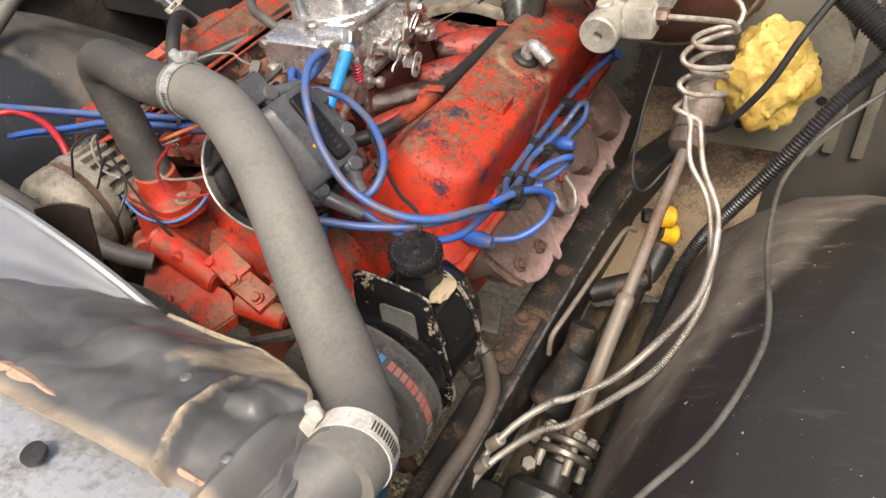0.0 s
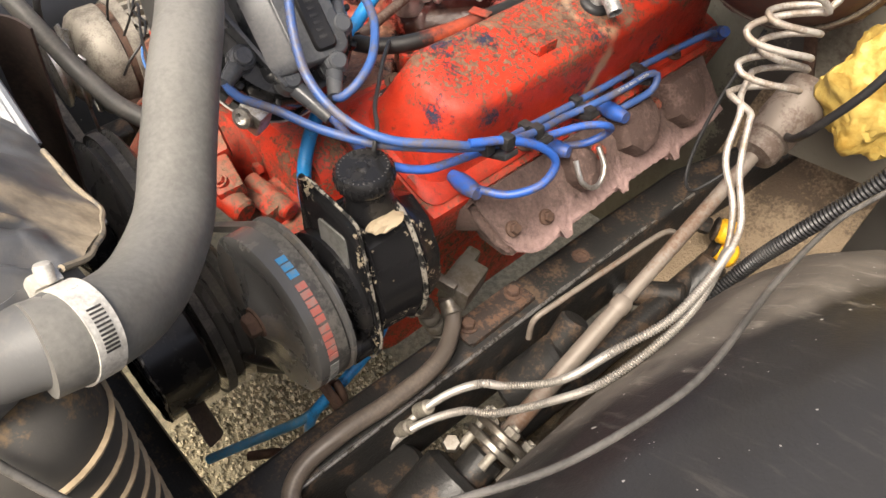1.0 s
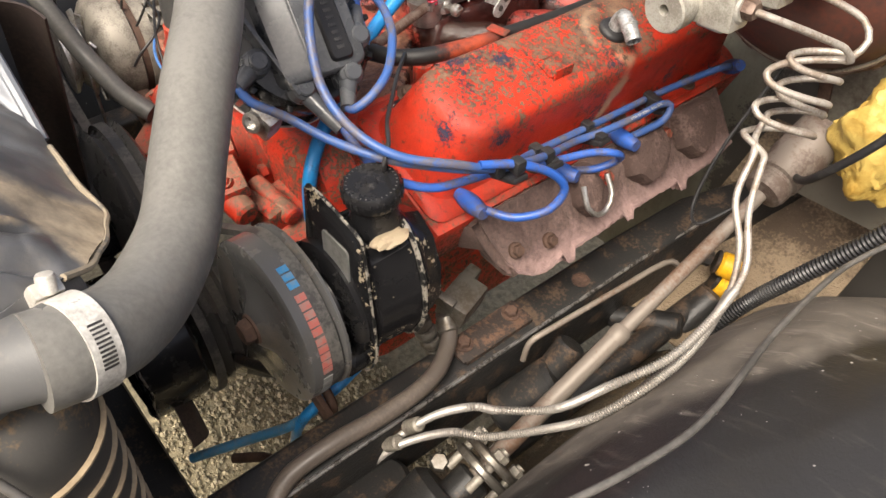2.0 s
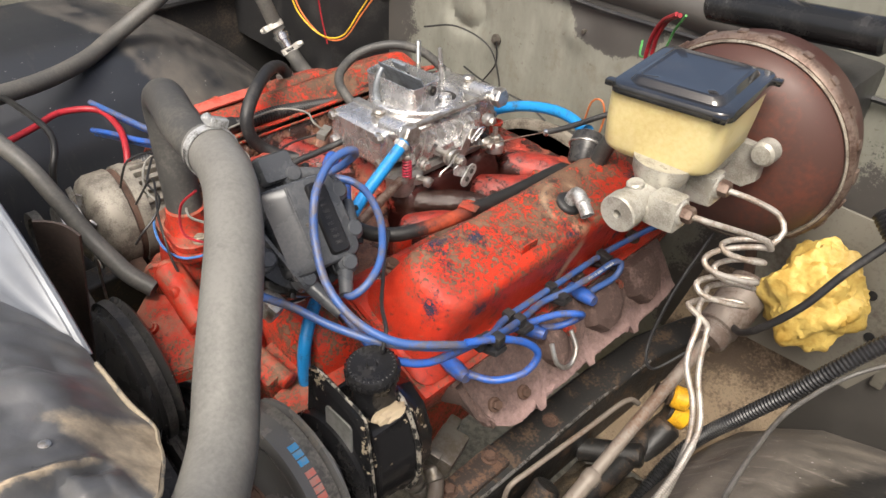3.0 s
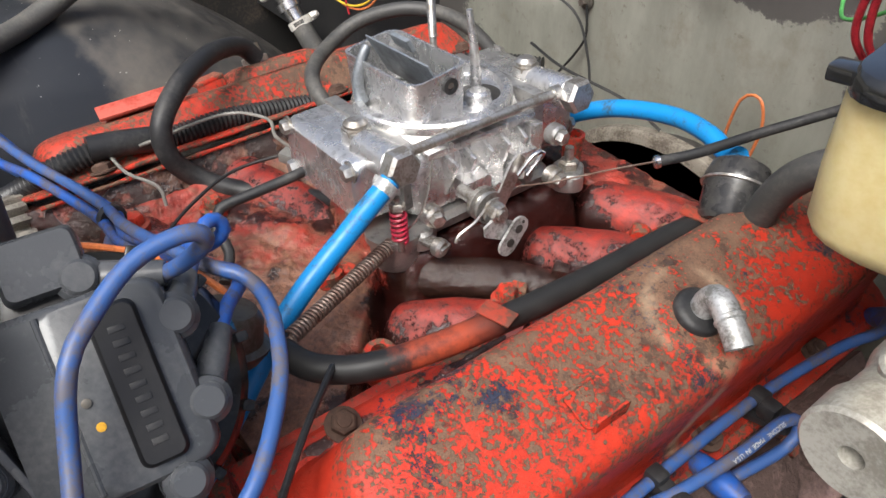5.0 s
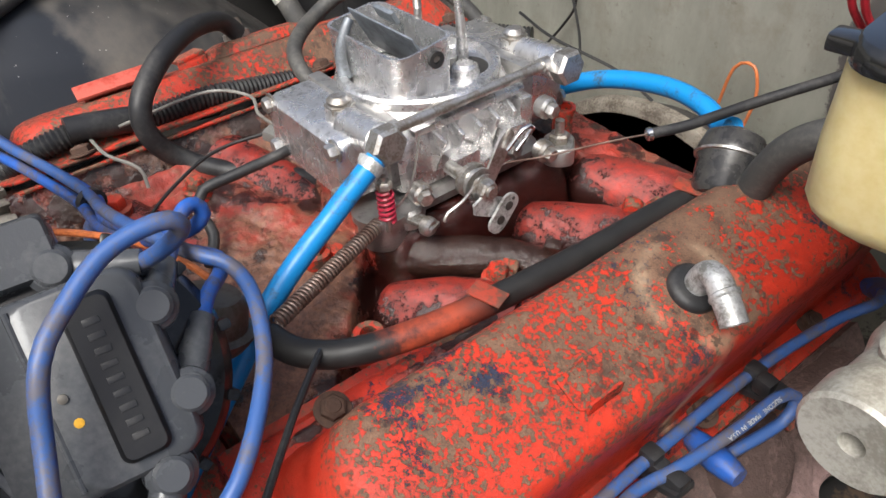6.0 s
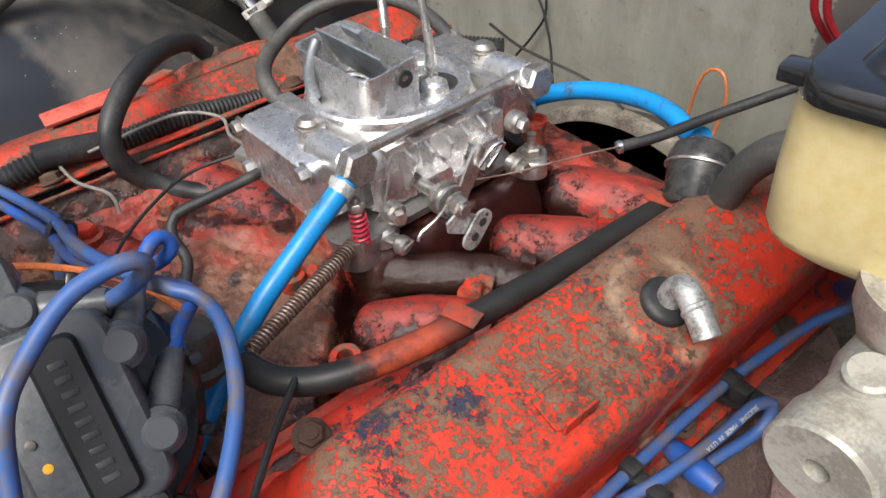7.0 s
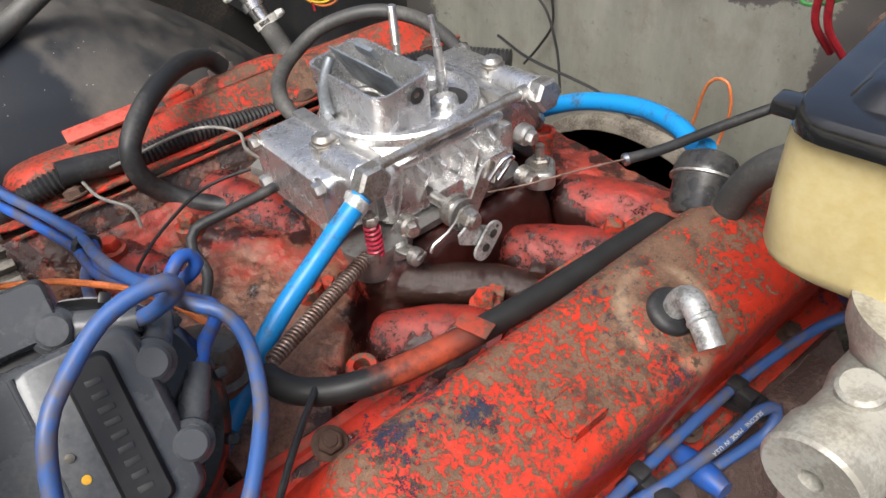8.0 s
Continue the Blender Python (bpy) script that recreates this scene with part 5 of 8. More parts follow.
# ---- carburettor ----
def carburettor():
    c = thing("carburetor", (0, 0, 0.915), "bright cast-alloy four-barrel carburetor on the intake", "carburetor")
    bm = B()
    layers(bm, pose(-0.010, -0.004, 0.912), [(0, 0.120, 0.158, 0.02), (0.008, 0.124, 0.160, 0.02), (0.014, 0.116, 0.150, 0.02)])
    base = part("base_plate", bm, ALLOY_DARK, c, "dull cast base plate")
    for x, y in ((-0.062, -0.070), (0.062, 0.080), (-0.062, 0.080), (0.046, -0.066)):
        bm = B()
        layers(bm, pose(x, y, 0.910, 0, 0, 45), [(0, 0.026, 0.034, 0.010), (0.013, 0.026, 0.034, 0.010), (0.0155, 0.022, 0.030, 0.009)])
        part("ear", bm, ALLOY_DARK, base)
    bm = B()
    layers(bm, pose(-0.016, -0.003, 0.928), [(0, 0.118, 0.126, 0.012), (0.03, 0.120, 0.128, 0.012), (0.045, 0.114, 0.122, 0.014), (0.056, 0.112, 0.122, 0.03), (0.064, 0.122, 0.126, 0.055)])
    body = part("main_body", bm, ALLOY, c)
    for k in range(5):
        bm = B()
        box(bm, (0.016, 0.0035, 0.034), m=pose(0.045, -0.036 + k * 0.018, 0.957, 0, 24, 8 - 4 * k), bevel=0.001)
        part("web", bm, ALLOY, body)
    for size, at in (((0.02, 0.024, 0.022), (0.050, 0.034, 0.946)), ((0.018, 0.026, 0.018), (0.052, -0.016, 0.943)), ((0.010, 0.108, 0.007), (0.043, 0.0, 0.978)), ((0.022, 0.03, 0.012), (0.052, 0.012, 0.936)), ((0.012, 0.014, 0.034), (0.046, 0.052, 0.955))):
        bm = B()
        box(bm, size, at, bevel=0.003)
        part("boss", bm, ALLOY, body)
    # metering blocks and float bowls
    for s, nm in ((-1, "front_bowl"), (1, "rear_bowl")):
        bm = B()
        box(bm, (0.112, 0.012, 0.056), (-0.018, s * 0.066, 0.962), bevel=0.002)
        part("metering_block", bm, ALLOY_DARK, c)
        bm = B()
        f = Matrix.Translation((-0.020, s * 0.072, 0.961)) @ Matrix.Rotation(radians(90) * -s, 4, 'X')
        layers(bm, f, [(0.0, 0.108, 0.052, 0.005), (0.030, 0.108, 0.052, 0.006), (0.036, 0.106, 0.049, 0.007), (0.039, 0.101, 0.044, 0.007)])
        # inlet boss with a hexagonal plug towards the driver
        rod(bm, (0.010, s * 0.086, 0.985), (0.056, s * 0.086, 0.989), 0.0135, seg=20, bevel=0.002)
        rod(bm, (0.0, s * 0.085, 0.978), (0.0, s * 0.085, 0.996), 0.013, 0.011, seg=18)
        bowl = part(nm, bm, ALLOY, c)
        bm = B()
        hexhead(bm, (0.055, s * 0.086, 0.989), (1, 0, 0.08), 0.0145, 0.013)
        part("inlet_nut", bm, STEEL, bowl)
        bm = B()
        hexhead(bm, (0, s * 0.085, 0.993), (0, 0, 1), 0.0115, 0.006)
        lathe(bm, [(0.0095, 0.0), (0.0095, 0.002), (0.006, 0.005)], (0, s * 0.085, 0.999), (0, 0, 1), 18)
        part("needle_screw", bm, STEEL, bowl)
        for x in (-0.068, 0.028):
            for z in (0.943, 0.980):
                bm = B()
                hexhead(bm, (x, s * 0.109, z), (0, s, 0), 0.0062, 0.007)
                lathe(bm, [(0.0085, 0), (0.0085, 0.0012)], (x, s * 0.1085, z), (0, s, 0), 14)
                part("screw", bm, STEEL, bowl)
        if s < 0:
            for k in range(6):
                bm = B()
                box(bm, (0.0016, 0.0008, 0.012 - 0.004 * (k % 2)), (-0.022 + k * 0.0062, -0.1115, 0.956), bevel=0.0002)
                part("raised_mark", bm, ALLOY, bowl)
    # transfer tube along the driver's side
    bm = B()
    rod(bm, (0.050, -0.080, 0.992), (0.050, 0.080, 0.992), 0.0042, seg=12)
    for y in (-0.074, 0.072):
        rod(bm, (0.050, y - 0.004, 0.992), (0.050, y + 0.004, 0.992), 0.0062, seg=12)
    part("transfer_tube", bm, STEEL, c)
    # air cleaner flange and choke horn
    bm = B()
    at, up = (-0.014, -0.004, 0.990), (0, 0, 1)
    lathe(bm, [(0.058, -0.006), (0.0655, 0.0), (0.0655, 0.006), (0.0635, 0.008), (0.0575, 0.008), (0.0565, 0.002), (0.03, 0.001), (0.002, 0.001)], at, up, 56)
    part("air_flange", bm, ALLOY, c)
    bm = B()
    def horn(w, d, z, lift):
        return [Vector((x - 0.018, y - 0.027, z + lift * (1 if y > 0 else 0))) for x, y in rounded(w, d, 0.011, 5)]
    skin(bm, [horn(0.096, 0.052, 0.992, 0), horn(0.099, 0.054, 1.026, 0.004), horn(0.0995, 0.0545, 1.029, 0.004), horn(0.095, 0.050, 1.029, 0.004), horn(0.090, 0.046, 0.993, 0)], cap=False)
    part("choke_horn", bm, ALLOY, c)
    # flat dark discs stand for the shaded depth of the bores
    for x in (-0.040, 0.004):
        bm = B()
        lathe(bm, [(0.0205, 0.0), (0.0205, 0.0006)], (x, -0.028, 0.9915), (0, 0, 1), 28)
        part("barrel", bm, BORE, c)
    for x, y in ((-0.040, 0.026), (0.008, 0.026)):
        bm = B()
        lathe(bm, [(0.0185, 0.0), (0.0185, 0.0006)], (x, y, 0.9915), (0, 0, 1), 28)
        part("barrel", bm, BORE, c)
    bm = B()
    box(bm, (0.086, 0.0016, 0.040), m=pose(-0.018, -0.024, 1.020, 28, 0, 0), bevel=0.0005)
    box(bm, (0.026, 0.004, 0.012), m=pose(-0.040, -0.012, 1.032, 28, 0, 0), bevel=0.001)
    part("choke_plate", bm, ZINC_BLUE, c, "tilted bluish zinc choke plate")
    bm = B()
    rod(bm, (-0.070, -0.020, 1.022), (0.034, -0.020, 1.022), 0.003, seg=10)
    part("choke_shaft", bm, STEEL, c)
    bm = B()
    lathe(bm, [(0.006, 0), (0.0065, 0.004), (0.003, 0.004), (0.003, 0.001)], (0.0305, -0.020, 1.021), (1, 0, 0), 16)
    part("shaft_plug", bm, PLASTIC_DARK, c)
    bm = B()
    tube(bm, [(-0.038, -0.056, 0.996), (-0.038, -0.058, 1.012), (-0.038, -0.053, 1.028), (-0.038, -0.046, 1.039)], 0.0052, 12, radius=lambda r, t: 0.0058 - 0.0022 * r / t)
    part("vent_tube", bm, ZINC_BLUE, c)
    bm = B()
    rod(bm, (-0.020, 0.004, 0.992), (-0.020, 0.004, 1.069), 0.0029, seg=12)
    for k in range(24):
        lathe(bm, [(0.0031, 0), (0.0036, 0.0006), (0.0031, 0.0012)], (-0.020, 0.004, 1.038 + k * 0.0013), (0, 0, 1), 10, False)
    part("stud", bm, STEEL, c, "threaded air cleaner stud")
    bm = B()
    tube(bm, [(0.000, 0.030, 0.992), (0.000, 0.030, 1.016), (-0.001, 0.029, 1.036), (-0.002, 0.027, 1.058)], 0.005, 12, radius=lambda r, t: 0.0054 - 0.003 * r / t)
    part("rear_vent_tube", bm, ALLOY, c)
    for x, y in ((-0.045, 0.020), (0.018, 0.018), (-0.02, 0.036)):
        bm = B()
        lathe(bm, [(0.012, 0), (0.010, 0.008), (0.007, 0.010), (0.006, 0.004)], (x, y, 0.991), (0, 0, 1), 18)
        part("booster_venturi", bm, ALLOY, c)
    # throttle linkage on the driver's side
    sh = Vector((0.075, -0.030, 0.946))
    bm = B()
    rod(bm, sh - Vector((0.02, 0, 0)), sh + Vector((0.031, 0, 0.0)), 0.0045, seg=12)
    lathe(bm, [(0.0135, 0), (0.0135, 0.004), (0.010, 0.005), (0.010, 0.008), (0.013, 0.009), (0.013, 0.012)], sh + Vector((0.004, 0, 0)), (1, 0, 0), 20)
    hexhead(bm, sh + Vector((0.010, 0, 0)), (1, 0, 0), 0.0078, 0.008)
    hexhead(bm, sh + Vector((0.021, 0, 0)), (1, 0, 0), 0.0082, 0.007)
    lathe(bm, [(0.0105, 0), (0.0105, 0.0015)], sh + Vector((0.0195, 0, 0)), (1, 0, 0), 20)
    part("throttle_shaft", bm, STEEL, c)
    bm = B()
    lever = Matrix.Translation(sh + Vector((0.0275, 0.0114, -0.024))) @ Matrix(((0, 0, 1), (0.66, -0.75, 0), (0.75, 0.66, 0))).to_4x4()
    plate(bm, rounded(0.034, 0.017, 0.0083, 6), 0.0022, lever)
    plate(bm, [(-0.006, 0.004), (0.010, 0.006), (0.006, 0.026), (-0.004, 0.030), (-0.010, 0.024)], 0.0022, lever @ Matrix.Translation((0, 0, -0.0035)))
    part("throttle_lever", bm, ZINC, c, "dull zinc lever plate with two holes")
    # dark discs on the plate stand for the shade in its holes
    bm = B()
    for u, r in ((0.007, 0.0036), (-0.0055, 0.0036), (0.0135, 0.0014)):
        lathe(bm, [(r, 0), (r, 0.0005)], lever @ Vector((u, 0, 0.0024)), (1, 0, 0), 16)
    part("lever_hole", bm, BORE, c)
    bm = B()
    arm2 = [(-0.006, -0.008), (0.006, -0.010), (0.022, 0.014), (0.030, 0.030), (0.024, 0.036), (0.016, 0.030)]
    plate(bm, arm2, 0.002, Matrix.Translation(sh + Vector((0.014, 0.004, 0.0))) @ Matrix.Rotation(radians(90), 4, 'Y') @ Matrix.Rotation(radians(90), 4, 'Z'))
    part("cable_arm", bm, STEEL, c)
    bm = B()
    tube(bm, [sh + Vector((0.018, 0.025, 0.020)), sh + Vector((0.022, 0.036, 0.034)), sh + Vector((0.022, 0.046, 0.032)), sh + Vector((0.018, 0.034, 0.016))], 0.0018, 8)
    part("cable_clip", bm, CHROME, c)
    bm = B()
    tube(bm, [sh + Vector((0.022, -0.010, 0.006)), sh + Vector((0.026, -0.024, 0.002)), sh + Vector((0.025, -0.0363, -0.0025)), sh + Vector((0.025, -0.040, -0.008))], 0.0013, 6)
    tube(bm, [sh + Vector((-0.012, -0.030, 0.040)), sh + Vector((-0.008, -0.046, 0.004)), sh + Vector((-0.024, -0.066, -0.026))], 0.0009, 6)
    part("link_wire", bm, STEEL, c)
    # accelerator pump pot, idle screw and its spring
    bm = B()
    lathe(bm, [(0.018, 0), (0.020, 0.006), (0.020, 0.022), (0.023, 0.024), (0.023, 0.030)], (0.040, -0.085, 0.896), (0, 0, 1), 26)
    part("accelerator_pump", bm, ALLOY_DARK, c)
    bm = B()
    box(bm, (0.060, 0.012, 0.004), m=pose(0.052, -0.074, 0.921, 0, 6, 20), bevel=0.001)
    rod(bm, (0.070, -0.068, 0.918), (0.079, -0.066, 0.918), 0.0075, seg=16, bevel=0.002)
    part("pump_lever", bm, STEEL, c)
    bm = B()
    rod(bm, (0.062, -0.093, 0.920), (0.062, -0.093, 0.968), 0.0025, seg=10)
    hexhead(bm, (0.062, -0.093, 0.958), (0, 0, 1), 0.006, 0.006)
    part("pump_screw", bm, STEEL, c)
    bm = B()
    coil(bm, (0.062, -0.093, 0.930), (0.062, -0.093, 0.956), 0.0055, 6, 0.0013)
    part("pump_spring", bm, plain("red_spring", (0.40, 0.02, 0.05), (0.2, 0.02, 0.03), 0.35), c, "small dark red spring")
    for x, y, z, ax in ((0.082, 0.010, 0.955, (1, 0, 0.2)), (0.066, -0.062, 0.938, (1, -0.3, 0)), (0.078, 0.052, 0.932, (1, 0, 0)), (0.07, 0.06, 0.965, (1, 0.1, 0))):
        bm = B()
        rod(bm, (x - 0.012, y, z), (x, y, z), 0.009, seg=14, bevel=0.002)
        hexhead(bm, (x, y, z), ax, 0.0062, 0.006)
        part("side_screw", bm, STEEL, c)
    for x, y in ((0.062, 0.080), (-0.062, 0.080), (-0.062, -0.070)):
        bm = B()
        rod(bm, (x, y, 0.926), (x, y, 0.945), 0.004, seg=10)
        hexhead(bm, (x, y, 0.925), (0, 0, 1), 0.0088, 0.008)
        part("mount_nut", bm, STEEL, c)
    bm = B()
    lathe(bm, [(0.009, -0.02), (0.009, 0.012), (0.011, 0.013), (0.011, 0.018), (0.008, 0.018), (0.007, 0.012)], (0.036, 0.110, 0.918), (0, 0, 1), 20)
    part("base_fitting", bm, RED, c)
    c.rotation_euler = (0, radians(-3.0), 0)
    return c


carburettor()

bm = B()
coil(bm, (0.052, -0.096, 0.925), (0.0995, -0.206, 0.932), 0.0050, 36, 0.0011, 6, 12)
solo("return_spring", bm, SPRING, "thin rusty throttle return spring below the carburetor", "spring")


# ---- distributor ----
DIST = Vector((0.168, -0.313, 1.023))
DIST_TILT = Matrix.Translation(DIST) @ Matrix(((0.660, 0.075, 0.748), (-0.060, 0.997, -0.047), (-0.749, -0.014, 0.662))).to_4x4()


def boot(at, end, up, parent):
    """A plug-wire boot that sits on a cap tower and lies over towards its wire."""
    bm = B()
    at, end, up = Vector(at), Vector(end), Vector(up)
    rod(bm, at - up * 0.034, at - up * 0.008, 0.011, 0.0105, seg=18)
    rod(bm, at - up * 0.012, at + up * 0.006, 0.0125, 0.0115, seg=20, bevel=0.0025)
    lathe(bm, [(0.0085, 0), (0.0085, 0.003), (0.0070, 0.0045)], at + up * 0.005, up, 18)
    lathe(bm, [(0.0105, 0), (0.0128, 0.0008), (0.0128, 0.0022), (0.0105, 0.003)], at - up * 0.010, up, 20)
    tube(bm, [at - up * 0.005, at.lerp(end, 0.5) - up * 0.002, end], 0.0095, 16, 0.004, radius=lambda r, t: 0.0092 - 0.0026 * r / t)
    return part("wire_boot", bm, PLASTIC, parent)


def distributor():
    d = thing("distributor", (0.06, -0.30, 0.88), "grey-black plastic ignition distributor with a coil in its cap", "distributor")
    m = DIST_TILT
    up = m.to_3x3() @ Vector((0, 0, 1))
    o = m @ Vector((0, -0.005, -0.052))
    bm = B()
    lathe(bm, [(0.028, -0.10), (0.030, -0.075), (0.060, -0.055), (0.066, -0.03), (0.066, -0.012)], o, up, 36)
    part("housing", bm, ALU, d)
    bm = B()
    lathe(bm, [(0.064, -0.052), (0.072, -0.050), (0.072, -0.046), (0.067, -0.044), (0.069, -0.014), (0.070, 0.0), (0.069, 0.012), (0.064, 0.020), (0.05, 0.024)], o, up, 48)
    cap = part("cap", bm, CAP_BLACK, d, "glossy black distributor cap")
    bm = B()
    lathe(bm, [(0.0725, -0.0525), (0.0735, -0.0515), (0.0735, -0.0500), (0.0725, -0.0495)], o, up, 48)
    part("base_ring", bm, STEEL, d, "thin bright base ring")
    for k in range(12):
        bm = B()
        g = Matrix.Translation(o) @ m.to_3x3().to_4x4() @ Matrix.Rotation(k * math.tau / 12, 4, 'Z')
        box(bm, (0.009, 0.006, 0.058), (0.0685, 0, -0.014), g, 0.0018)
        part("rib", bm, CAP_BLACK, cap)
    bm = B()
    layers(bm, m, [(-0.040, 0.094, 0.086, 0.012, 0.0, -0.004), (-0.010, 0.092, 0.080, 0.012, 0.0, -0.004), (-0.002, 0.090, 0.056, 0.012, 0.0, 0.006), (0.0, 0.086, 0.052, 0.012, 0.0, 0.006)])
    cover = part("coil_cover", bm, PLASTIC, d)
    bm = B()
    layers(bm, m, [(0.0, 0.076, 0.022, 0.005, 0.0, 0.010), (0.003, 0.075, 0.021, 0.005, 0.0, 0.010), (0.0045, 0.072, 0.018, 0.004, 0.0, 0.010)])
    part("inset_panel", bm, INSET_BLACK, cover, "black inset panel")
    for k in range(9):
        bm = B()
        box(bm, (0.0030, 0.0070, 0.0008), (-0.026 + k * 0.0066, 0.010, 0.0047), m, 0.0002)
        part("raised_mark", bm, PLASTIC_DARK, cover)
    for x, y in ((0.000, -0.012),):
        bm = B()
        lathe(bm, [(0.0022, 0), (0.0022, 0.0012), (0.0012, 0.0014)], m @ Vector((x, y, 0.0)), up, 14)
        part("screw", bm, VAC_GREY, cover)
    bm = B()
    lathe(bm, [(0.0022, 0), (0.0022, 0.0005)], m @ Vector((0.012, -0.010, 0.0002)), up, 9)
    part("paint_dot", bm, YELLOW, cover, "small yellow paint dot")
    bm = B()
    rod(bm, m @ Vector((-0.042, -0.019, -0.001)), m @ Vector((0.040, -0.019, -0.001)), 0.0016, seg=8)
    part("edge_rib", bm, PLASTIC, cover)
    for k in range(4):
        bm = B()
        box(bm, (0.022, 0.004, 0.020), (-0.03 + k * 0.020, -0.050, -0.020), m @ Matrix.Rotation(0.3, 4, 'Z'), 0.001)
        part("side_fin", bm, PLASTIC, cover)
    bm = B()
    layers(bm, m @ pose(-0.066, -0.010, 0), [(-0.05, 0.030, 0.040, 0.004), (-0.022, 0.030, 0.038, 0.004), (-0.018, 0.026, 0.034, 0.004)])
    part("connector", bm, PLASTIC, d)
    bm = B()
    lathe(bm, [(0.012, -0.012), (0.024, -0.010), (0.029, -0.002), (0.029, 0.0), (0.0245, 0.002), (0.0235, 0.016), (0.019, 0.022), (0.0, 0.024)], (0.096, -0.246, 0.953), (-0.15, 0.35, 0.92), 34)
    part("vacuum_canister", bm, VAC_GREY, d, "dull brown-grey vacuum canister")
    bm = B()
    lathe(bm, [(0.010, 0), (0.010, 0.006), (0.006, 0.007), (0.006, 0.002)], (0.163, -0.384, 0.945), (0.4, -0.9, 0.2), 18)
    box(bm, (0.026, 0.020, 0.032), m=pose(0.160, -0.373, 0.940, 10, 30, 20), bevel=0.004)
    part("clip_screw", bm, STEEL, d)
    return d


dist = distributor()

# ---- spark plug wires ----
R_W = 0.0042


def plug_wire(pts, label, material=BLUE_WIRE, r=R_W):
    return solo("spark_plug_wire", tube(B(), pts, r, 12), material, label, "ignition wire", "spark plug wires")


plug_wire([(0.172, -0.398, 0.990), (0.180, -0.393, 0.978), (0.204, -0.372, 0.966), (0.240, -0.354, 0.956), (0.282, -0.330, 0.951), (0.312, -0.302, 0.948), (0.328, -0.262, 0.935), (0.322, -0.21, 0.912),
           (0.298, -0.150, 0.885), (0.288, -0.03, 0.868), (0.288, 0.06, 0.865), (0.297, 0.135, 0.868), (0.309, 0.164, 0.876), (0.302, 0.20, 0.86)], "dirty blue ignition wire running back past the valve cover", BLUE_GREY)
plug_wire([(0.127, -0.271, 1.041), (0.139, -0.263, 1.052), (0.149, -0.256, 1.064), (0.154, -0.2535, 1.072), (0.1555, -0.258, 1.0785), (0.1545, -0.270, 1.079), (0.157, -0.288, 1.076), (0.167, -0.308, 1.068), (0.180, -0.325, 1.058), (0.196, -0.338, 1.030), (0.228, -0.350, 1.000), (0.265, -0.346, 0.977), (0.300, -0.326, 0.962),
           (0.325, -0.286, 0.950), (0.332, -0.235, 0.926), (0.316, -0.155, 0.893), (0.300, -0.09, 0.872), (0.306, -0.05, 0.872), (0.312, 0.0, 0.8742), (0.3135, 0.035, 0.876), (0.320, 0.047, 0.874), (0.322, 0.036, 0.858), (0.312, -0.007, 0.848)], "dirty blue ignition wire looping over the distributor", BLUE_GREY)
plug_wire([(0.219, -0.320, 0.964), (0.226, -0.318, 0.965), (0.231, -0.303, 0.975), (0.223, -0.280, 0.985), (0.202, -0.258, 0.993), (0.176, -0.240, 0.999), (0.143, -0.228, 1.006), (0.118, -0.229, 1.010), (0.100, -0.241, 1.012), (0.04, -0.256, 1.000), (-0.04, -0.258, 0.966), (-0.102, -0.256, 0.942), (-0.150, -0.268, 0.942), (-0.205, -0.285, 0.942), (-0.262, -0.298, 0.941), (-0.330, -0.308, 0.937), (-0.390, -0.314, 0.931)],
          "dirty blue ignition wire arching towards the far cylinder bank", BLUE_GREY)
plug_wire([(0.222, -0.330, 0.950), (0.262, -0.330, 0.935), (0.290, -0.322, 0.928), (0.308, -0.296, 0.918), (0.316, -0.268, 0.916), (0.320, -0.215, 0.908), (0.316, -0.141, 0.880), (0.330, -0.100, 0.880), (0.345, -0.078, 0.878), (0.340, -0.062, 0.860), (0.325, -0.080, 0.846), (0.306, -0.107, 0.845)],
          "bright blue ignition wire looped beside the exhaust manifold")
plug_wire([(0.332, -0.262, 0.942), (0.345, -0.228, 0.935), (0.357, -0.196, 0.918), (0.365, -0.180, 0.896), (0.361, -0.193, 0.874), (0.341, -0.216, 0.862), (0.318, -0.230, 0.862), (0.300, -0.232, 0.860)], "bright blue ignition wire curling to the front plug")
plug_wire([(0.117, -0.259, 1.025), (0.104, -0.250, 1.026), (0.094, -0.246, 1.026), (0.088, -0.242, 1.024), (0.083, -0.234, 1.028), (0.0805, -0.227, 1.0265), (0.0815, -0.224, 1.019), (0.079, -0.231, 1.011), (0.066, -0.240, 1.002), (0.04, -0.250, 0.993), (-0.04, -0.258, 0.956), (-0.102, -0.251, 0.935), (-0.150, -0.263, 0.935), (-0.205, -0.28, 0.935), (-0.262, -0.293, 0.934), (-0.330, -0.303, 0.93), (-0.390, -0.309, 0.924)], "blue ignition wire in the bundle for the far bank")
plug_wire([(0.143, -0.256, 1.006), (0.131, -0.247, 1.008), (0.115, -0.234, 1.003), (0.106, -0.229, 1.003), (0.094, -0.229, 0.999), (0.076, -0.234, 0.992), (0.04, -0.246, 0.982), (-0.04, -0.262, 0.950), (-0.102, -0.263, 0.934), (-0.150, -0.275, 0.934), (-0.205, -0.292, 0.934), (-0.262, -0.305, 0.921), (-0.330, -0.315, 0.905), (-0.390, -0.321, 0.887)], "blue ignition wire in the bundle for the far bank")
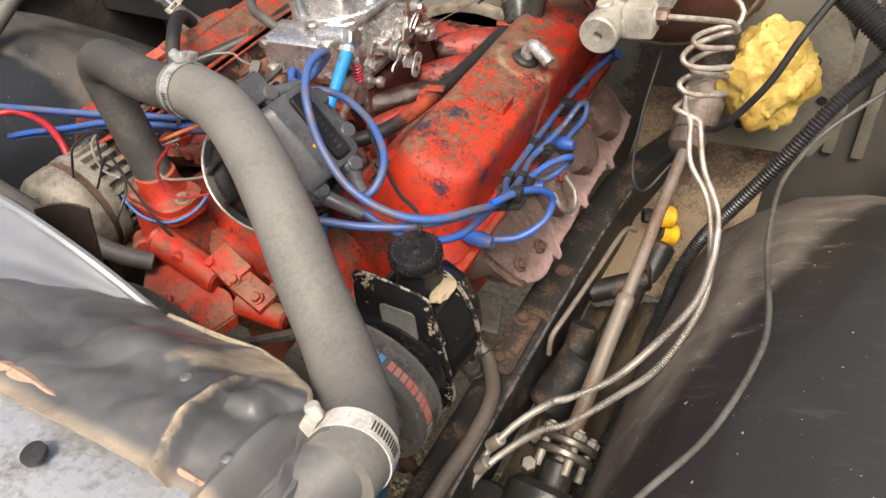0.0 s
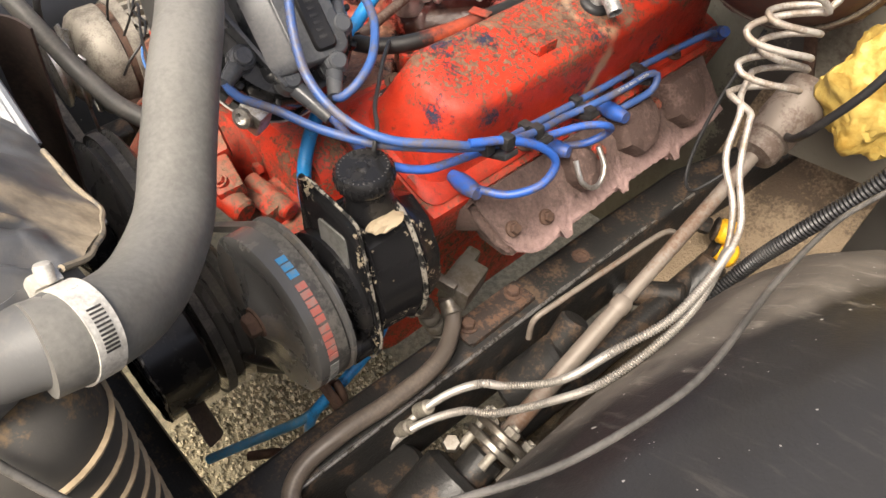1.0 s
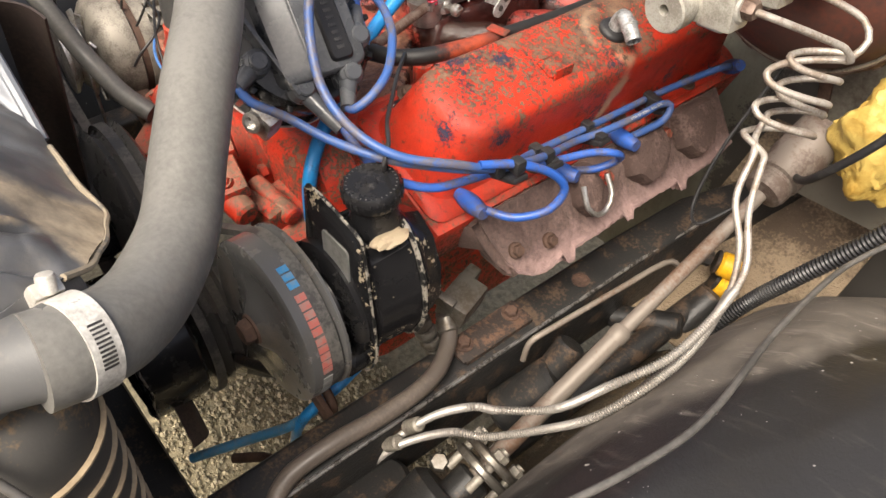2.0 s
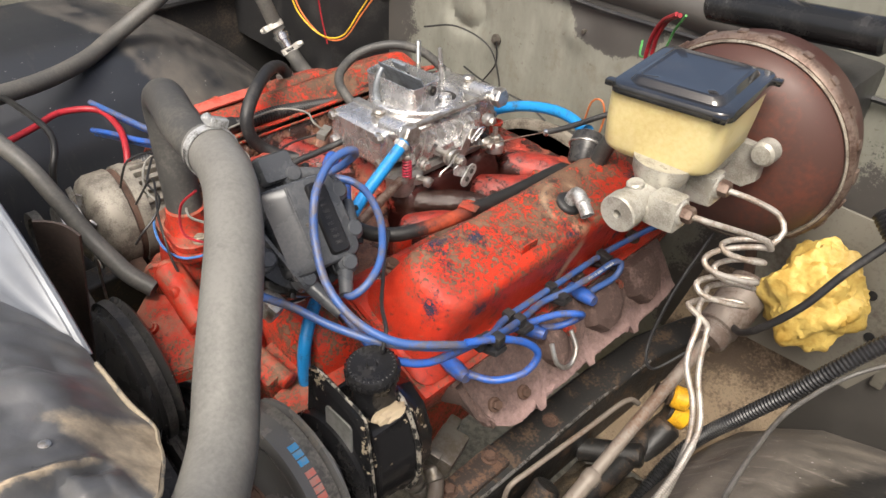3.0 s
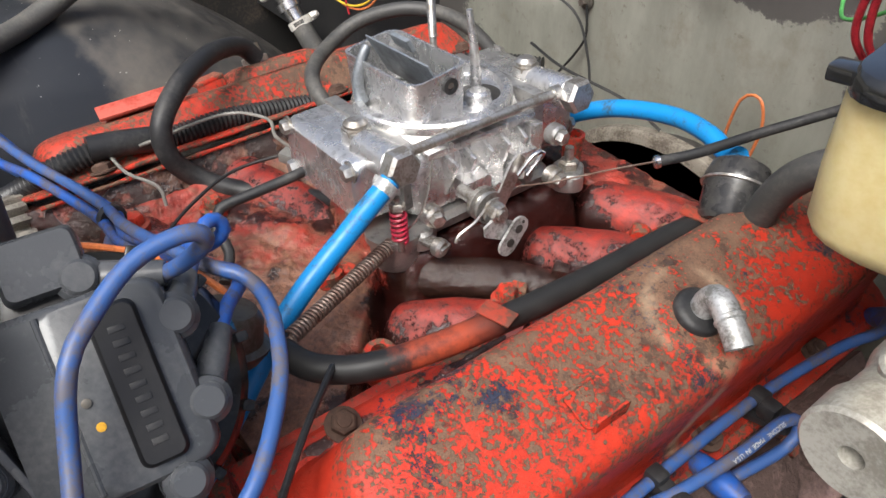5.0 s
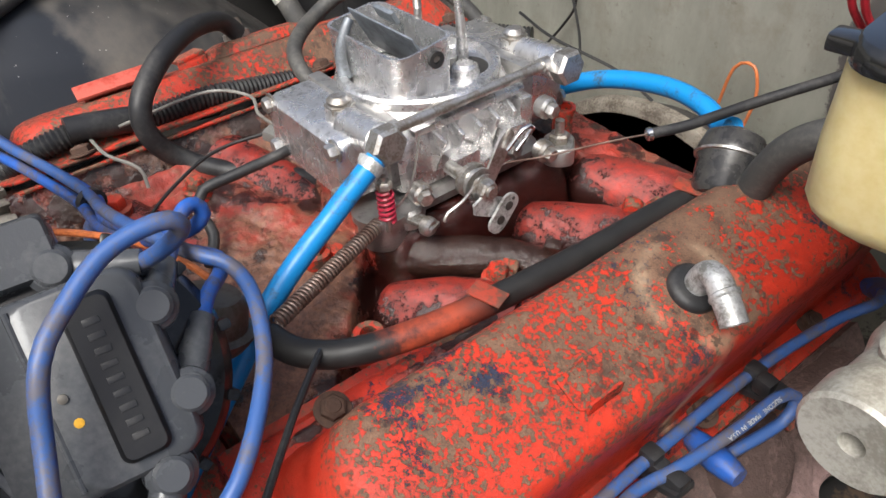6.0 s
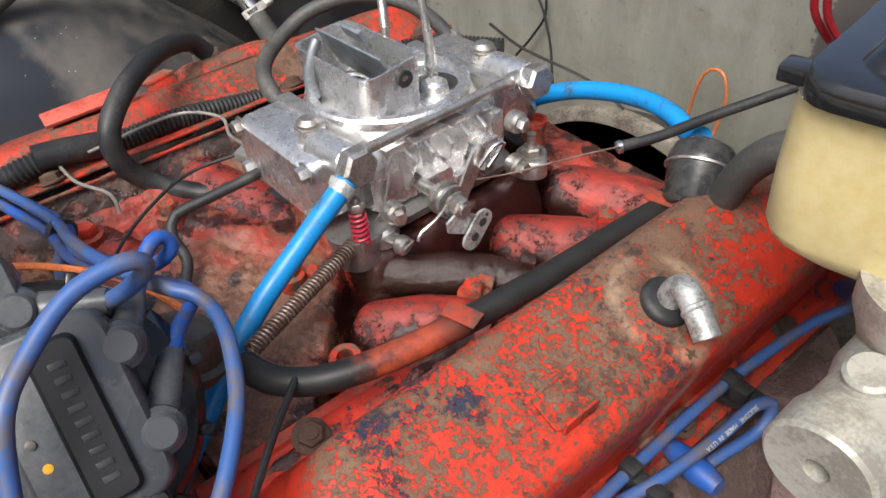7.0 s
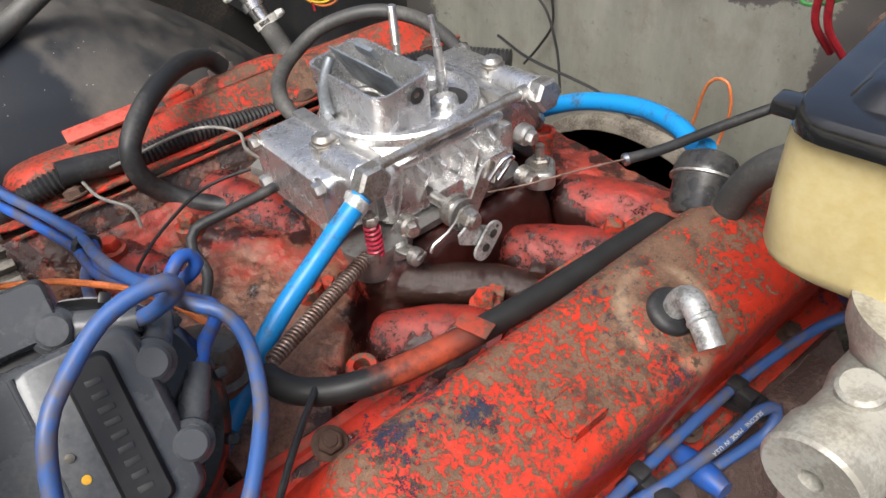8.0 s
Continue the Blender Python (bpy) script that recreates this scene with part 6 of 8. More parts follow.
plug_wire([(0.06, -0.272, 0.985), (0.0, -0.276, 0.958), (-0.05, -0.270, 0.944), (-0.102, -0.258, 0.926), (-0.150, -0.27, 0.926), (-0.205, -0.287, 0.926), (-0.262, -0.3, 0.913), (-0.330, -0.31, 0.897), (-0.390, -0.316, 0.879)], "dirty blue ignition wire in the bundle for the far bank", BLUE_GREY)

bm = B()
lathe(bm, [(0.0098, -0.003), (0.0112, -0.003), (0.0112, 0.003), (0.0098, 0.003)], (-0.098, -0.2555, 0.935), (0.9, 0.23, 0.02), 18)
solo("cable_tie", bm, PLASTIC_DARK, "black cable tie round the blue wire bundle", "cable tie")

UPN = DIST_TILT.to_3x3() @ Vector((0, 0, 1))
for p, q in (((0.113, -0.305, 1.047), (0.128, -0.270, 1.042)), ((0.149, -0.276, 1.033), (0.116, -0.259, 1.025)), ((0.178, -0.279, 1.002), (0.142, -0.256, 1.006)), ((0.197, -0.301, 0.981), (0.220, -0.321, 0.964)),
             ((0.184, -0.343, 0.974), (0.224, -0.331, 0.948)), ((0.162, -0.373, 1.000), (0.172, -0.399, 0.990))):
    boot(p, q, UPN, dist)

for at, ax in (((0.296, -0.234, 0.859), (-1, 0.1, -0.1)), ((0.302, -0.110, 0.844), (-1, -0.2, -0.1)), ((0.306, -0.012, 0.846), (-1, 0.1, -0.1)), ((0.300, 0.204, 0.858), (-0.6, 0.4, -0.5))):
    bm = B()
    a = Vector(ax).normalized()
    p = Vector(at)
    tube(bm, [p - a * 0.022, p, p + a * 0.02], 0.009, 14, 0.003, radius=lambda r, t: 0.0068 + 0.003 * math.sin(r / t * 3.1))
    solo("plug_boot", bm, BLUE_WIRE, "blue rubber spark plug boot in the cylinder head", "plug boot", "plug boots")


def lettering(text, a, b, up, size, material, parent_name):
    """Small printed words along a line from a to b on a wire."""
    cu = bpy.data.curves.new("print", 'FONT')
    cu.body = text
    cu.size = size
    cu.align_x, cu.align_y = 'CENTER', 'CENTER'
    tmp = bpy.data.objects.new("print", cu)
    me = bpy.data.meshes.new_from_object(tmp)
    bpy.data.objects.remove(tmp)
    a, b, up = Vector(a), Vector(b), Vector(up).normalized()
    x = (b - a).normalized()
    z = (up - x * up.dot(x)).normalized()
    m = Matrix((x, z.cross(x), z)).transposed().to_4x4()
    m.translation = (a + b) / 2
    me.transform(m)
    me.materials.append(material)
    return me


for p, q, r in (((0.322, -0.215, 0.909), (0.332, -0.240, 0.927), (0.345, -0.228, 0.934)), ((0.298, -0.150, 0.886), (0.315, -0.152, 0.892), (0.317, -0.146, 0.881)), ((0.290, -0.06, 0.872), (0.296, -0.06, 0.867), (0.310, -0.06, 0.868)), ((0.289, 0.05, 0.866), (0.300, 0.045, 0.868), (0.306, 0.05, 0.862))):
    bm = B()
    c = (Vector(p) + Vector(q) + Vector(r)) / 3
    for k, v in enumerate((p, q, r)):
        box(bm, (0.013, 0.012, 0.014), v, bevel=0.003)
    box(bm, (0.040, 0.018, 0.006), m=Matrix.Translation(c - Vector((0, 0, 0.008))) @ Matrix.Rotation(radians(-20), 4, 'Y'), bevel=0.002)
    solo("wire_separator", bm, PLASTIC_DARK, "black plastic comb holding the blue wires", "wire clip", "wire clips")
bm = B()
tube(bm, [(0.142, -0.196, 0.940), (0.152, -0.205, 0.945), (0.180, -0.235, 0.948), (0.215, -0.268, 0.952), (0.25, -0.300, 0.958), (0.284, -0.324, 0.965), (0.292, -0.335, 0.952), (0.286, -0.330, 0.940)], 0.0022, 8)
solo("cable_tie", bm, PLASTIC_DARK, "long black cable tie round the wire bundle", "cable tie")


bm = B()
printed = lettering("SILICONE   MADE  IN  U.S.A", (0.3165, 0.040, 0.8795), (0.3140, -0.024, 0.8785), (0.45, -0.2, 0.9), 0.0042, LABEL_WHITE, "")
tagged(new("wire_print", printed), "tiny white printed words on a blue wire", "lettering")

# ---- cooling hoses ----
UPPER = [(0.420, -0.628, 1.056), (0.418, -0.610, 1.051), (0.403, -0.585, 1.036), (0.377, -0.558, 1.024), (0.338, -0.524, 1.022), (0.300, -0.496, 1.038), (0.259, -0.464, 1.060), (0.204, -0.424, 1.077), (0.148, -0.392, 1.088), (0.102, -0.377, 1.089), (0.075, -0.374, 1.087)]
hose("upper_radiator_hose", UPPER, 0.0245, RUBBER_GREY, "thick dusty grey rubber radiator hose", "radiator hose", 28)
hose("elbow_hose", [(0.100, -0.376, 1.089), (0.060, -0.373, 1.084), (0.0, -0.362, 1.080), (-0.06, -0.345, 1.076), (-0.088, -0.338, 1.058), (-0.086, -0.338, 1.02), (-0.072, -0.342, 0.965), (-0.061, -0.345, 0.915)], 0.0215, RUBBER_OLD,
     "dusty black elbow hose rising from the thermostat housing", "radiator hose", 26)
clamp((0.4165, -0.608, 1.050), (-0.25, 0.92, -0.28), 0.0250, "bright steel worm clamp on the radiator hose end", 0.0150, 0.55)
clamp((0.088, -0.375, 1.0885), (0.03, -0.004, 0.002), 0.0250, "dusty bright steel worm clamp joining the two radiator hoses", 0.011, 1.2, ZINC)
hose("heater_hose", [(-0.40, -0.62, 0.965), (-0.445, -0.47, 0.950), (-0.50, -0.345, 0.930), (-0.565, -0.248, 0.918), (-0.610, -0.178, 0.925), (-0.613, -0.093, 0.967), (-0.604, -0.027, 1.010), (-0.585, 0.035, 1.030), (-0.560, 0.070, 1.012), (-0.545, 0.092, 0.955), (-0.539, 0.109, 0.907), (-0.532, 0.115, 0.893)],
     0.0140, RUBBER_MID, "long dusty grey heater hose arching over the wheelhouse", "heater hose", 18)
hose("heater_hose_lower", [(-0.512, 0.122, 0.858), (-0.475, 0.118, 0.843), (-0.433, 0.114, 0.835), (-0.38, 0.15, 0.82)], 0.0145, RUBBER_OLD, "dusty black heater hose going down behind the engine", "heater hose", 16)
bm = B()
rod(bm, (-0.545, 0.108, 0.912), (-0.505, 0.124, 0.850), 0.0125, seg=18)
rod(bm, (-0.530, 0.114, 0.889), (-0.524, 0.116, 0.880), 0.017, seg=18)
solo("hose_connector", bm, CHROME, "bright metal connector between two heater hoses", "hose connector")
clamp((-0.540, 0.109, 0.905), (0.03, 0.012, -0.05), 0.0160, "small bright clamp on the heater hose", 0.011, 3.6)
clamp((-0.512, 0.121, 0.862), (0.03, 0.012, -0.05), 0.0155, "small bright clamp on the heater hose", 0.011, 0.4)
hose("bypass_hose", [(-0.34, -0.52, 1.035), (-0.285, -0.503, 1.018), (-0.235, -0.485, 1.000), (-0.187, -0.470, 0.980), (-0.155, -0.460, 0.952), (-0.117, -0.446, 0.908), (-0.085, -0.437, 0.887), (-0.055, -0.430, 0.875), (-0.028, -0.415, 0.862)], 0.0108, RUBBER_MID, "shiny grey-black hose crossing in front of the alternator", "heater hose", 16)

# ---- fuel hoses ----
hose("fuel_hose", [(0.058, -0.096, 0.986), (0.060, -0.116, 0.974), (0.063, -0.139, 0.960), (0.068, -0.175, 0.938), (0.080, -0.207, 0.922), (0.094, -0.235, 0.905), (0.112, -0.270, 0.885), (0.132, -0.305, 0.865), (0.148, -0.328, 0.838), (0.150, -0.332, 0.79), (0.156, -0.332, 0.74), (0.17, -0.33, 0.66)], 0.0078, BLUE_HOSE,
     "bright blue fuel hose from the carburetor down the engine front", "fuel hose", 16)
hose("lower_fuel_hose", [(0.262, -0.31, 0.72), (0.255, -0.335, 0.66), (0.252, -0.375, 0.630), (0.252, -0.408, 0.618), (0.246, -0.432, 0.590), (0.225, -0.432, 0.515)], 0.0065, BLUE_HOSE, "blue hose hanging below the pump pulley", "fuel hose", 14)
hose("crossing_fuel_hose", [(0.252, -0.405, 0.612), (0.240, -0.438, 0.590), (0.205, -0.470, 0.552), (0.178, -0.505, 0.528), (0.15, -0.535, 0.50)], 0.0060, BLUE_DUSTY, "pale dusty blue hose crossing over the gravel", "fuel hose", 14)
fc = thing("hose_clamp", (0.0585, -0.101, 0.982), "small crimped steel clamp on the blue fuel hose", "hose clamp", "hose clamps")
bm = B()
lathe(bm, [(0.0078, -0.004), (0.0088, -0.004), (0.0088, 0.004), (0.0078, 0.004)], (0.0585, -0.101, 0.982), (0.003, -0.02, -0.012), 24)
part("band", bm, ZINC, fc)
bm = B()
box(bm, (0.005, 0.008, 0.007), m=pose(0.0500, -0.1005, 0.984, -30, 0, 0), bevel=0.001)
part("ear", bm, ZINC, fc)

# ---- vacuum and breather hoses ----
hose("valve_cover_hose", [(0.106, -0.213, 0.930), (0.118, -0.212, 0.933), (0.135, -0.205, 0.935), (0.153, -0.185, 0.937), (0.167, -0.147, 0.939), (0.177, -0.09, 0.941), (0.183, -0.015, 0.941), (0.186, 0.06, 0.941), (0.190, 0.125, 0.938)], 0.0090, OVERSPRAY, "black rubber hose with orange overspray beside the valve cover", "hose", 18, hollow=0.3)
for x, y, z in ((0.178, -0.098, 0.9508), (0.187, 0.085, 0.9500)):
    bm = B()
    box(bm, (0.023, 0.014, 0.0016), m=pose(x, y, z, 0, 4, 20), bevel=0.0006)
    solo("hose_strap", bm, RED_GRIMY, "small red painted strap over the black hose", "strap", "hose straps")
hose("breather_hose", [(-0.270, -0.048, 0.945), (-0.268, -0.062, 0.962), (-0.250, -0.088, 0.974), (-0.222, -0.120, 0.981), (-0.194, -0.156, 0.975), (-0.176, -0.182, 0.955), (-0.170, -0.184, 0.928), (-0.168, -0.168, 0.902), (-0.150, -0.143, 0.887), (-0.118, -0.112, 0.883), (-0.080, -0.085, 0.887), (-0.040, -0.070, 0.895)], 0.0095, RUBBER,
     "black rubber hose looping from the far valve cover to the carburetor", "vacuum hose", 16)
hose("brake_vacuum_hose", [(-0.080, -0.066, 0.972), (-0.100, -0.068, 0.985), (-0.135, -0.050, 0.985), (-0.168, -0.015, 0.985), (-0.168, 0.02, 1.000), (-0.140, 0.055, 1.012), (-0.110, 0.085, 1.006), (-0.085, 0.105, 0.985), (-0.060, 0.115, 0.955)], 0.0068, RUBBER_OLD,
     "dark vacuum hose looping behind the carburetor", "vacuum hose", 14)
hose("vacuum_line", [(-0.052, -0.106, 0.944), (-0.061, -0.120, 0.936), (-0.066, -0.152, 0.931), (-0.070, -0.180, 0.926), (-0.060, -0.190, 0.916), (-0.040, -0.190, 0.905), (-0.02, -0.205, 0.895)], 0.0045, RUBBER, "thin black vacuum line on the intake", "vacuum hose")

bm = B()
f = Vector((0.194, 0.116, 0.964))
can = thing("fuel_filter", (0.19, 0.12, 0.94), "black metal canister valve with a bright rim", "filter")
ax = Vector((0.34, -0.66, -0.58)).normalized()
lathe(bm, [(0.014, -0.020), (0.021, -0.016), (0.024, -0.006), (0.0245, 0.0), (0.0225, 0.004), (0.021, 0.026), (0.018, 0.030), (0.010, 0.031)], f, ax, 34)
part("body", bm, VALVE_BLACK, can)
bm = B()
lathe(bm, [(0.0243, -0.0012), (0.0254, -0.0006), (0.0254, 0.0010), (0.0243, 0.0016)], f, ax, 36)
part("rim", bm, STEEL, can, "bright crimped rim")
bm = B()
lathe(bm, [(0.0120, -0.001), (0.0135, 0.0), (0.0135, 0.002), (0.011, 0.003)], f + ax * 0.0305, ax, 26)
part("outlet_ring", bm, STEEL, can)
hose("rear_fuel_hose", [(-0.010, 0.100, 0.925), (-0.003, 0.130, 0.930), (0.030, 0.150, 0.947), (0.066, 0.160, 0.958), (0.105, 0.162, 0.966), (0.140, 0.155, 0.969), (0.163, 0.147, 0.966), (0.178, 0.138, 0.974)], 0.0080, BLUE_HOSE, "bright blue fuel hose behind the carburetor", "fuel hose", 16)
hose("booster_hose", [(0.217, 0.104, 0.940), (0.223, 0.103, 0.960), (0.231, 0.100, 0.984), (0.243, 0.098, 1.006), (0.262, 0.101, 1.024), (0.296, 0.115, 1.036), (0.335, 0.14, 1.042)], 0.0115, RUBBER_OLD, "dusty grey-black vacuum hose to the brake booster", "vacuum hose", 16)
hose("firewall_hose", [(0.215, 0.205, 0.935), (0.26, 0.22, 0.94), (0.32, 0.23, 0.945)], 0.013, RUBBER, "black corrugated hose behind the valve cover", "hose", 14)

m = cover_frame(1)
pcv = thing("breather_elbow", tuple(m @ Vector((0.004, 0.012, 0))), "grey plated elbow fitting in the valve cover", "elbow fitting")
bm = B()
lathe(bm, [(0.0168, 0), (0.0168, 0.0035), (0.015, 0.006), (0.012, 0.007)], m @ Vector((0.004, 0.012, 0.002)), m.to_3x3() @ Vector((0, 0, 1)), 26)
part("grommet", bm, RUBBER, pcv)
bm = B()
p0 = m @ Vector((0.004, 0.012, 0.008))
tube(bm, [p0, p0 + Vector((0.003, 0, 0.010)), p0 + Vector((0.011, -0.003, 0.017)), p0 + Vector((0.027, -0.010, 0.010)), p0 + Vector((0.036, -0.014, 0.004))], 0.0083, 20, 0.003, hollow=0.22)
part("elbow", bm, ZINC, pcv)
bm = B()
a = p0 + Vector((0.0225, -0.0078, 0.0130))
lathe(bm, [(0.0085, -0.002), (0.0096, -0.001), (0.0096, 0.001), (0.0085, 0.002)], a, (0.9, -0.4, -0.35), 22)
part("bead", bm, ZINC, pcv)
m = cover_frame(-1)
bm = B()
lathe(bm, [(0.014, 0), (0.014, 0.006), (0.010, 0.008), (0.008, 0.02)], m @ Vector((0.0, 0.0, 0.012)), m.to_3x3() @ Vector((0, 0, 1)), 20)
solo("breather_fitting", bm, STEEL, "small plated fitting on the far valve cover", "fitting")

# ---- cables and looms on the engine ----
hose("throttle_cable", [(0.152, 0.074, 0.982), (0.166, 0.100, 0.986), (0.185, 0.145, 0.995), (0.215, 0.20, 1.010), (0.24, 0.27, 1.02), (0.25, 0.31, 1.02)], 0.0040, RUBBER, "black sheathed throttle cable", "cable", 12)
hose("throttle_cable_core", [(0.092, -0.008, 0.962), (0.110, 0.015, 0.967), (0.132, 0.045, 0.976), (0.155, 0.079, 0.983)], 0.0007, BOOSTER_RIM, "thin steel throttle cable core", "cable", 8)
bm = B()
lathe(bm, [(0.0038, 0), (0.0048, 0.001), (0.0048, 0.004), (0.0038, 0.005)], (0.151, 0.072, 0.9816), (0.014, 0.026, 0.004), 14)
solo("cable_ferrule", bm, CHROME, "small bright ferrule on the throttle cable end", "ferrule")
solo("wiring_loom", corrugated(B(), [(-0.248, -0.322, 0.892), (-0.228, -0.298, 0.910), (-0.216, -0.265, 0.926), (-0.212, -0.215, 0.932), (-0.212, -0.165, 0.922), (-0.212, -0.115, 0.922), (-0.212, -0.055, 0.913), (-0.212, 0.0, 0.906), (-0.21, 0.07, 0.908), (-0.17, 0.15, 0.92), (-0.10, 0.20, 0.925)], 0.0100), PLASTIC_DARK, "black corrugated loom along the far valve cover", "wiring loom")
bm = B()
tube(bm, [(-0.213, -0.240, 0.935), (-0.212, -0.215, 0.932), (-0.212, -0.185, 0.926)], 0.0120, 14)
solo("loom_tape", bm, PLASTIC_DARK, "black tape wrapped round the loom", "tape")
hose("wire", [(-0.205, -0.225, 0.925), (-0.170, -0.222, 0.925), (-0.150, -0.205, 0.915), (-0.14, -0.205, 0.900)], 0.0016, W_GREY, "thin grey wire ending loose", "wire", 8)
hose("wire", [(-0.200, -0.20, 0.930), (-0.198, -0.12, 0.935), (-0.165, -0.090, 0.935), (-0.140, -0.095, 0.930), (-0.128, -0.085, 0.918)], 0.0016, W_GREY, "thin grey wire with a connector", "wire", 8)
hose("wire", [(-0.128, -0.085, 0.915), (-0.140, -0.14, 0.910), (-0.120, -0.19, 0.905), (-0.095, -0.225, 0.90), (-0.06, -0.24, 0.91)], 0.0016, W_BLACK, "thin black wire over the intake", "wire", 8)
hose("wire", [(-0.11, -0.345, 0.940), (-0.072, -0.325, 0.956), (-0.032, -0.292, 0.968), (0.0, -0.270, 0.974), (0.028, -0.252, 0.976), (0.052, -0.236, 0.968), (0.076, -0.222, 0.950), (0.100, -0.214, 0.930)], 0.0024, W_ORANGE, "orange wire crossing behind the distributor", "wire", 8)
hose("wire", [(-0.15, -0.37, 0.90), (-0.13, -0.35, 0.94), (-0.06, -0.38, 0.93), (-0.02, -0.39, 0.895), (0.0, -0.385, 0.86)], 0.0016, W_BLACK, "thin black wire by the thermostat housing", "wire", 8)
hose("wire", [(-0.112, -0.366, 0.898), (-0.085, -0.378, 0.896), (-0.05, -0.385, 0.895), (-0.015, -0.380, 0.899), (0.008, -0.362, 0.909), (0.020, -0.345, 0.925)], 0.0016, W_BLUE, "pale blue wire below the elbow hose", "wire", 8)
hose("wire", [(-0.050, -0.305, 0.955), (-0.062, -0.320, 0.952), (-0.055, -0.342, 0.945), (-0.036, -0.354, 0.937), (-0.007, -0.343, 0.936), (0.02, -0.33, 0.94)], 0.0016, W_GREY, "thin grey wire loop beside the hose", "wire", 8)
hose("wire", [(-0.190, -0.372, 0.900), (-0.181, -0.366, 0.930), (-0.180, -0.356, 0.946), (-0.176, -0.331, 0.950), (-0.172, -0.318, 0.940)], 0.0016, W_BLACK, "thin black wire arching by the alternator", "wire", 8)
hose("wire", [(-0.175, -0.325, 0.945), (-0.172, -0.338, 0.940), (-0.158, -0.350, 0.930), (-0.140, -0.357, 0.920), (-0.118, -0.354, 0.914)], 0.0016, W_GREY, "thin grey wire hanging by the alternator", "wire", 8)
hose("wire", [(-0.180, -0.322, 0.945), (-0.143, -0.352, 0.930), (-0.111, -0.354, 0.925), (-0.092, -0.370, 0.915), (-0.088, -0.392, 0.900), (-0.092, -0.402, 0.885)], 0.0016, W_BLACK, "thin black wire running to the thermostat housing", "wire", 8)
hose("wire", [(0.012, -0.362, 1.00), (-0.012, -0.372, 0.97), (0.0, -0.378, 0.94), (0.04, -0.36, 0.94)], 0.0016, W_RED, "thin red wire loop beside the hose", "wire", 8)
bm = B()
box(bm, (0.014, 0.030, 0.010), m=pose(-0.128, -0.085, 0.915, 0, 10, 30), bevel=0.002)
solo("connector", bm, RUBBER_GREY, "small grey wire connector", "connector")

# ---- passenger side wires ----
hose("battery_wire", [(-0.33, -0.50, 0.93), (-0.345, -0.45, 0.931), (-0.362, -0.405, 0.932), (-0.383, -0.360, 0.932), (-0.363, -0.316, 0.930), (-0.309, -0.312, 0.925), (-0.262, -0.325, 0.912), (-0.240, -0.340, 0.885), (-0.236, -0.345, 0.850)], 0.0048, W_RED, "thick red battery wire beside the alternator", "wire", 12)
hose("battery_wire_black", [(-0.45, -0.412, 0.945), (-0.422, -0.411, 0.950), (-0.346, -0.407, 0.955), (-0.303, -0.404, 0.950), (-0.272, -0.412, 0.940), (-0.259, -0.425, 0.920), (-0.258, -0.43, 0.89)], 0.0045, W_BLACK, "black wire above the alternator", "wire", 12)

# ---- firewall wires ----
hose("wire", [(-0.545, 0.145, 1.04), (-0.540, 0.146, 0.985), (-0.520, 0.15, 0.93), (-0.47, 0.165, 0.895), (-0.42, 0.18, 0.905), (-0.385, 0.195, 0.96), (-0.350, 0.201, 1.007), (-0.325, 0.203, 1.012)], 0.0016, W_YELLOW, "yellow wire drooping across the firewall", "wire", 8)
hose("wire", [(-0.548, 0.147, 1.04), (-0.536, 0.148, 0.985), (-0.512, 0.153, 0.93), (-0.465, 0.168, 0.892), (-0.418, 0.182, 0.90), (-0.382, 0.197, 0.955), (-0.345, 0.203, 1.004)], 0.0016, W_ORANGE, "orange wire beside the yellow one", "wire", 8)
hose("wire", [(-0.53, 0.150, 1.02), (-0.50, 0.155, 1.02), (-0.475, 0.162, 0.99), (-0.465, 0.166, 0.93), (-0.455, 0.17, 0.88)], 0.0016, W_RED, "thin red wire hanging down the heater box", "wire", 8)
hose("wire", [(-0.70, 0.08, 1.035), (-0.62, 0.115, 1.030), (-0.545, 0.145, 1.03)], 0.0026, W_BLUE, "light blue wires over the heater hose", "wire", 8)
hose("wire", [(-0.14, 0.302, 0.955), (-0.135, 0.300, 0.92), (-0.15, 0.297, 0.89), (-0.17, 0.29, 0.86)], 0.0016, W_BLACK, "black ground wire bolted to the firewall", "wire", 8)
hose("wire", [(-0.26, 0.24, 0.96), (-0.20, 0.26, 0.975), (-0.14, 0.28, 0.955), (-0.11, 0.28, 0.91), (-0.09, 0.27, 0.86)], 0.0016, W_BLACK, "thin black wire against the firewall", "wire", 8)
hose("wire", [(-0.12, 0.20, 0.945), (-0.07, 0.20, 0.935), (0.0, 0.22, 0.92), (0.04, 0.23, 0.90)], 0.0016, W_BLACK, "thin black wire behind the carburetor", "wire", 8)
hose("wire", [(0.075, 0.285, 0.88), (0.085, 0.283, 0.935), (0.105, 0.281, 0.945), (0.115, 0.28, 0.92), (0.11, 0.28, 0.88)], 0.0016, W_ORANGE, "orange wire loop on the firewall", "wire", 8)
hose("wire", [(0.245, 0.175, 1.150), (0.215, 0.20, 1.125), (0.195, 0.22, 1.09), (0.19, 0.23, 1.05), (0.20, 0.25, 1.02)], 0.003, W_RED, "red wires bent down beside the booster", "wire", 8)
hose("wire", [(0.25, 0.175, 1.150), (0.222, 0.20, 1.128), (0.202, 0.22, 1.09), (0.20, 0.23, 1.05), (0.21, 0.25, 1.02)], 0.003, W_RED, "red wires bent down beside the booster", "wire", 8)
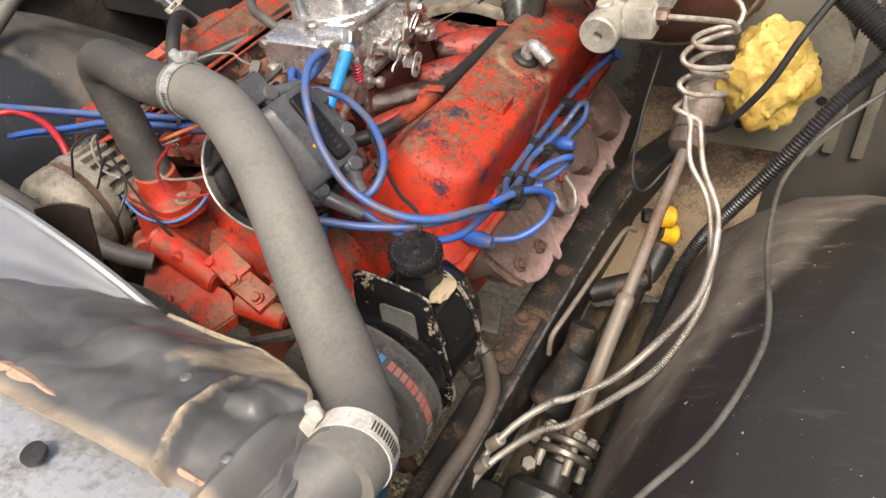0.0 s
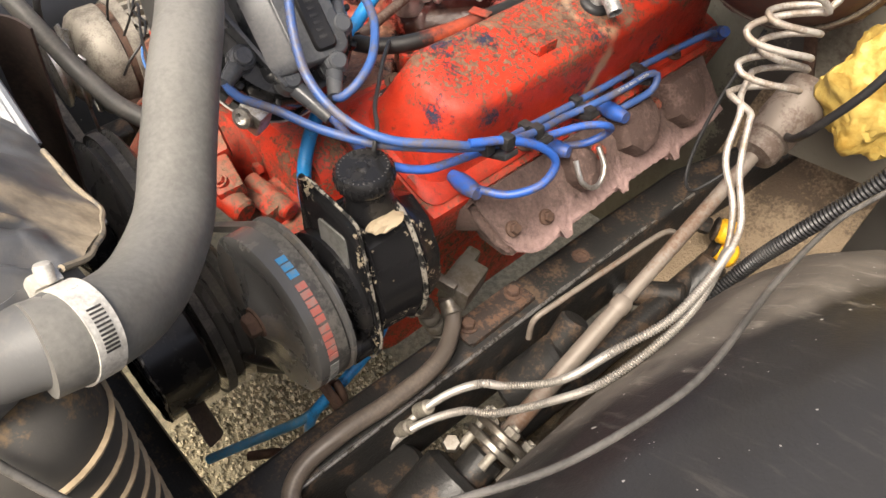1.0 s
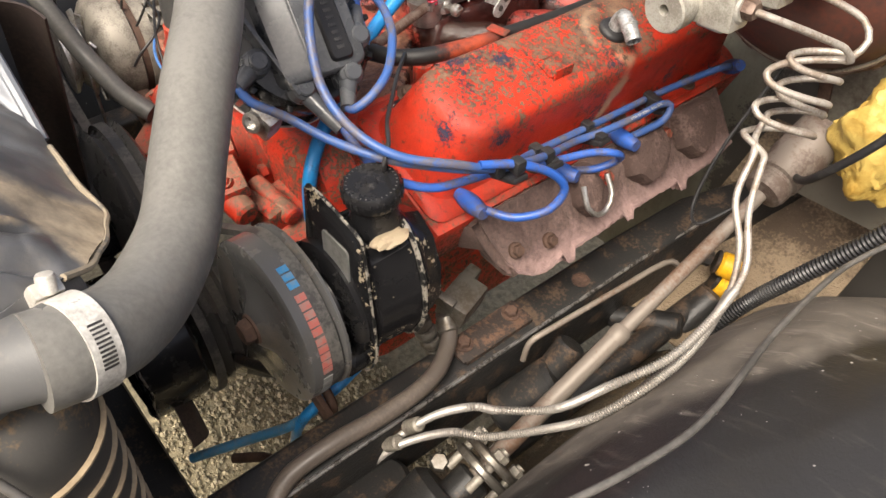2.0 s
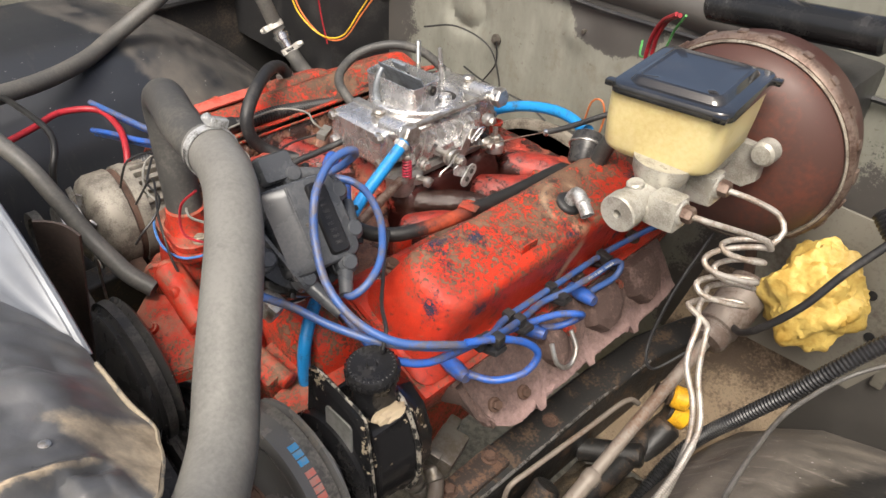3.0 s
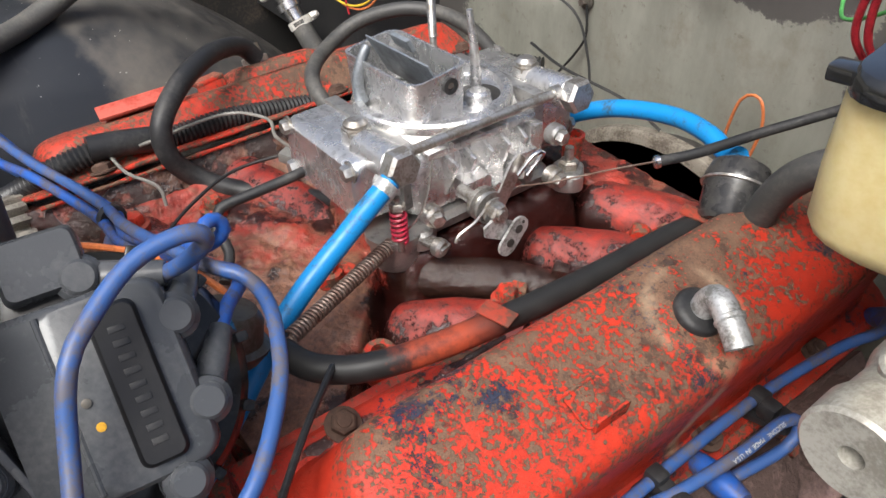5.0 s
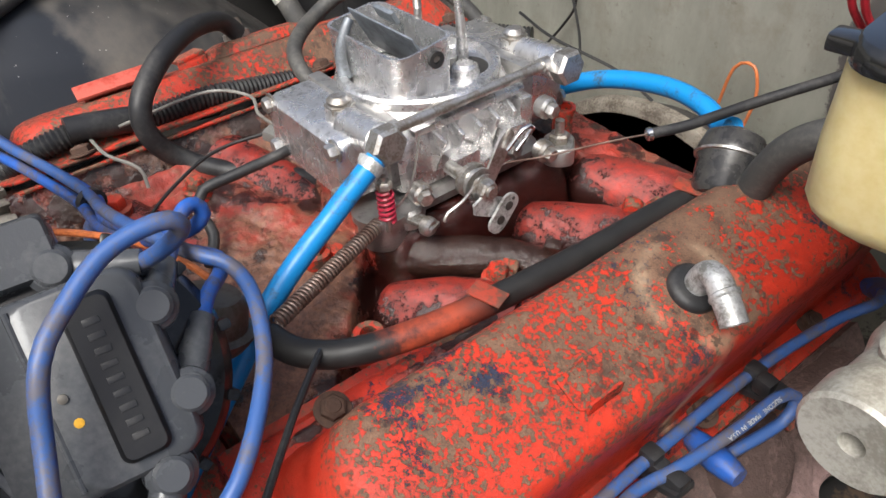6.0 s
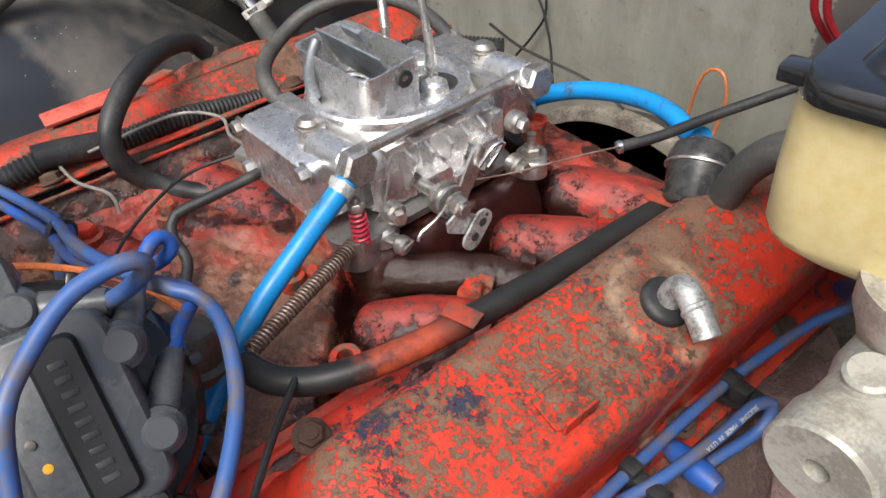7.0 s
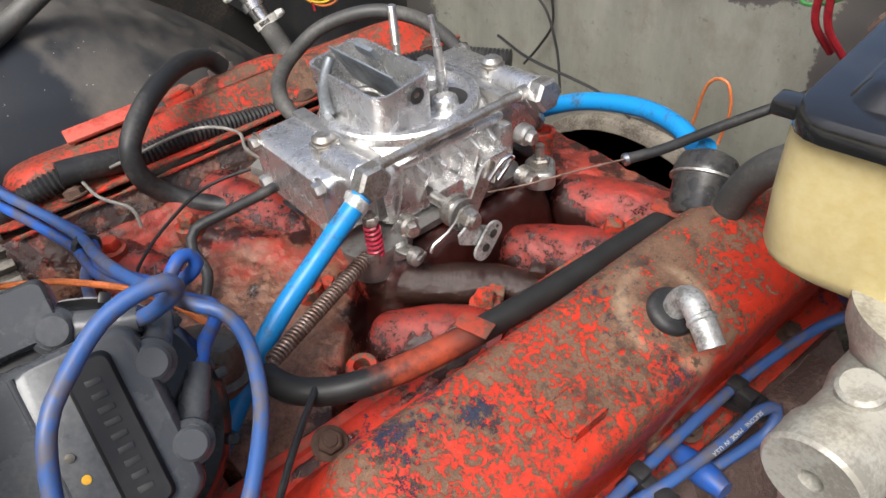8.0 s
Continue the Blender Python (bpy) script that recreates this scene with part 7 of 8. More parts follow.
hose("wire", [(0.255, 0.18, 1.150), (0.235, 0.20, 1.12), (0.215, 0.22, 1.08), (0.17, 0.25, 1.05), (0.145, 0.29, 1.055)], 0.0016, W_GREEN, "thin green wire on the firewall", "wire", 8)


# ---- heater box ----
hb = thing("heater_box", (-0.62, 0.24, 0.80), "black pressed heater box on the firewall", "heater box")
bm = B()
layers(bm, pose(-0.66, 0.308, 0.93, 90, 0, 0), [(0, 0.46, 0.34, 0.04), (0.10, 0.44, 0.32, 0.04), (0.125, 0.40, 0.28, 0.04)])
part("body", bm, PLASTIC_DARK, hb)
bm = B()
lathe(bm, [(0.024, 0), (0.024, 0.012), (0.020, 0.014), (0.018, 0.045), (0.012, 0.05)], (-0.445, 0.300, 0.965), (-0.1, -1, 0), 24)
part("grommet", bm, PLASTIC_DARK, hb)
bm = B()
rod(bm, (-0.47, 0.305, 0.905), (-0.50, 0.250, 0.897), 0.0080, seg=16, bevel=0.002)
part("outlet_pipe", bm, RUST, hb)


# ---- power steering pump ----
def steering_pump():
    p = thing("power_steering_pump", (0.29, -0.33, 0.70), "glossy black power steering pump with chipped paint", "steering pump")
    bm = B()
    o = [(-0.050, 0.098), (-0.036, 0.106), (0.026, 0.098), (0.036, 0.086), (0.044, 0.030), (0.050, -0.030), (0.046, -0.056), (0.026, -0.088), (-0.020, -0.098), (-0.052, -0.072), (-0.060, 0.0)]

    def ring(k, y, kz=1.0):
        return [Vector((0.288 + x * k, y, 0.818 + z * k * kz)) for x, z in o]

    def bulge(k, y):
        return [Vector((0.292 + 0.052 * k * math.cos(a), y, 0.816 + (0.086 if math.sin(a) > 0 else 0.074) * k * math.sin(a))) for a in [radians(118 - 360 * i / 11) for i in range(11)]]
    skin(bm, [ring(0.97, -0.3845), ring(1.0, -0.3835), ring(1.0, -0.379), ring(0.95, -0.376), bulge(0.88, -0.372), bulge(0.92, -0.340), bulge(0.97, -0.334), bulge(0.97, -0.322), bulge(0.88, -0.316), bulge(0.80, -0.300), bulge(0.55, -0.292)])
    part("reservoir", bm, PUMP_PAINT, p, "", 28)
    for loop, r, j in ((ring(1.0, -0.3815), 0.0014, 0), (bulge(0.985, -0.328), 0.0026, 5)):
        bm = B()
        tube(bm, [v + Vector((0.6, 0.4, 1)) * 0.0022 * noise.noise(v * 90) * (j > 0) for v in loop + [loop[0]]], r, 7, 0.004, radius=lambda q, t: r * (1 + 0.5 * noise.noise((q * 90, j, 0))))
        part("chipped_edge", bm, CHIPPED_EDGE, p, "bare edge with flaking black paint")
    bm = B()
    lathe(bm, [(0.062, 0), (0.062, 0.006), (0.056, 0.009), (0.040, 0.012), (0.036, 0.024), (0.030, 0.026)], (0.270, -0.385, 0.802), (0.02, -1, 0.02), 44)
    part("pump_body", bm, BLACK_PAINT, p)
    bm = B()
    bmesh.ops.create_icosphere(bm, subdivisions=3, radius=1)
    for v in bm.verts:
        q = v.co * (1 + 0.35 * noise.noise(v.co * 2.1))
        v.co = Vector((0.320 + q.x * 0.010, -0.350 + q.y * 0.018, 0.8965 + q.z * 0.005))
    part("sealant_smear", bm, SEALANT, p, "cream sealant smeared below the filler neck")
    bm = B()
    plate(bm, rounded(0.040, 0.040, 0.005), 0.0016, pose(0.286, -0.3845, 0.870, 90, 0, 0))
    part("tag", bm, LABEL_GREY, p, "blank grey tag")
    bm = B()
    lathe(bm, [(0.026, -0.03), (0.024, 0.0), (0.0215, 0.008), (0.0215, 0.020), (0.0235, 0.022)], (0.291, -0.345, 0.900), (0.02, -0.10, 1), 30)
    part("neck", bm, BLACK_PAINT, p)
    bm = B()
    lathe(bm, [(0.0245, 0), (0.026, 0.003), (0.026, 0.014), (0.0235, 0.0175), (0.020, 0.0165), (0.006, 0.0165), (0.004, 0.019), (0.0, 0.019)], (0.292, -0.347, 0.924), (0.02, -0.10, 1), 36, False)
    cap = part("cap", bm, BLACK_PAINT, p, "round black filler cap")
    bm = B()
    f = Matrix.Translation((0.292, -0.347, 0.924)) @ frame_of((0.02, -0.10, 1))
    for k in range(30):
        box(bm, (0.0016, 0.0008, 0.0005), (0.0216, 0, 0.0172), f @ Matrix.Rotation(k * math.tau / 30, 4, 'Z'))
    part("cap_print", bm, W_DARK, cap)
    for k in range(28):
        bm = B()
        box(bm, (0.002, 0.0022, 0.010), (0.0262, 0, 0.0085), f @ Matrix.Rotation(k * math.tau / 28, 4, 'Z'), 0.0006)
        part("knurl", bm, BLACK_PAINT, cap)
    bm = B()
    box(bm, (0.005, 0.07, 0.09), (0.246, -0.335, 0.83), bevel=0.002)
    box(bm, (0.05, 0.006, 0.06), (0.245, -0.393, 0.78), bevel=0.002)
    part("mount_bracket", bm, BLACK_PAINT, p)
    # pulley
    c, ax = Vector((0.258, -0.452, 0.802)), Vector((0.02, -1, 0.02))
    bm = B()
    lathe(bm, [(0.018, 0.012), (0.026, 0.006), (0.034, 0.002), (0.060, 0.0), (0.080, 0.002), (0.0835, 0.0), (0.0835, -0.020), (0.076, -0.024), (0.076, -0.030), (0.0845, -0.036), (0.0845, -0.039), (0.074, -0.041), (0.04, -0.041), (0.03, -0.06)], c, ax, 60)
    pul = part("pulley", bm, PULLEY, p, "dull dark grey belt pulley")
    bm = B()
    hexhead(bm, c + Vector((0, -0.012, 0)), ax, 0.0125, 0.012)
    lathe(bm, [(0.017, 0.010), (0.015, 0.014)], c, ax, 20)
    part("nut", bm, RUST, pul, "rusty brown pulley nut")
    f = Matrix.Translation(c) @ frame_of(ax)
    for a0, n, mt, nm in ((62, 3, LABEL_BLUE, "blue_label"), (31, 5, LABEL_RED, "red_label"), (2, 5, LABEL_RED, "red_label"), (-24, 4, LABEL_GREY, "grey_label"), (-48, 4, LABEL_GREY, "grey_label")):
        bm = B()
        for k in range(n):
            a = radians(a0 + k * 5.6)
            g = f @ Matrix.Rotation(a, 4, 'Z')
            box(bm, (0.0008, 0.0066, 0.0095), (0.0838, 0, -0.0140), g)
        part(nm, bm, mt, pul)
    bm = B()
    hexhead(bm, (0.312, -0.404, 0.752), (0, -1, 0), 0.010, 0.008)
    rod(bm, (0.312, -0.380, 0.752), (0.312, -0.405, 0.752), 0.013, seg=16)
    part("bolt", bm, BLACK_PAINT, p)
    bm = B()
    for k in range(4):
        z = 0.735 - k * 0.018
        lathe(bm, [(0.010, 0), (0.012, 0.003), (0.012, 0.011), (0.009, 0.015)], (0.300 + 0.002 * k, -0.300 + 0.006 * k, z), (0.05, 0.15, -1), 18)
    part("hose_fitting", bm, VAC_GREY, p)
    return p


steering_pump()
hose("power_steering_hose", [(0.300, -0.268, 0.722), (0.304, -0.264, 0.715), (0.318, -0.272, 0.706), (0.330, -0.286, 0.700), (0.345, -0.312, 0.699), (0.352, -0.345, 0.699), (0.352, -0.395, 0.699), (0.347, -0.445, 0.697), (0.345, -0.495, 0.685), (0.365, -0.520, 0.672), (0.42, -0.50, 0.665), (0.46, -0.45, 0.655)], 0.0095, RUBBER_BROWN,
     "dusty brown-black power steering hose bending over the frame rail", "hose", 16)
bm = B()
lathe(bm, [(0.0095, 0), (0.0115, 0.002), (0.0115, 0.016), (0.0095, 0.018)], (0.303, -0.266, 0.717), (0.5, -0.2, -0.35), 18)
solo("hose_crimp", bm, VAC_GREY, "dull crimped sleeve on the steering hose", "fitting")
hk = thing("tow_hook", (0.255, -0.41, 0.58), "rusty steel eye with blue hose tied through it", "hook")
bm = B()
tube(bm, [(0.262, -0.400, 0.650), (0.272, -0.400, 0.640), (0.276, -0.402, 0.622), (0.264, -0.405, 0.608), (0.250, -0.406, 0.614), (0.246, -0.404, 0.630), (0.254, -0.401, 0.645)], 0.0055, 10)
part("eye", bm, RUST, hk)
bm = B()
box(bm, (0.012, 0.008, 0.15), m=pose(0.300, -0.405, 0.600, 0, -28, 20), bevel=0.002)
part("strap", bm, RUST, hk)
bm = B()
tube(bm, [(0.05, -0.44, 0.55), (0.15, -0.445, 0.625), (0.26, -0.425, 0.690)], 0.006, 10)
solo("brace_rod", bm, RAIL, "thin dull brace rod behind the pump pulley", "rod")
hose("ground_wire", [(0.20, -0.50, 0.53), (0.24, -0.47, 0.55), (0.30, -0.455, 0.56), (0.345, -0.45, 0.56)], 0.006, RUST, "rusty bent tube over the crossmember", "pipe", 10)
bm = B()
box(bm, (0.036, 0.050, 0.030), m=pose(0.303, -0.243, 0.728, 0, 12, 18), bevel=0.004)
box(bm, (0.016, 0.060, 0.046), m=pose(0.290, -0.236, 0.722, 0, 12, 18), bevel=0.003)
box(bm, (0.030, 0.010, 0.020), m=pose(0.300, -0.268, 0.742, 10, 12, 18), bevel=0.002)
solo("engine_mount", bm, VAC_GREY, "greasy grey engine mount bracket on the frame rail", "engine mount")

# ---- pulleys and belts in front of the engine ----
wp = thing("water_pump_pulley", (-0.01, -0.43, 0.70), "dusty dark grey double water pump pulley", "pulley")
bm = B()
lathe(bm, [(0.03, 0.03), (0.05, 0.028), (0.06, 0.02), (0.088, 0.016), (0.092, 0.012), (0.082, 0.004), (0.092, -0.004), (0.082, -0.012), (0.092, -0.020), (0.085, -0.024), (0.03, -0.024)], (-0.005, -0.475, 0.778), (0, -1, 0), 56)
part("wheel", bm, PULLEY_DUST, wp)
for k in range(4):
    bm = B()
    a = radians(45 + 90 * k)
    hexhead(bm, (-0.005 + 0.03 * math.cos(a), -0.505, 0.778 + 0.03 * math.sin(a)), (0, -1, 0), 0.008, 0.008)
    part("bolt", bm, STEEL, wp)
cp = thing("crank_pulley", (0.06, -0.44, 0.5), "black grooved crankshaft pulley", "pulley")
bm = B()
lathe(bm, [(0.03, 0.03), (0.07, 0.025), (0.104, 0.02), (0.108, 0.014), (0.096, 0.006), (0.108, -0.002), (0.096, -0.010), (0.108, -0.018), (0.096, -0.026), (0.108, -0.034), (0.09, -0.045)], (0.035, -0.455, 0.622), (0, -1, 0), 60)
part("wheel", bm, PULLEY_DUST, cp)
bm = B()
lathe(bm, [(0.086, 0.03), (0.090, 0.034), (0.090, 0.095), (0.087, 0.097), (0.084, 0.092), (0.03, 0.090)], (0.060, -0.455, 0.635), (0, -1, 0), 56)
part("damper", bm, BLACK_PAINT, cp, "glossy black damper drum")
bm = B()
rim = [Vector((0.060 + 0.0895 * math.cos(a), -0.551 + 0.003 * noise.noise((a * 3, 0, 0)), 0.635 + 0.0895 * math.sin(a))) for a in [k * math.tau / 60 for k in range(61)]]
tube(bm, rim, 0.0022, 6, 0.01, radius=lambda q, t: 0.0016 + 0.0014 * noise.noise((q * 70, 3, 0)))
part("chipped_rim", bm, CHIPPED_EDGE, cp, "bare chipped front edge")


def belt(name, circles, y, label, w=0.011, h=0.008):
    """A V-belt round pulleys given as (x, z, r), in the plane y, in order round the loop."""
    pts = []
    n = len(circles)
    for i in range(n):
        x, z, r = circles[i]
        px, pz, _ = circles[i - 1]
        nx, nz, _ = circles[(i + 1) % n]
        cx, cz = sum(c[0] for c in circles) / n, sum(c[1] for c in circles) / n
        a0 = math.atan2(z - pz, x - px) + math.pi / 2
        a1 = math.atan2(nz - z, nx - x) + math.pi / 2
        while a1 > a0:
            a1 -= math.tau
        while a1 < a0 - math.tau:
            a1 += math.tau
        k = max(3, int((a0 - a1) / 0.15))
        for j in range(k + 1):
            a = a0 + (a1 - a0) * j / k
            pts.append((x + r * math.cos(a), z + r * math.sin(a)))
    bm = B()
    loops = []
    m = len(pts)
    for i, (x, z) in enumerate(pts):
        tx, tz = pts[(i + 1) % m][0] - pts[i - 1][0], pts[(i + 1) % m][1] - pts[i - 1][1]
        q = math.hypot(tx, tz) or 1
        ox, oz = -tz / q, tx / q
        loops.append([Vector((x + ox * a, y + b, z + oz * a)) for a, b in ((h / 2, -w / 2), (h / 2, w / 2), (-h / 2, w * 0.35), (-h / 2, -w * 0.35))])
    skin(bm, loops + [loops[0]], cap=False)
    bmesh.ops.remove_doubles(bm, verts=bm.verts, dist=1e-5)
    return solo(name, bm, BELT, label, "belt", "belts")


belt("fan_belt", [(-0.005, 0.778, 0.089), (-0.225, 0.845, 0.038), (0.035, 0.622, 0.105)], -0.470, "worn grey-black fan belt round the alternator pulley")
belt("steering_belt", [(0.258, 0.802, 0.079), (0.035, 0.622, 0.105)], -0.425, "worn black belt driving the steering pump")


# ---- alternator ----
def alternator():
    a = thing("alternator", (-0.215, -0.37, 0.78), "dusty cast-aluminium alternator with vent slots", "alternator")
    c, ax = Vector((-0.218, -0.405, 0.845)), Vector((0.05, 1, -0.02)).normalized()
    bm = B()
    lathe(bm, [(0.03, -0.012), (0.052, -0.008), (0.064, 0.0), (0.068, 0.008), (0.069, 0.034), (0.066, 0.036)], c, ax, 44)
    part("front_case", bm, ALU, a)
    bm = B()
    lathe(bm, [(0.066, 0.036), (0.066, 0.044)], c, ax, 44)
    part("stator_band", bm, RUST, a)
    bm = B()
    lathe(bm, [(0.069, 0.044), (0.070, 0.058), (0.060, 0.061), (0.057, 0.098), (0.050, 0.108), (0.02, 0.112)], c, ax, 44)
    f = Matrix.Translation(c) @ frame_of(ax)
    case = part("rear_case", bm, ALU, a)
    for k in range(26):
        bm = B()
        box(bm, (0.011, 0.0075, 0.044), (0.0625, 0, 0.080), f @ Matrix.Rotation(k * math.tau / 26, 4, 'Z'), 0.0015)
        part("vent_rib", bm, ALU, case)
    bm = B()
    lathe(bm, [(0.020, 0), (0.040, -0.004), (0.040, -0.010), (0.028, -0.018), (0.040, -0.026), (0.040, -0.030), (0.015, -0.032)], c - ax * 0.012, ax, 36)
    part("pulley", bm, STEEL, a)
    bm = B()
    for k in range(8):
        g = f @ Matrix.Rotation(k * math.tau / 8, 4, 'Z')
        box(bm, (0.045, 0.010, 0.003), (0.035, 0, -0.014), g @ Matrix.Rotation(0.5, 4, 'X'), 0.001)
    part("fan", bm, STEEL, a)
    bm = B()
    box(bm, (0.035, 0.02, 0.05), m=pose(-0.16, -0.385, 0.79, 0, 30, 0), bevel=0.005)
    box(bm, (0.12, 0.012, 0.03), m=pose(-0.13, -0.36, 0.77, 0, 20, 0), bevel=0.004)
    part("bracket", bm, RUST, a)
    bm = B()
    box(bm, (0.02, 0.02, 0.022), tuple(c + ax * 0.11 + Vector((0.03, 0, 0.02))), bevel=0.003)
    part("plug", bm, PLASTIC_DARK, a)
    return a


alternator()
bm = B()
tube(bm, [(-0.10, -0.448, 0.900), (-0.095, -0.450, 0.880), (-0.108, -0.447, 0.845), (-0.110, -0.447, 0.800), (-0.108, -0.447, 0.76)], 0.0018, 8)
solo("wire", bm, STEEL, "bent thin steel wire hanging before the fan pulley", "wire")


# ---- brakes ----
def booster():
    b = thing("brake_booster", (0.398, 0.14, 0.93), "round red-brown oxidised brake booster", "brake booster")
    c, ax = Vector((0.390, 0.112, 1.060)), Vector((0.03, -1, -0.08)).normalized()
    bm = B()
    lathe(bm, [(0.04, 0.052), (0.060, 0.049), (0.085, 0.040), (0.106, 0.026), (0.115, 0.013), (0.117, 0.006)], c, ax, 64)
    part("front_shell", bm, BOOSTER, b)
    bm = B()
    lathe(bm, [(0.117, 0.008), (0.122, 0.009), (0.126, 0.004), (0.126, -0.005), (0.123, -0.009), (0.116, -0.010)], c, ax, 72)
    part("rim", bm, BOOSTER_RIM, b, "tarnished crimped rim")
    bm = B()
    lathe(bm, [(0.1165, 0.0075), (0.1185, 0.0105), (0.1205, 0.0095), (0.121, 0.008)], c, ax, 72)
    part("edge_ring", bm, BRIGHT_ALU, b, "worn bright edge ring")
    f = Matrix.Translation(c) @ frame_of(ax)
    for k in range(22):
        bm = B()
        box(bm, (0.0035, 0.010 if k % 5 else 0.016, 0.010), (0.1265, 0, -0.002), f @ Matrix.Rotation(k * math.tau / 22 + 0.1, 4, 'Z'), 0.0015)
        part("crimp_tab", bm, BOOSTER_RIM, b)
    bm = B()
    lathe(bm, [(0.119, -0.008), (0.114, -0.05), (0.09, -0.075), (0.05, -0.085)], c, ax, 56)
    part("rear_shell", bm, BOOSTER, b)
    bm = B()
    box(bm, (0.12, 0.115, 0.13), (0.40, 0.26, 1.06), bevel=0.01)
    part("mount_bracket", bm, PLASTIC_DARK, b)
    return b


booster()


def master_cylinder():
    mc = thing("master_cylinder", (0.40, -0.05, 1.03), "cast aluminium brake master cylinder with a yellowed reservoir", "master cylinder")
    x = 0.393
    bm = B()
    lathe(bm, [(0.0036, 0.009), (0.0046, 0.0006), (0.0175, 0), (0.0190, 0.0015), (0.0192, 0.016), (0.0172, 0.022), (0.0168, 0.036), (0.0195, 0.046), (0.0195, 0.10), (0.022, 0.13), (0.024, 0.175)], (x - 0.002, -0.134, 1.071), (0, 1, 0.04), 40)
    body = part("body", bm, MC_METAL, mc)
    bm = B()
    lathe(bm, [(0.019, -0.012), (0.0205, 0.006), (0.0235, 0.014), (0.0275, 0.022), (0.029, 0.034)], (x - 0.001, -0.072, 1.072), (0.0, 0.10, 1), 36)
    lathe(bm, [(0.0085, -0.006), (0.0085, 0.0035), (0.0070, 0.0050)], (x - 0.006, -0.103, 1.088), (-0.15, -0.2, 1), 22)
    box(bm, (0.018, 0.042, 0.020), (x + 0.010, -0.092, 1.070), bevel=0.006)
    part("front_post", bm, MC_METAL, body)
    bm = B()
    lathe(bm, [(0.018, 0), (0.022, 0.03), (0.024, 0.045)], (x, 0.0, 1.075), (0, 0, 1), 24)
    part("rear_post", bm, MC_METAL, body)
    for y in (-0.098, -0.030):
        bm = B()
        box(bm, (0.030, 0.027, 0.032), m=pose(x + 0.029, y, 1.077, 0, -6, 0), bevel=0.004)
        rod(bm, (x + 0.010, y, 1.066), (x + 0.036, y, 1.068), 0.012, seg=18, bevel=0.003)
        rod(bm, (x + 0.036, y, 1.080), (x + 0.0455, y, 1.0815), 0.0125, seg=20, bevel=0.002)
        part("port_boss", bm, MC_METAL, body)
    bm = B()
    plate(bm, [(-0.052, -0.012), (-0.040, -0.024), (0.040, -0.024), (0.052, -0.012), (0.052, 0.012), (0.040, 0.024), (-0.040, 0.024), (-0.052, 0.012)], 0.012, pose(x, 0.052, 1.075, 90, 0, 0))
    part("flange", bm, MC_METAL, body)
    for y in (-0.098, -0.030):
        bm = B()
        hexhead(bm, (x + 0.043, y, 1.082), (1, 0, 0.05), 0.0085, 0.012)
        part("line_nut", bm, BOOSTER_RIM, mc, "tarnished line nut")
    bm = B()
    rod(bm, (x + 0.052, 0.03, 1.098), (x + 0.052, 0.052, 1.098), 0.013, seg=22, bevel=0.003)
    lathe(bm, [(0.0, 0.0), (0.010, 0.001)], (x + 0.052, 0.0285, 1.098), (0, 1, 0), 14, False)
    part("stud_ear", bm, MC_METAL, mc)
    bm = B()
    f = pose(0.383, -0.022, 1.108, 0, -3, 7)
    layers(bm, f, [(-0.010, 0.100, 0.098, 0.020, -0.008, 0), (-0.005, 0.110, 0.108, 0.020, -0.008, 0), (0.0, 0.114, 0.111, 0.018, -0.007, 0), (0.025, 0.116, 0.114, 0.015, -0.005, 0), (0.060, 0.116, 0.121, 0.013, -0.002, 0)])
    res = part("reservoir", bm, NYLON, mc, "yellowed translucent nylon reservoir")
    bm = B()
    layers(bm, f, [(0.057, 0.112, 0.124, 0.012), (0.057, 0.118, 0.130, 0.014), (0.063, 0.118, 0.130, 0.014), (0.0655, 0.115, 0.127, 0.014), (0.066, 0.108, 0.120, 0.012), (0.066, 0.092, 0.104, 0.010), (0.0675, 0.090, 0.102, 0.010),
                   (0.0715, 0.084, 0.096, 0.009), (0.072, 0.078, 0.090, 0.009), (0.0700, 0.074, 0.086, 0.008), (0.0695, 0.05, 0.06, 0.006)])
    lid = part("lid", bm, LID, mc, "glossy black reservoir lid with a raised frame")
    for dx, dy in ((0.060, 0.050), (-0.060, -0.052), (0.050, -0.064), (-0.050, 0.064)):
        bm = B()
        box(bm, (0.012, 0.010, 0.006), (dx, dy, 0.061), f, 0.0015)
        part("lid_tab", bm, LID, lid)
    bm = B()
    for k in range(3):
        box(bm, (0.0008, 0.010, 0.0022), (0.0502, 0.03, 0.045 - k * 0.005), f)
    part("level_mark", bm, PLASTIC_DARK, res)
    return mc


master_cylinder()


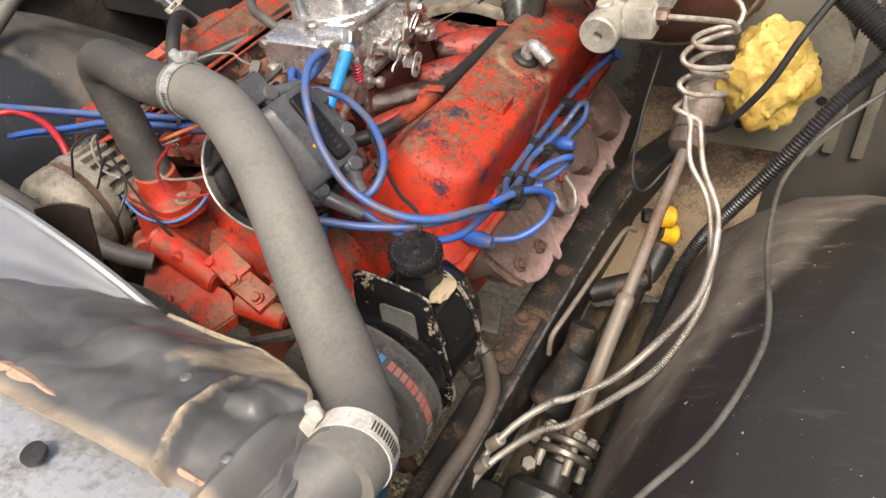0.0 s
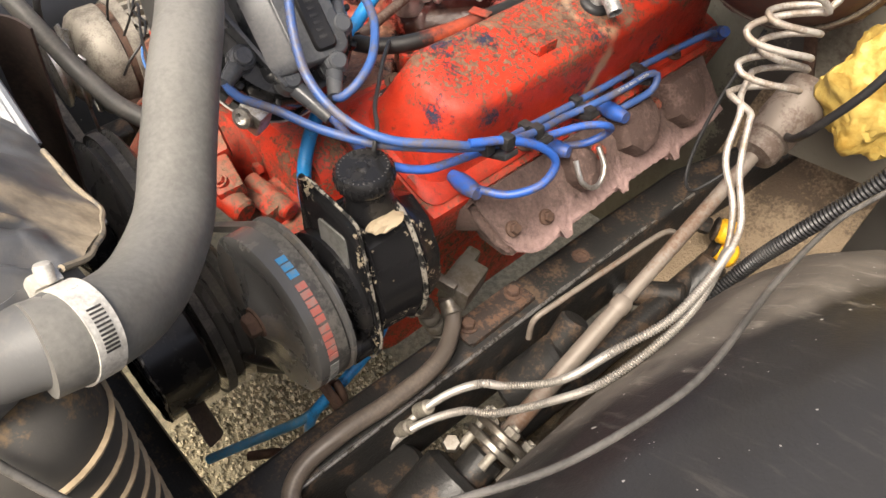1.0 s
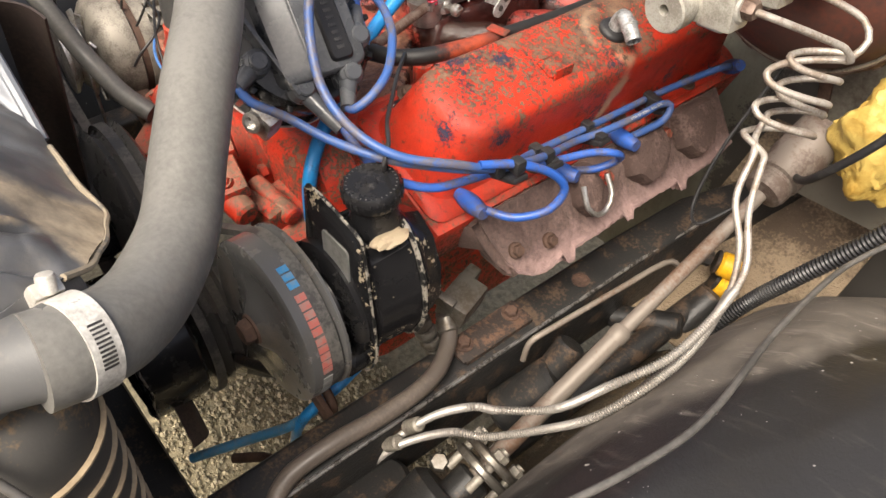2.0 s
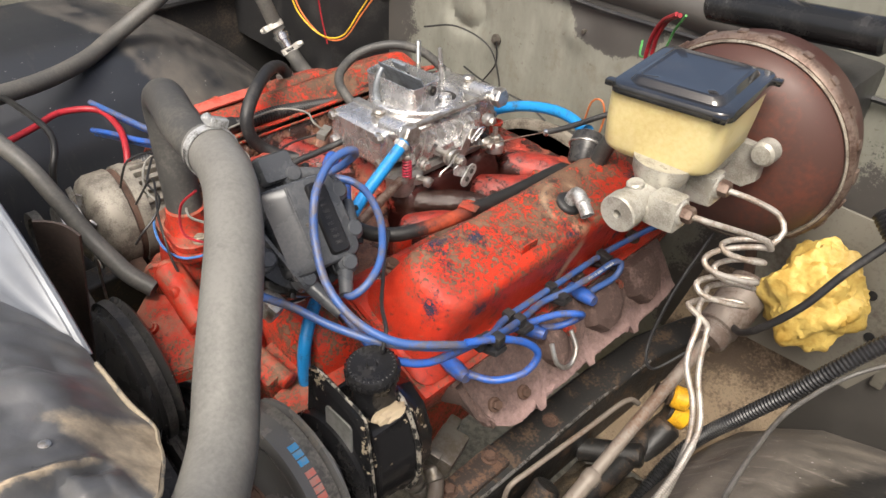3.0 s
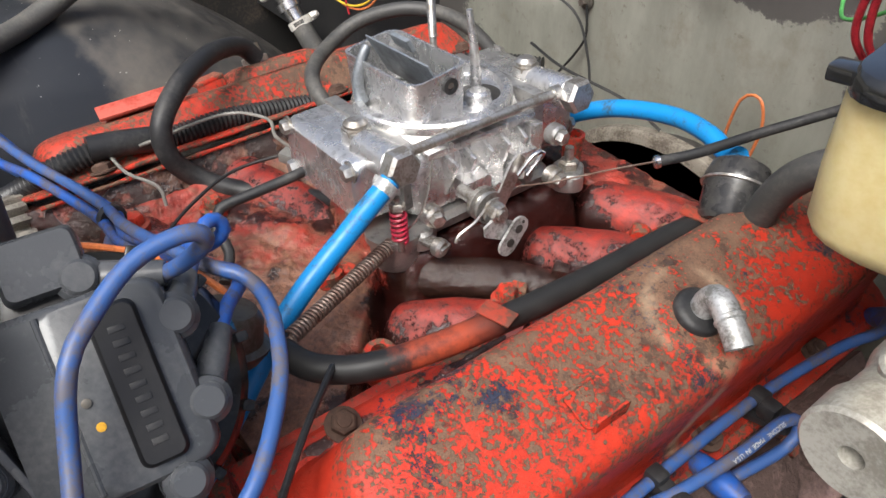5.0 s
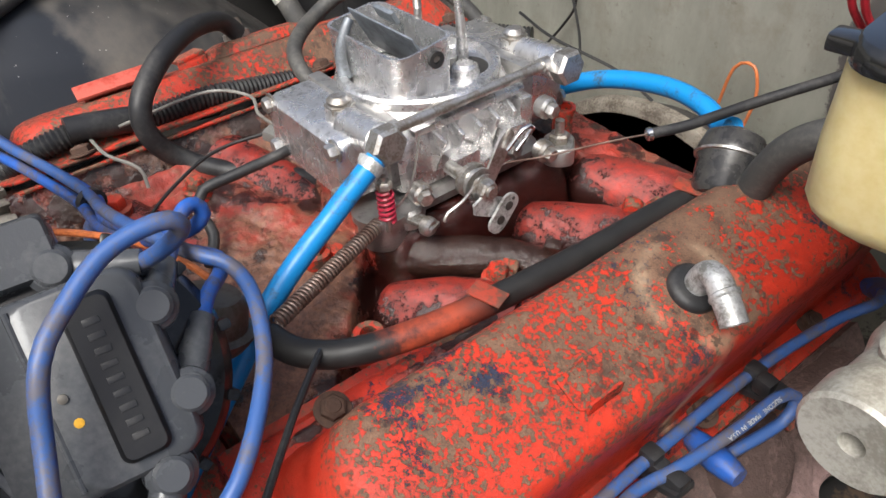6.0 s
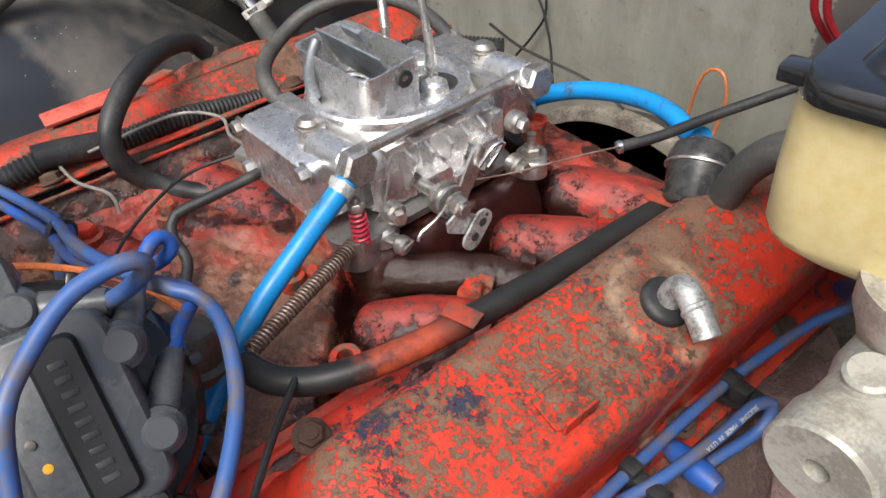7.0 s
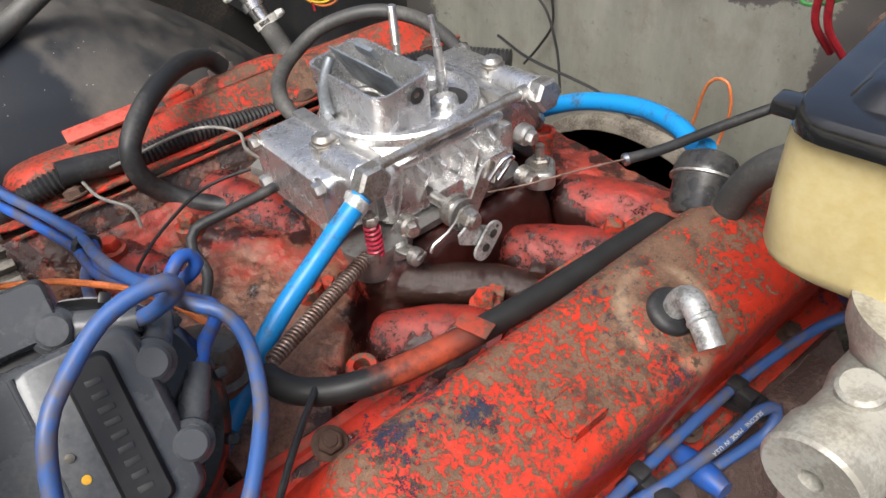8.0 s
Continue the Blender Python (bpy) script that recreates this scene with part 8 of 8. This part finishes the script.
def brake_lines():
    down1 = [(0.492, -0.085, 0.958), (0.505, -0.105, 0.925), (0.528, -0.125, 0.895), (0.537, -0.150, 0.883), (0.542, -0.19, 0.876), (0.540, -0.235, 0.862), (0.520, -0.275, 0.838), (0.482, -0.290, 0.772), (0.446, -0.322, 0.757), (0.432, -0.345, 0.768), (0.392, -0.357, 0.715), (0.358, -0.378, 0.650), (0.34, -0.41, 0.60)]
    down2 = [(0.480, -0.080, 0.960), (0.490, -0.105, 0.930), (0.515, -0.12, 0.90), (0.530, -0.14, 0.868), (0.542, -0.19, 0.858), (0.543, -0.24, 0.846), (0.524, -0.290, 0.812), (0.488, -0.310, 0.765), (0.450, -0.340, 0.735), (0.425, -0.358, 0.730), (0.390, -0.375, 0.69), (0.360, -0.39, 0.640), (0.345, -0.42, 0.595)]
    side, ahead = Vector((0.68, 0.733, 0)), Vector((-0.733, 0.68, 0))

    def coil_of(start, centre, r, levels, tail):
        """A line wound round an upright axis; levels: the height after each half turn."""
        pts = [Vector(p) for p in start]
        n = (len(levels) - 1) * 6
        for k in range(n + 1):
            a = k / 6 * math.pi
            i = min(k // 6, len(levels) - 2)
            z = levels[i] + (levels[i + 1] - levels[i]) * (k / 6 - i)
            pts.append(Vector((centre[0], centre[1], z)) + side * (r * math.cos(a) * (1 + 0.05 * math.sin(k))) + ahead * (0.36 * r * math.sin(a)))
        return pts + [Vector(p) for p in tail]
    a = coil_of([(0.446, -0.098, 1.082), (0.462, -0.085, 1.077), (0.482, -0.058, 1.065), (0.498, -0.034, 1.053)], (0.482, -0.049), 0.031, (1.042, 1.026, 1.000, 0.995, 0.968, 0.966), [(0.486, -0.076, 0.962)] + down1)
    b = coil_of([(0.446, -0.030, 1.082), (0.468, -0.016, 1.076), (0.490, 0.000, 1.064), (0.502, -0.004, 1.052)], (0.482, -0.032), 0.025, (1.040, 1.036, 1.016, 1.008, 0.982, 0.978), [(0.470, -0.066, 0.966)] + down2)
    for pts, lb in ((a, "coiled steel brake line from the front port"), (b, "coiled steel brake line from the rear port")):
        hose("brake_line", pts, 0.0030, LINE, lb, "brake line", 10, "brake lines")
    for d, lb in ((down1, "spring armour round a brake line"), (down2, "spring armour round a brake line")):
        bm = B()
        tube(bm, even_path(d[3:], 0.0005), 0.0040, 8, smooth=False, radius=lambda r, t: 0.0036 + 0.0007 * math.sin(r / 0.0025 * math.tau))
        solo("line_armour", bm, ARMOUR, lb, "brake line", "brake lines")
    for at in ((0.380, -0.362, 0.692), (0.372, -0.382, 0.668)):
        bm = B()
        rod(bm, at, Vector(at) + Vector((-0.014, -0.006, -0.018)), 0.008, seg=12, bevel=0.002)
        solo("line_fitting", bm, ALU, "small steel brake line fitting", "fitting", "line fittings")


brake_lines()


# ---- steering ----
def steering():
    s = thing("steering_shaft", (0.445, -0.33, 0.65), "tan rusty steering shaft from the column to the steering box", "steering shaft")
    a, b = Vector((0.443, -0.345, 0.650)), Vector((0.455, 0.055, 0.838))
    bm = B()
    d = b - a
    rod(bm, a, a + d * 0.48, 0.0098, seg=20)
    rod(bm, a + d * 0.47, b, 0.0078, seg=20)
    lathe(bm, [(0.0098, -0.004), (0.0112, 0.0), (0.0110, 0.010), (0.0078, 0.014)], a + d * 0.47, d, 20)
    part("shaft", bm, SHAFT, s)
    bm = B()
    lathe(bm, [(0.010, 0), (0.021, 0.003), (0.0235, 0.010), (0.0235, 0.020), (0.022, 0.021), (0.022, 0.024), (0.0255, 0.026), (0.0255, 0.045), (0.028, 0.05), (0.028, 0.10)], b - d.normalized() * 0.012, d, 28)
    box(bm, (0.05, 0.02, 0.06), m=Matrix.Translation(b + d * 0.12) @ frame_of(d), bevel=0.006)
    part("column_end", bm, COLUMN, s, "pinkish-grey column end")
    bm = B()
    ax = d.normalized()
    for k in (0, 0.014):
        lathe(bm, [(0.032, 0), (0.034, 0.002), (0.034, 0.007), (0.032, 0.009)], a + ax * (0.01 + k), d, 26)
    part("coupling_disc", bm, VAC_GREY, s)
    f = Matrix.Translation(a) @ frame_of(d)
    for k in range(4):
        bm = B()
        p = f @ Vector((0.026 * math.cos(k * 1.57 + 0.5), 0.026 * math.sin(k * 1.57 + 0.5), 0.0))
        rod(bm, p - ax * 0.008, p + ax * 0.045, 0.005, seg=12)
        hexhead(bm, p + ax * 0.034, d, 0.009, 0.008)
        part("coupling_bolt", bm, ALU, s)
    g = thing("steering_box", (0.43, -0.40, 0.52), "greasy dark cast steering box on the frame rail", "steering box")
    bm = B()
    rod(bm, a - ax * 0.15, a - ax * 0.025, 0.048, seg=28, bevel=0.008)
    rod(bm, a - ax * 0.03, a + ax * 0.005, 0.02, seg=20, bevel=0.003)
    rod(bm, Vector((0.40, -0.42, 0.50)), Vector((0.37, -0.42, 0.62)), 0.045, seg=26, bevel=0.006)
    part("casting", bm, RAIL, g)
    for p in ((0.375, -0.262, 0.545), (0.41, -0.36, 0.655), (0.47, -0.38, 0.63)):
        bm = B()
        hexhead(bm, p, (0.3, -0.3, 1), 0.010, 0.012)
        part("bolt", bm, VAC_GREY, g)
    h = thing("steering_linkage", (0.40, -0.2, 0.5), "greasy dark suspension arm and linkage below the shaft", "suspension arm")
    bm = B()
    rod(bm, (0.385, -0.245, 0.60), (0.415, -0.19, 0.66), 0.030, seg=24, bevel=0.006)
    rod(bm, (0.40, -0.20, 0.64), (0.405, -0.165, 0.69), 0.018, seg=18, bevel=0.003)
    rod(bm, (0.40, -0.25, 0.55), (0.43, 0.10, 0.62), 0.017, seg=18)
    rod(bm, (0.43, 0.03, 0.59), (0.438, 0.085, 0.630), 0.021, seg=22, bevel=0.005)
    rod(bm, (0.36, -0.02, 0.59), (0.44, 0.02, 0.615), 0.017, seg=20, bevel=0.004)
    part("arm", bm, RAIL, h)
    bm = B()
    tube(bm, [(0.372, -0.205, 0.66), (0.374, -0.20, 0.69), (0.38, -0.17, 0.70), (0.392, -0.08, 0.71), (0.40, 0.0, 0.712), (0.41, 0.02, 0.70)], 0.0036, 10)
    part("tie_wire", bm, SHAFT, h)
    for p, q, r in (((0.424, 0.092, 0.674), (0.446, 0.104, 0.670), 0.0165), ((0.430, 0.092, 0.644), (0.452, 0.104, 0.634), 0.0165)):
        bm = B()
        rod(bm, p, q, r, seg=24, bevel=0.004)
        bush = part("bushing", bm, YELLOW, h, "bright yellow bushing")
        bm = B()
        rod(bm, Vector(p) - (Vector(q) - Vector(p)) * 0.20, p, r * 0.98, seg=24, bevel=0.002)
        part("washer", bm, RAIL, bush)
    bm = B()
    hexhead(bm, (0.404, 0.081, 0.678), (0.022, 0.012, -0.004), 0.0115, 0.014)
    part("nut", bm, RAIL, h)


steering()


def foam():
    bm = B()
    bmesh.ops.create_icosphere(bm, subdivisions=5, radius=1)
    for v in bm.verts:
        p = v.co.copy()
        k = 1 + 0.34 * noise.noise(p * 1.5 + Vector((0.7, 2.2, 5.1))) + 0.13 * noise.noise(p * 3.6 + Vector((3, 1, 2))) + 0.09 * abs(noise.noise(p * 7)) - 0.07 * abs(noise.noise(p * 15)) + 0.045 * noise.noise(p * 26)
        v.co = Vector((p.x * 0.052 * k, p.y * 0.038 * k, p.z * 0.066 * k)) + Vector((0.527, 0.128, 0.905))
    return solo("foam_plug", bm, FOAM, "lumpy yellow insulation foam stuffed round the steering column", "foam")


foam()
bm = B()
plate(bm, [(0.44, 0.76), (0.60, 0.77), (0.622, 0.82), (0.612, 0.94), (0.58, 1.00), (0.46, 1.00), (0.43, 0.90)], 0.004, Matrix.Translation((0, 0.184, 0)) @ Matrix.Rotation(radians(90), 4, 'X'))
col = thing("column_plate", (0.53, 0.18, 0.77), "grey steel column plate with bolt holes", "plate")
part("sheet", bm, GREY_PAINT, col)
for x, z in ((0.575, 0.912), (0.594, 0.858), (0.50, 0.80)):
    bm = B()
    lathe(bm, [(0.0065, 0), (0.0065, 0.001)], (x, 0.1795, z), (0, -1, 0), 16)
    part("bolt_hole", bm, PLASTIC_DARK, col)

# ---- driver side looms ----
solo("fender_loom", corrugated(B(), [(0.70, 0.16, 1.03), (0.655, 0.11, 0.975), (0.618, 0.072, 0.935), (0.593, 0.045, 0.898), (0.568, 0.030, 0.850), (0.533, 0.018, 0.785), (0.500, 0.020, 0.715), (0.482, -0.005, 0.668), (0.478, -0.05, 0.640), (0.47, -0.12, 0.60)], 0.0088), PLASTIC_DARK, "black corrugated wiring loom across the inner fender", "wiring loom")
hose("fender_cable", [(0.72, 0.13, 1.00), (0.655, 0.09, 0.935), (0.610, 0.055, 0.895), (0.588, 0.0, 0.880), (0.580, -0.061, 0.880), (0.588, -0.178, 0.900), (0.607, -0.302, 0.932), (0.606, -0.360, 0.938), (0.592, -0.431, 0.940), (0.570, -0.484, 0.940), (0.53, -0.56, 0.94), (0.46, -0.64, 0.96), (0.38, -0.70, 1.08)], 0.0027, W_DARK, "grey-black cable lying over the inner fender", "cable", 12)
solo("low_loom", corrugated(B(), [(0.488, -0.20, 0.66), (0.478, -0.27, 0.63), (0.468, -0.33, 0.60), (0.46, -0.38, 0.56)], 0.0085), PLASTIC_DARK, "black corrugated loom behind the steering box", "wiring loom")
solo("upper_loom", corrugated(B(), [(0.560, 0.10, 1.060), (0.605, 0.075, 1.035), (0.650, 0.055, 1.010)], 0.0145), PLASTIC_DARK, "thick black corrugated loom with wires coming out", "wiring loom")
for k, mt in enumerate((W_RED, W_ORANGE, W_GREEN, W_RED, W_ORANGE)):
    hose("wire", [(0.645, 0.058, 1.010 + 0.003 * k - 0.006), (0.675, 0.040, 1.004 + 0.006 * k), (0.71, 0.04, 1.012 + 0.008 * k), (0.75, 0.07, 1.03)], 0.0022, mt, "coloured wires coming out of the loom", "wire", 8, "loom wires")
hose("column_cable", [(0.600, 0.10, 1.10), (0.585, 0.07, 1.060), (0.560, 0.045, 1.010), (0.540, 0.030, 0.960), (0.515, 0.028, 0.915), (0.490, 0.045, 0.875), (0.465, 0.08, 0.85)], 0.0043, RUBBER, "black cable passing in front of the foam", "cable", 12)
hose("speed_cable", [(0.560, 0.20, 1.20), (0.600, 0.19, 1.17), (0.605, 0.16, 1.12), (0.600, 0.12, 1.08)], 0.0055, RUBBER, "black cable beside the booster", "cable", 12)
hose("wire", [(0.59, 0.14, 1.11), (0.60, 0.11, 1.07), (0.615, 0.09, 1.04)], 0.0022, W_GREEN, "bright green wire by the booster", "wire", 8)
wiper = thing("wiper_motor", (0.45, 0.22, 1.19), "black cylindrical tube under the cowl", "tube")
bm = B()
rod(bm, (0.27, 0.205, 1.165), (0.475, 0.195, 1.190), 0.0200, seg=28, bevel=0.004)
part("barrel", bm, CAP_BLACK, wiper)
bm = B()
box(bm, (0.012, 0.03, 0.10), (0.36, 0.225, 1.20), bevel=0.003)
part("strap", bm, STEEL, wiper)
hose("column_wire", [(0.395, 0.12, 0.93), (0.392, 0.06, 0.86), (0.398, 0.02, 0.80), (0.42, 0.0, 0.79), (0.445, 0.03, 0.82)], 0.0022, W_BLACK, "thin black wire to the column end", "wire", 8)
bm = B()
box(bm, (0.014, 0.006, 0.22), m=pose(0.43, 0.16, 0.92, 8, -10, 0), bevel=0.002)
solo("column_brace", bm, RUST, "dull steel brace below the booster", "brace")
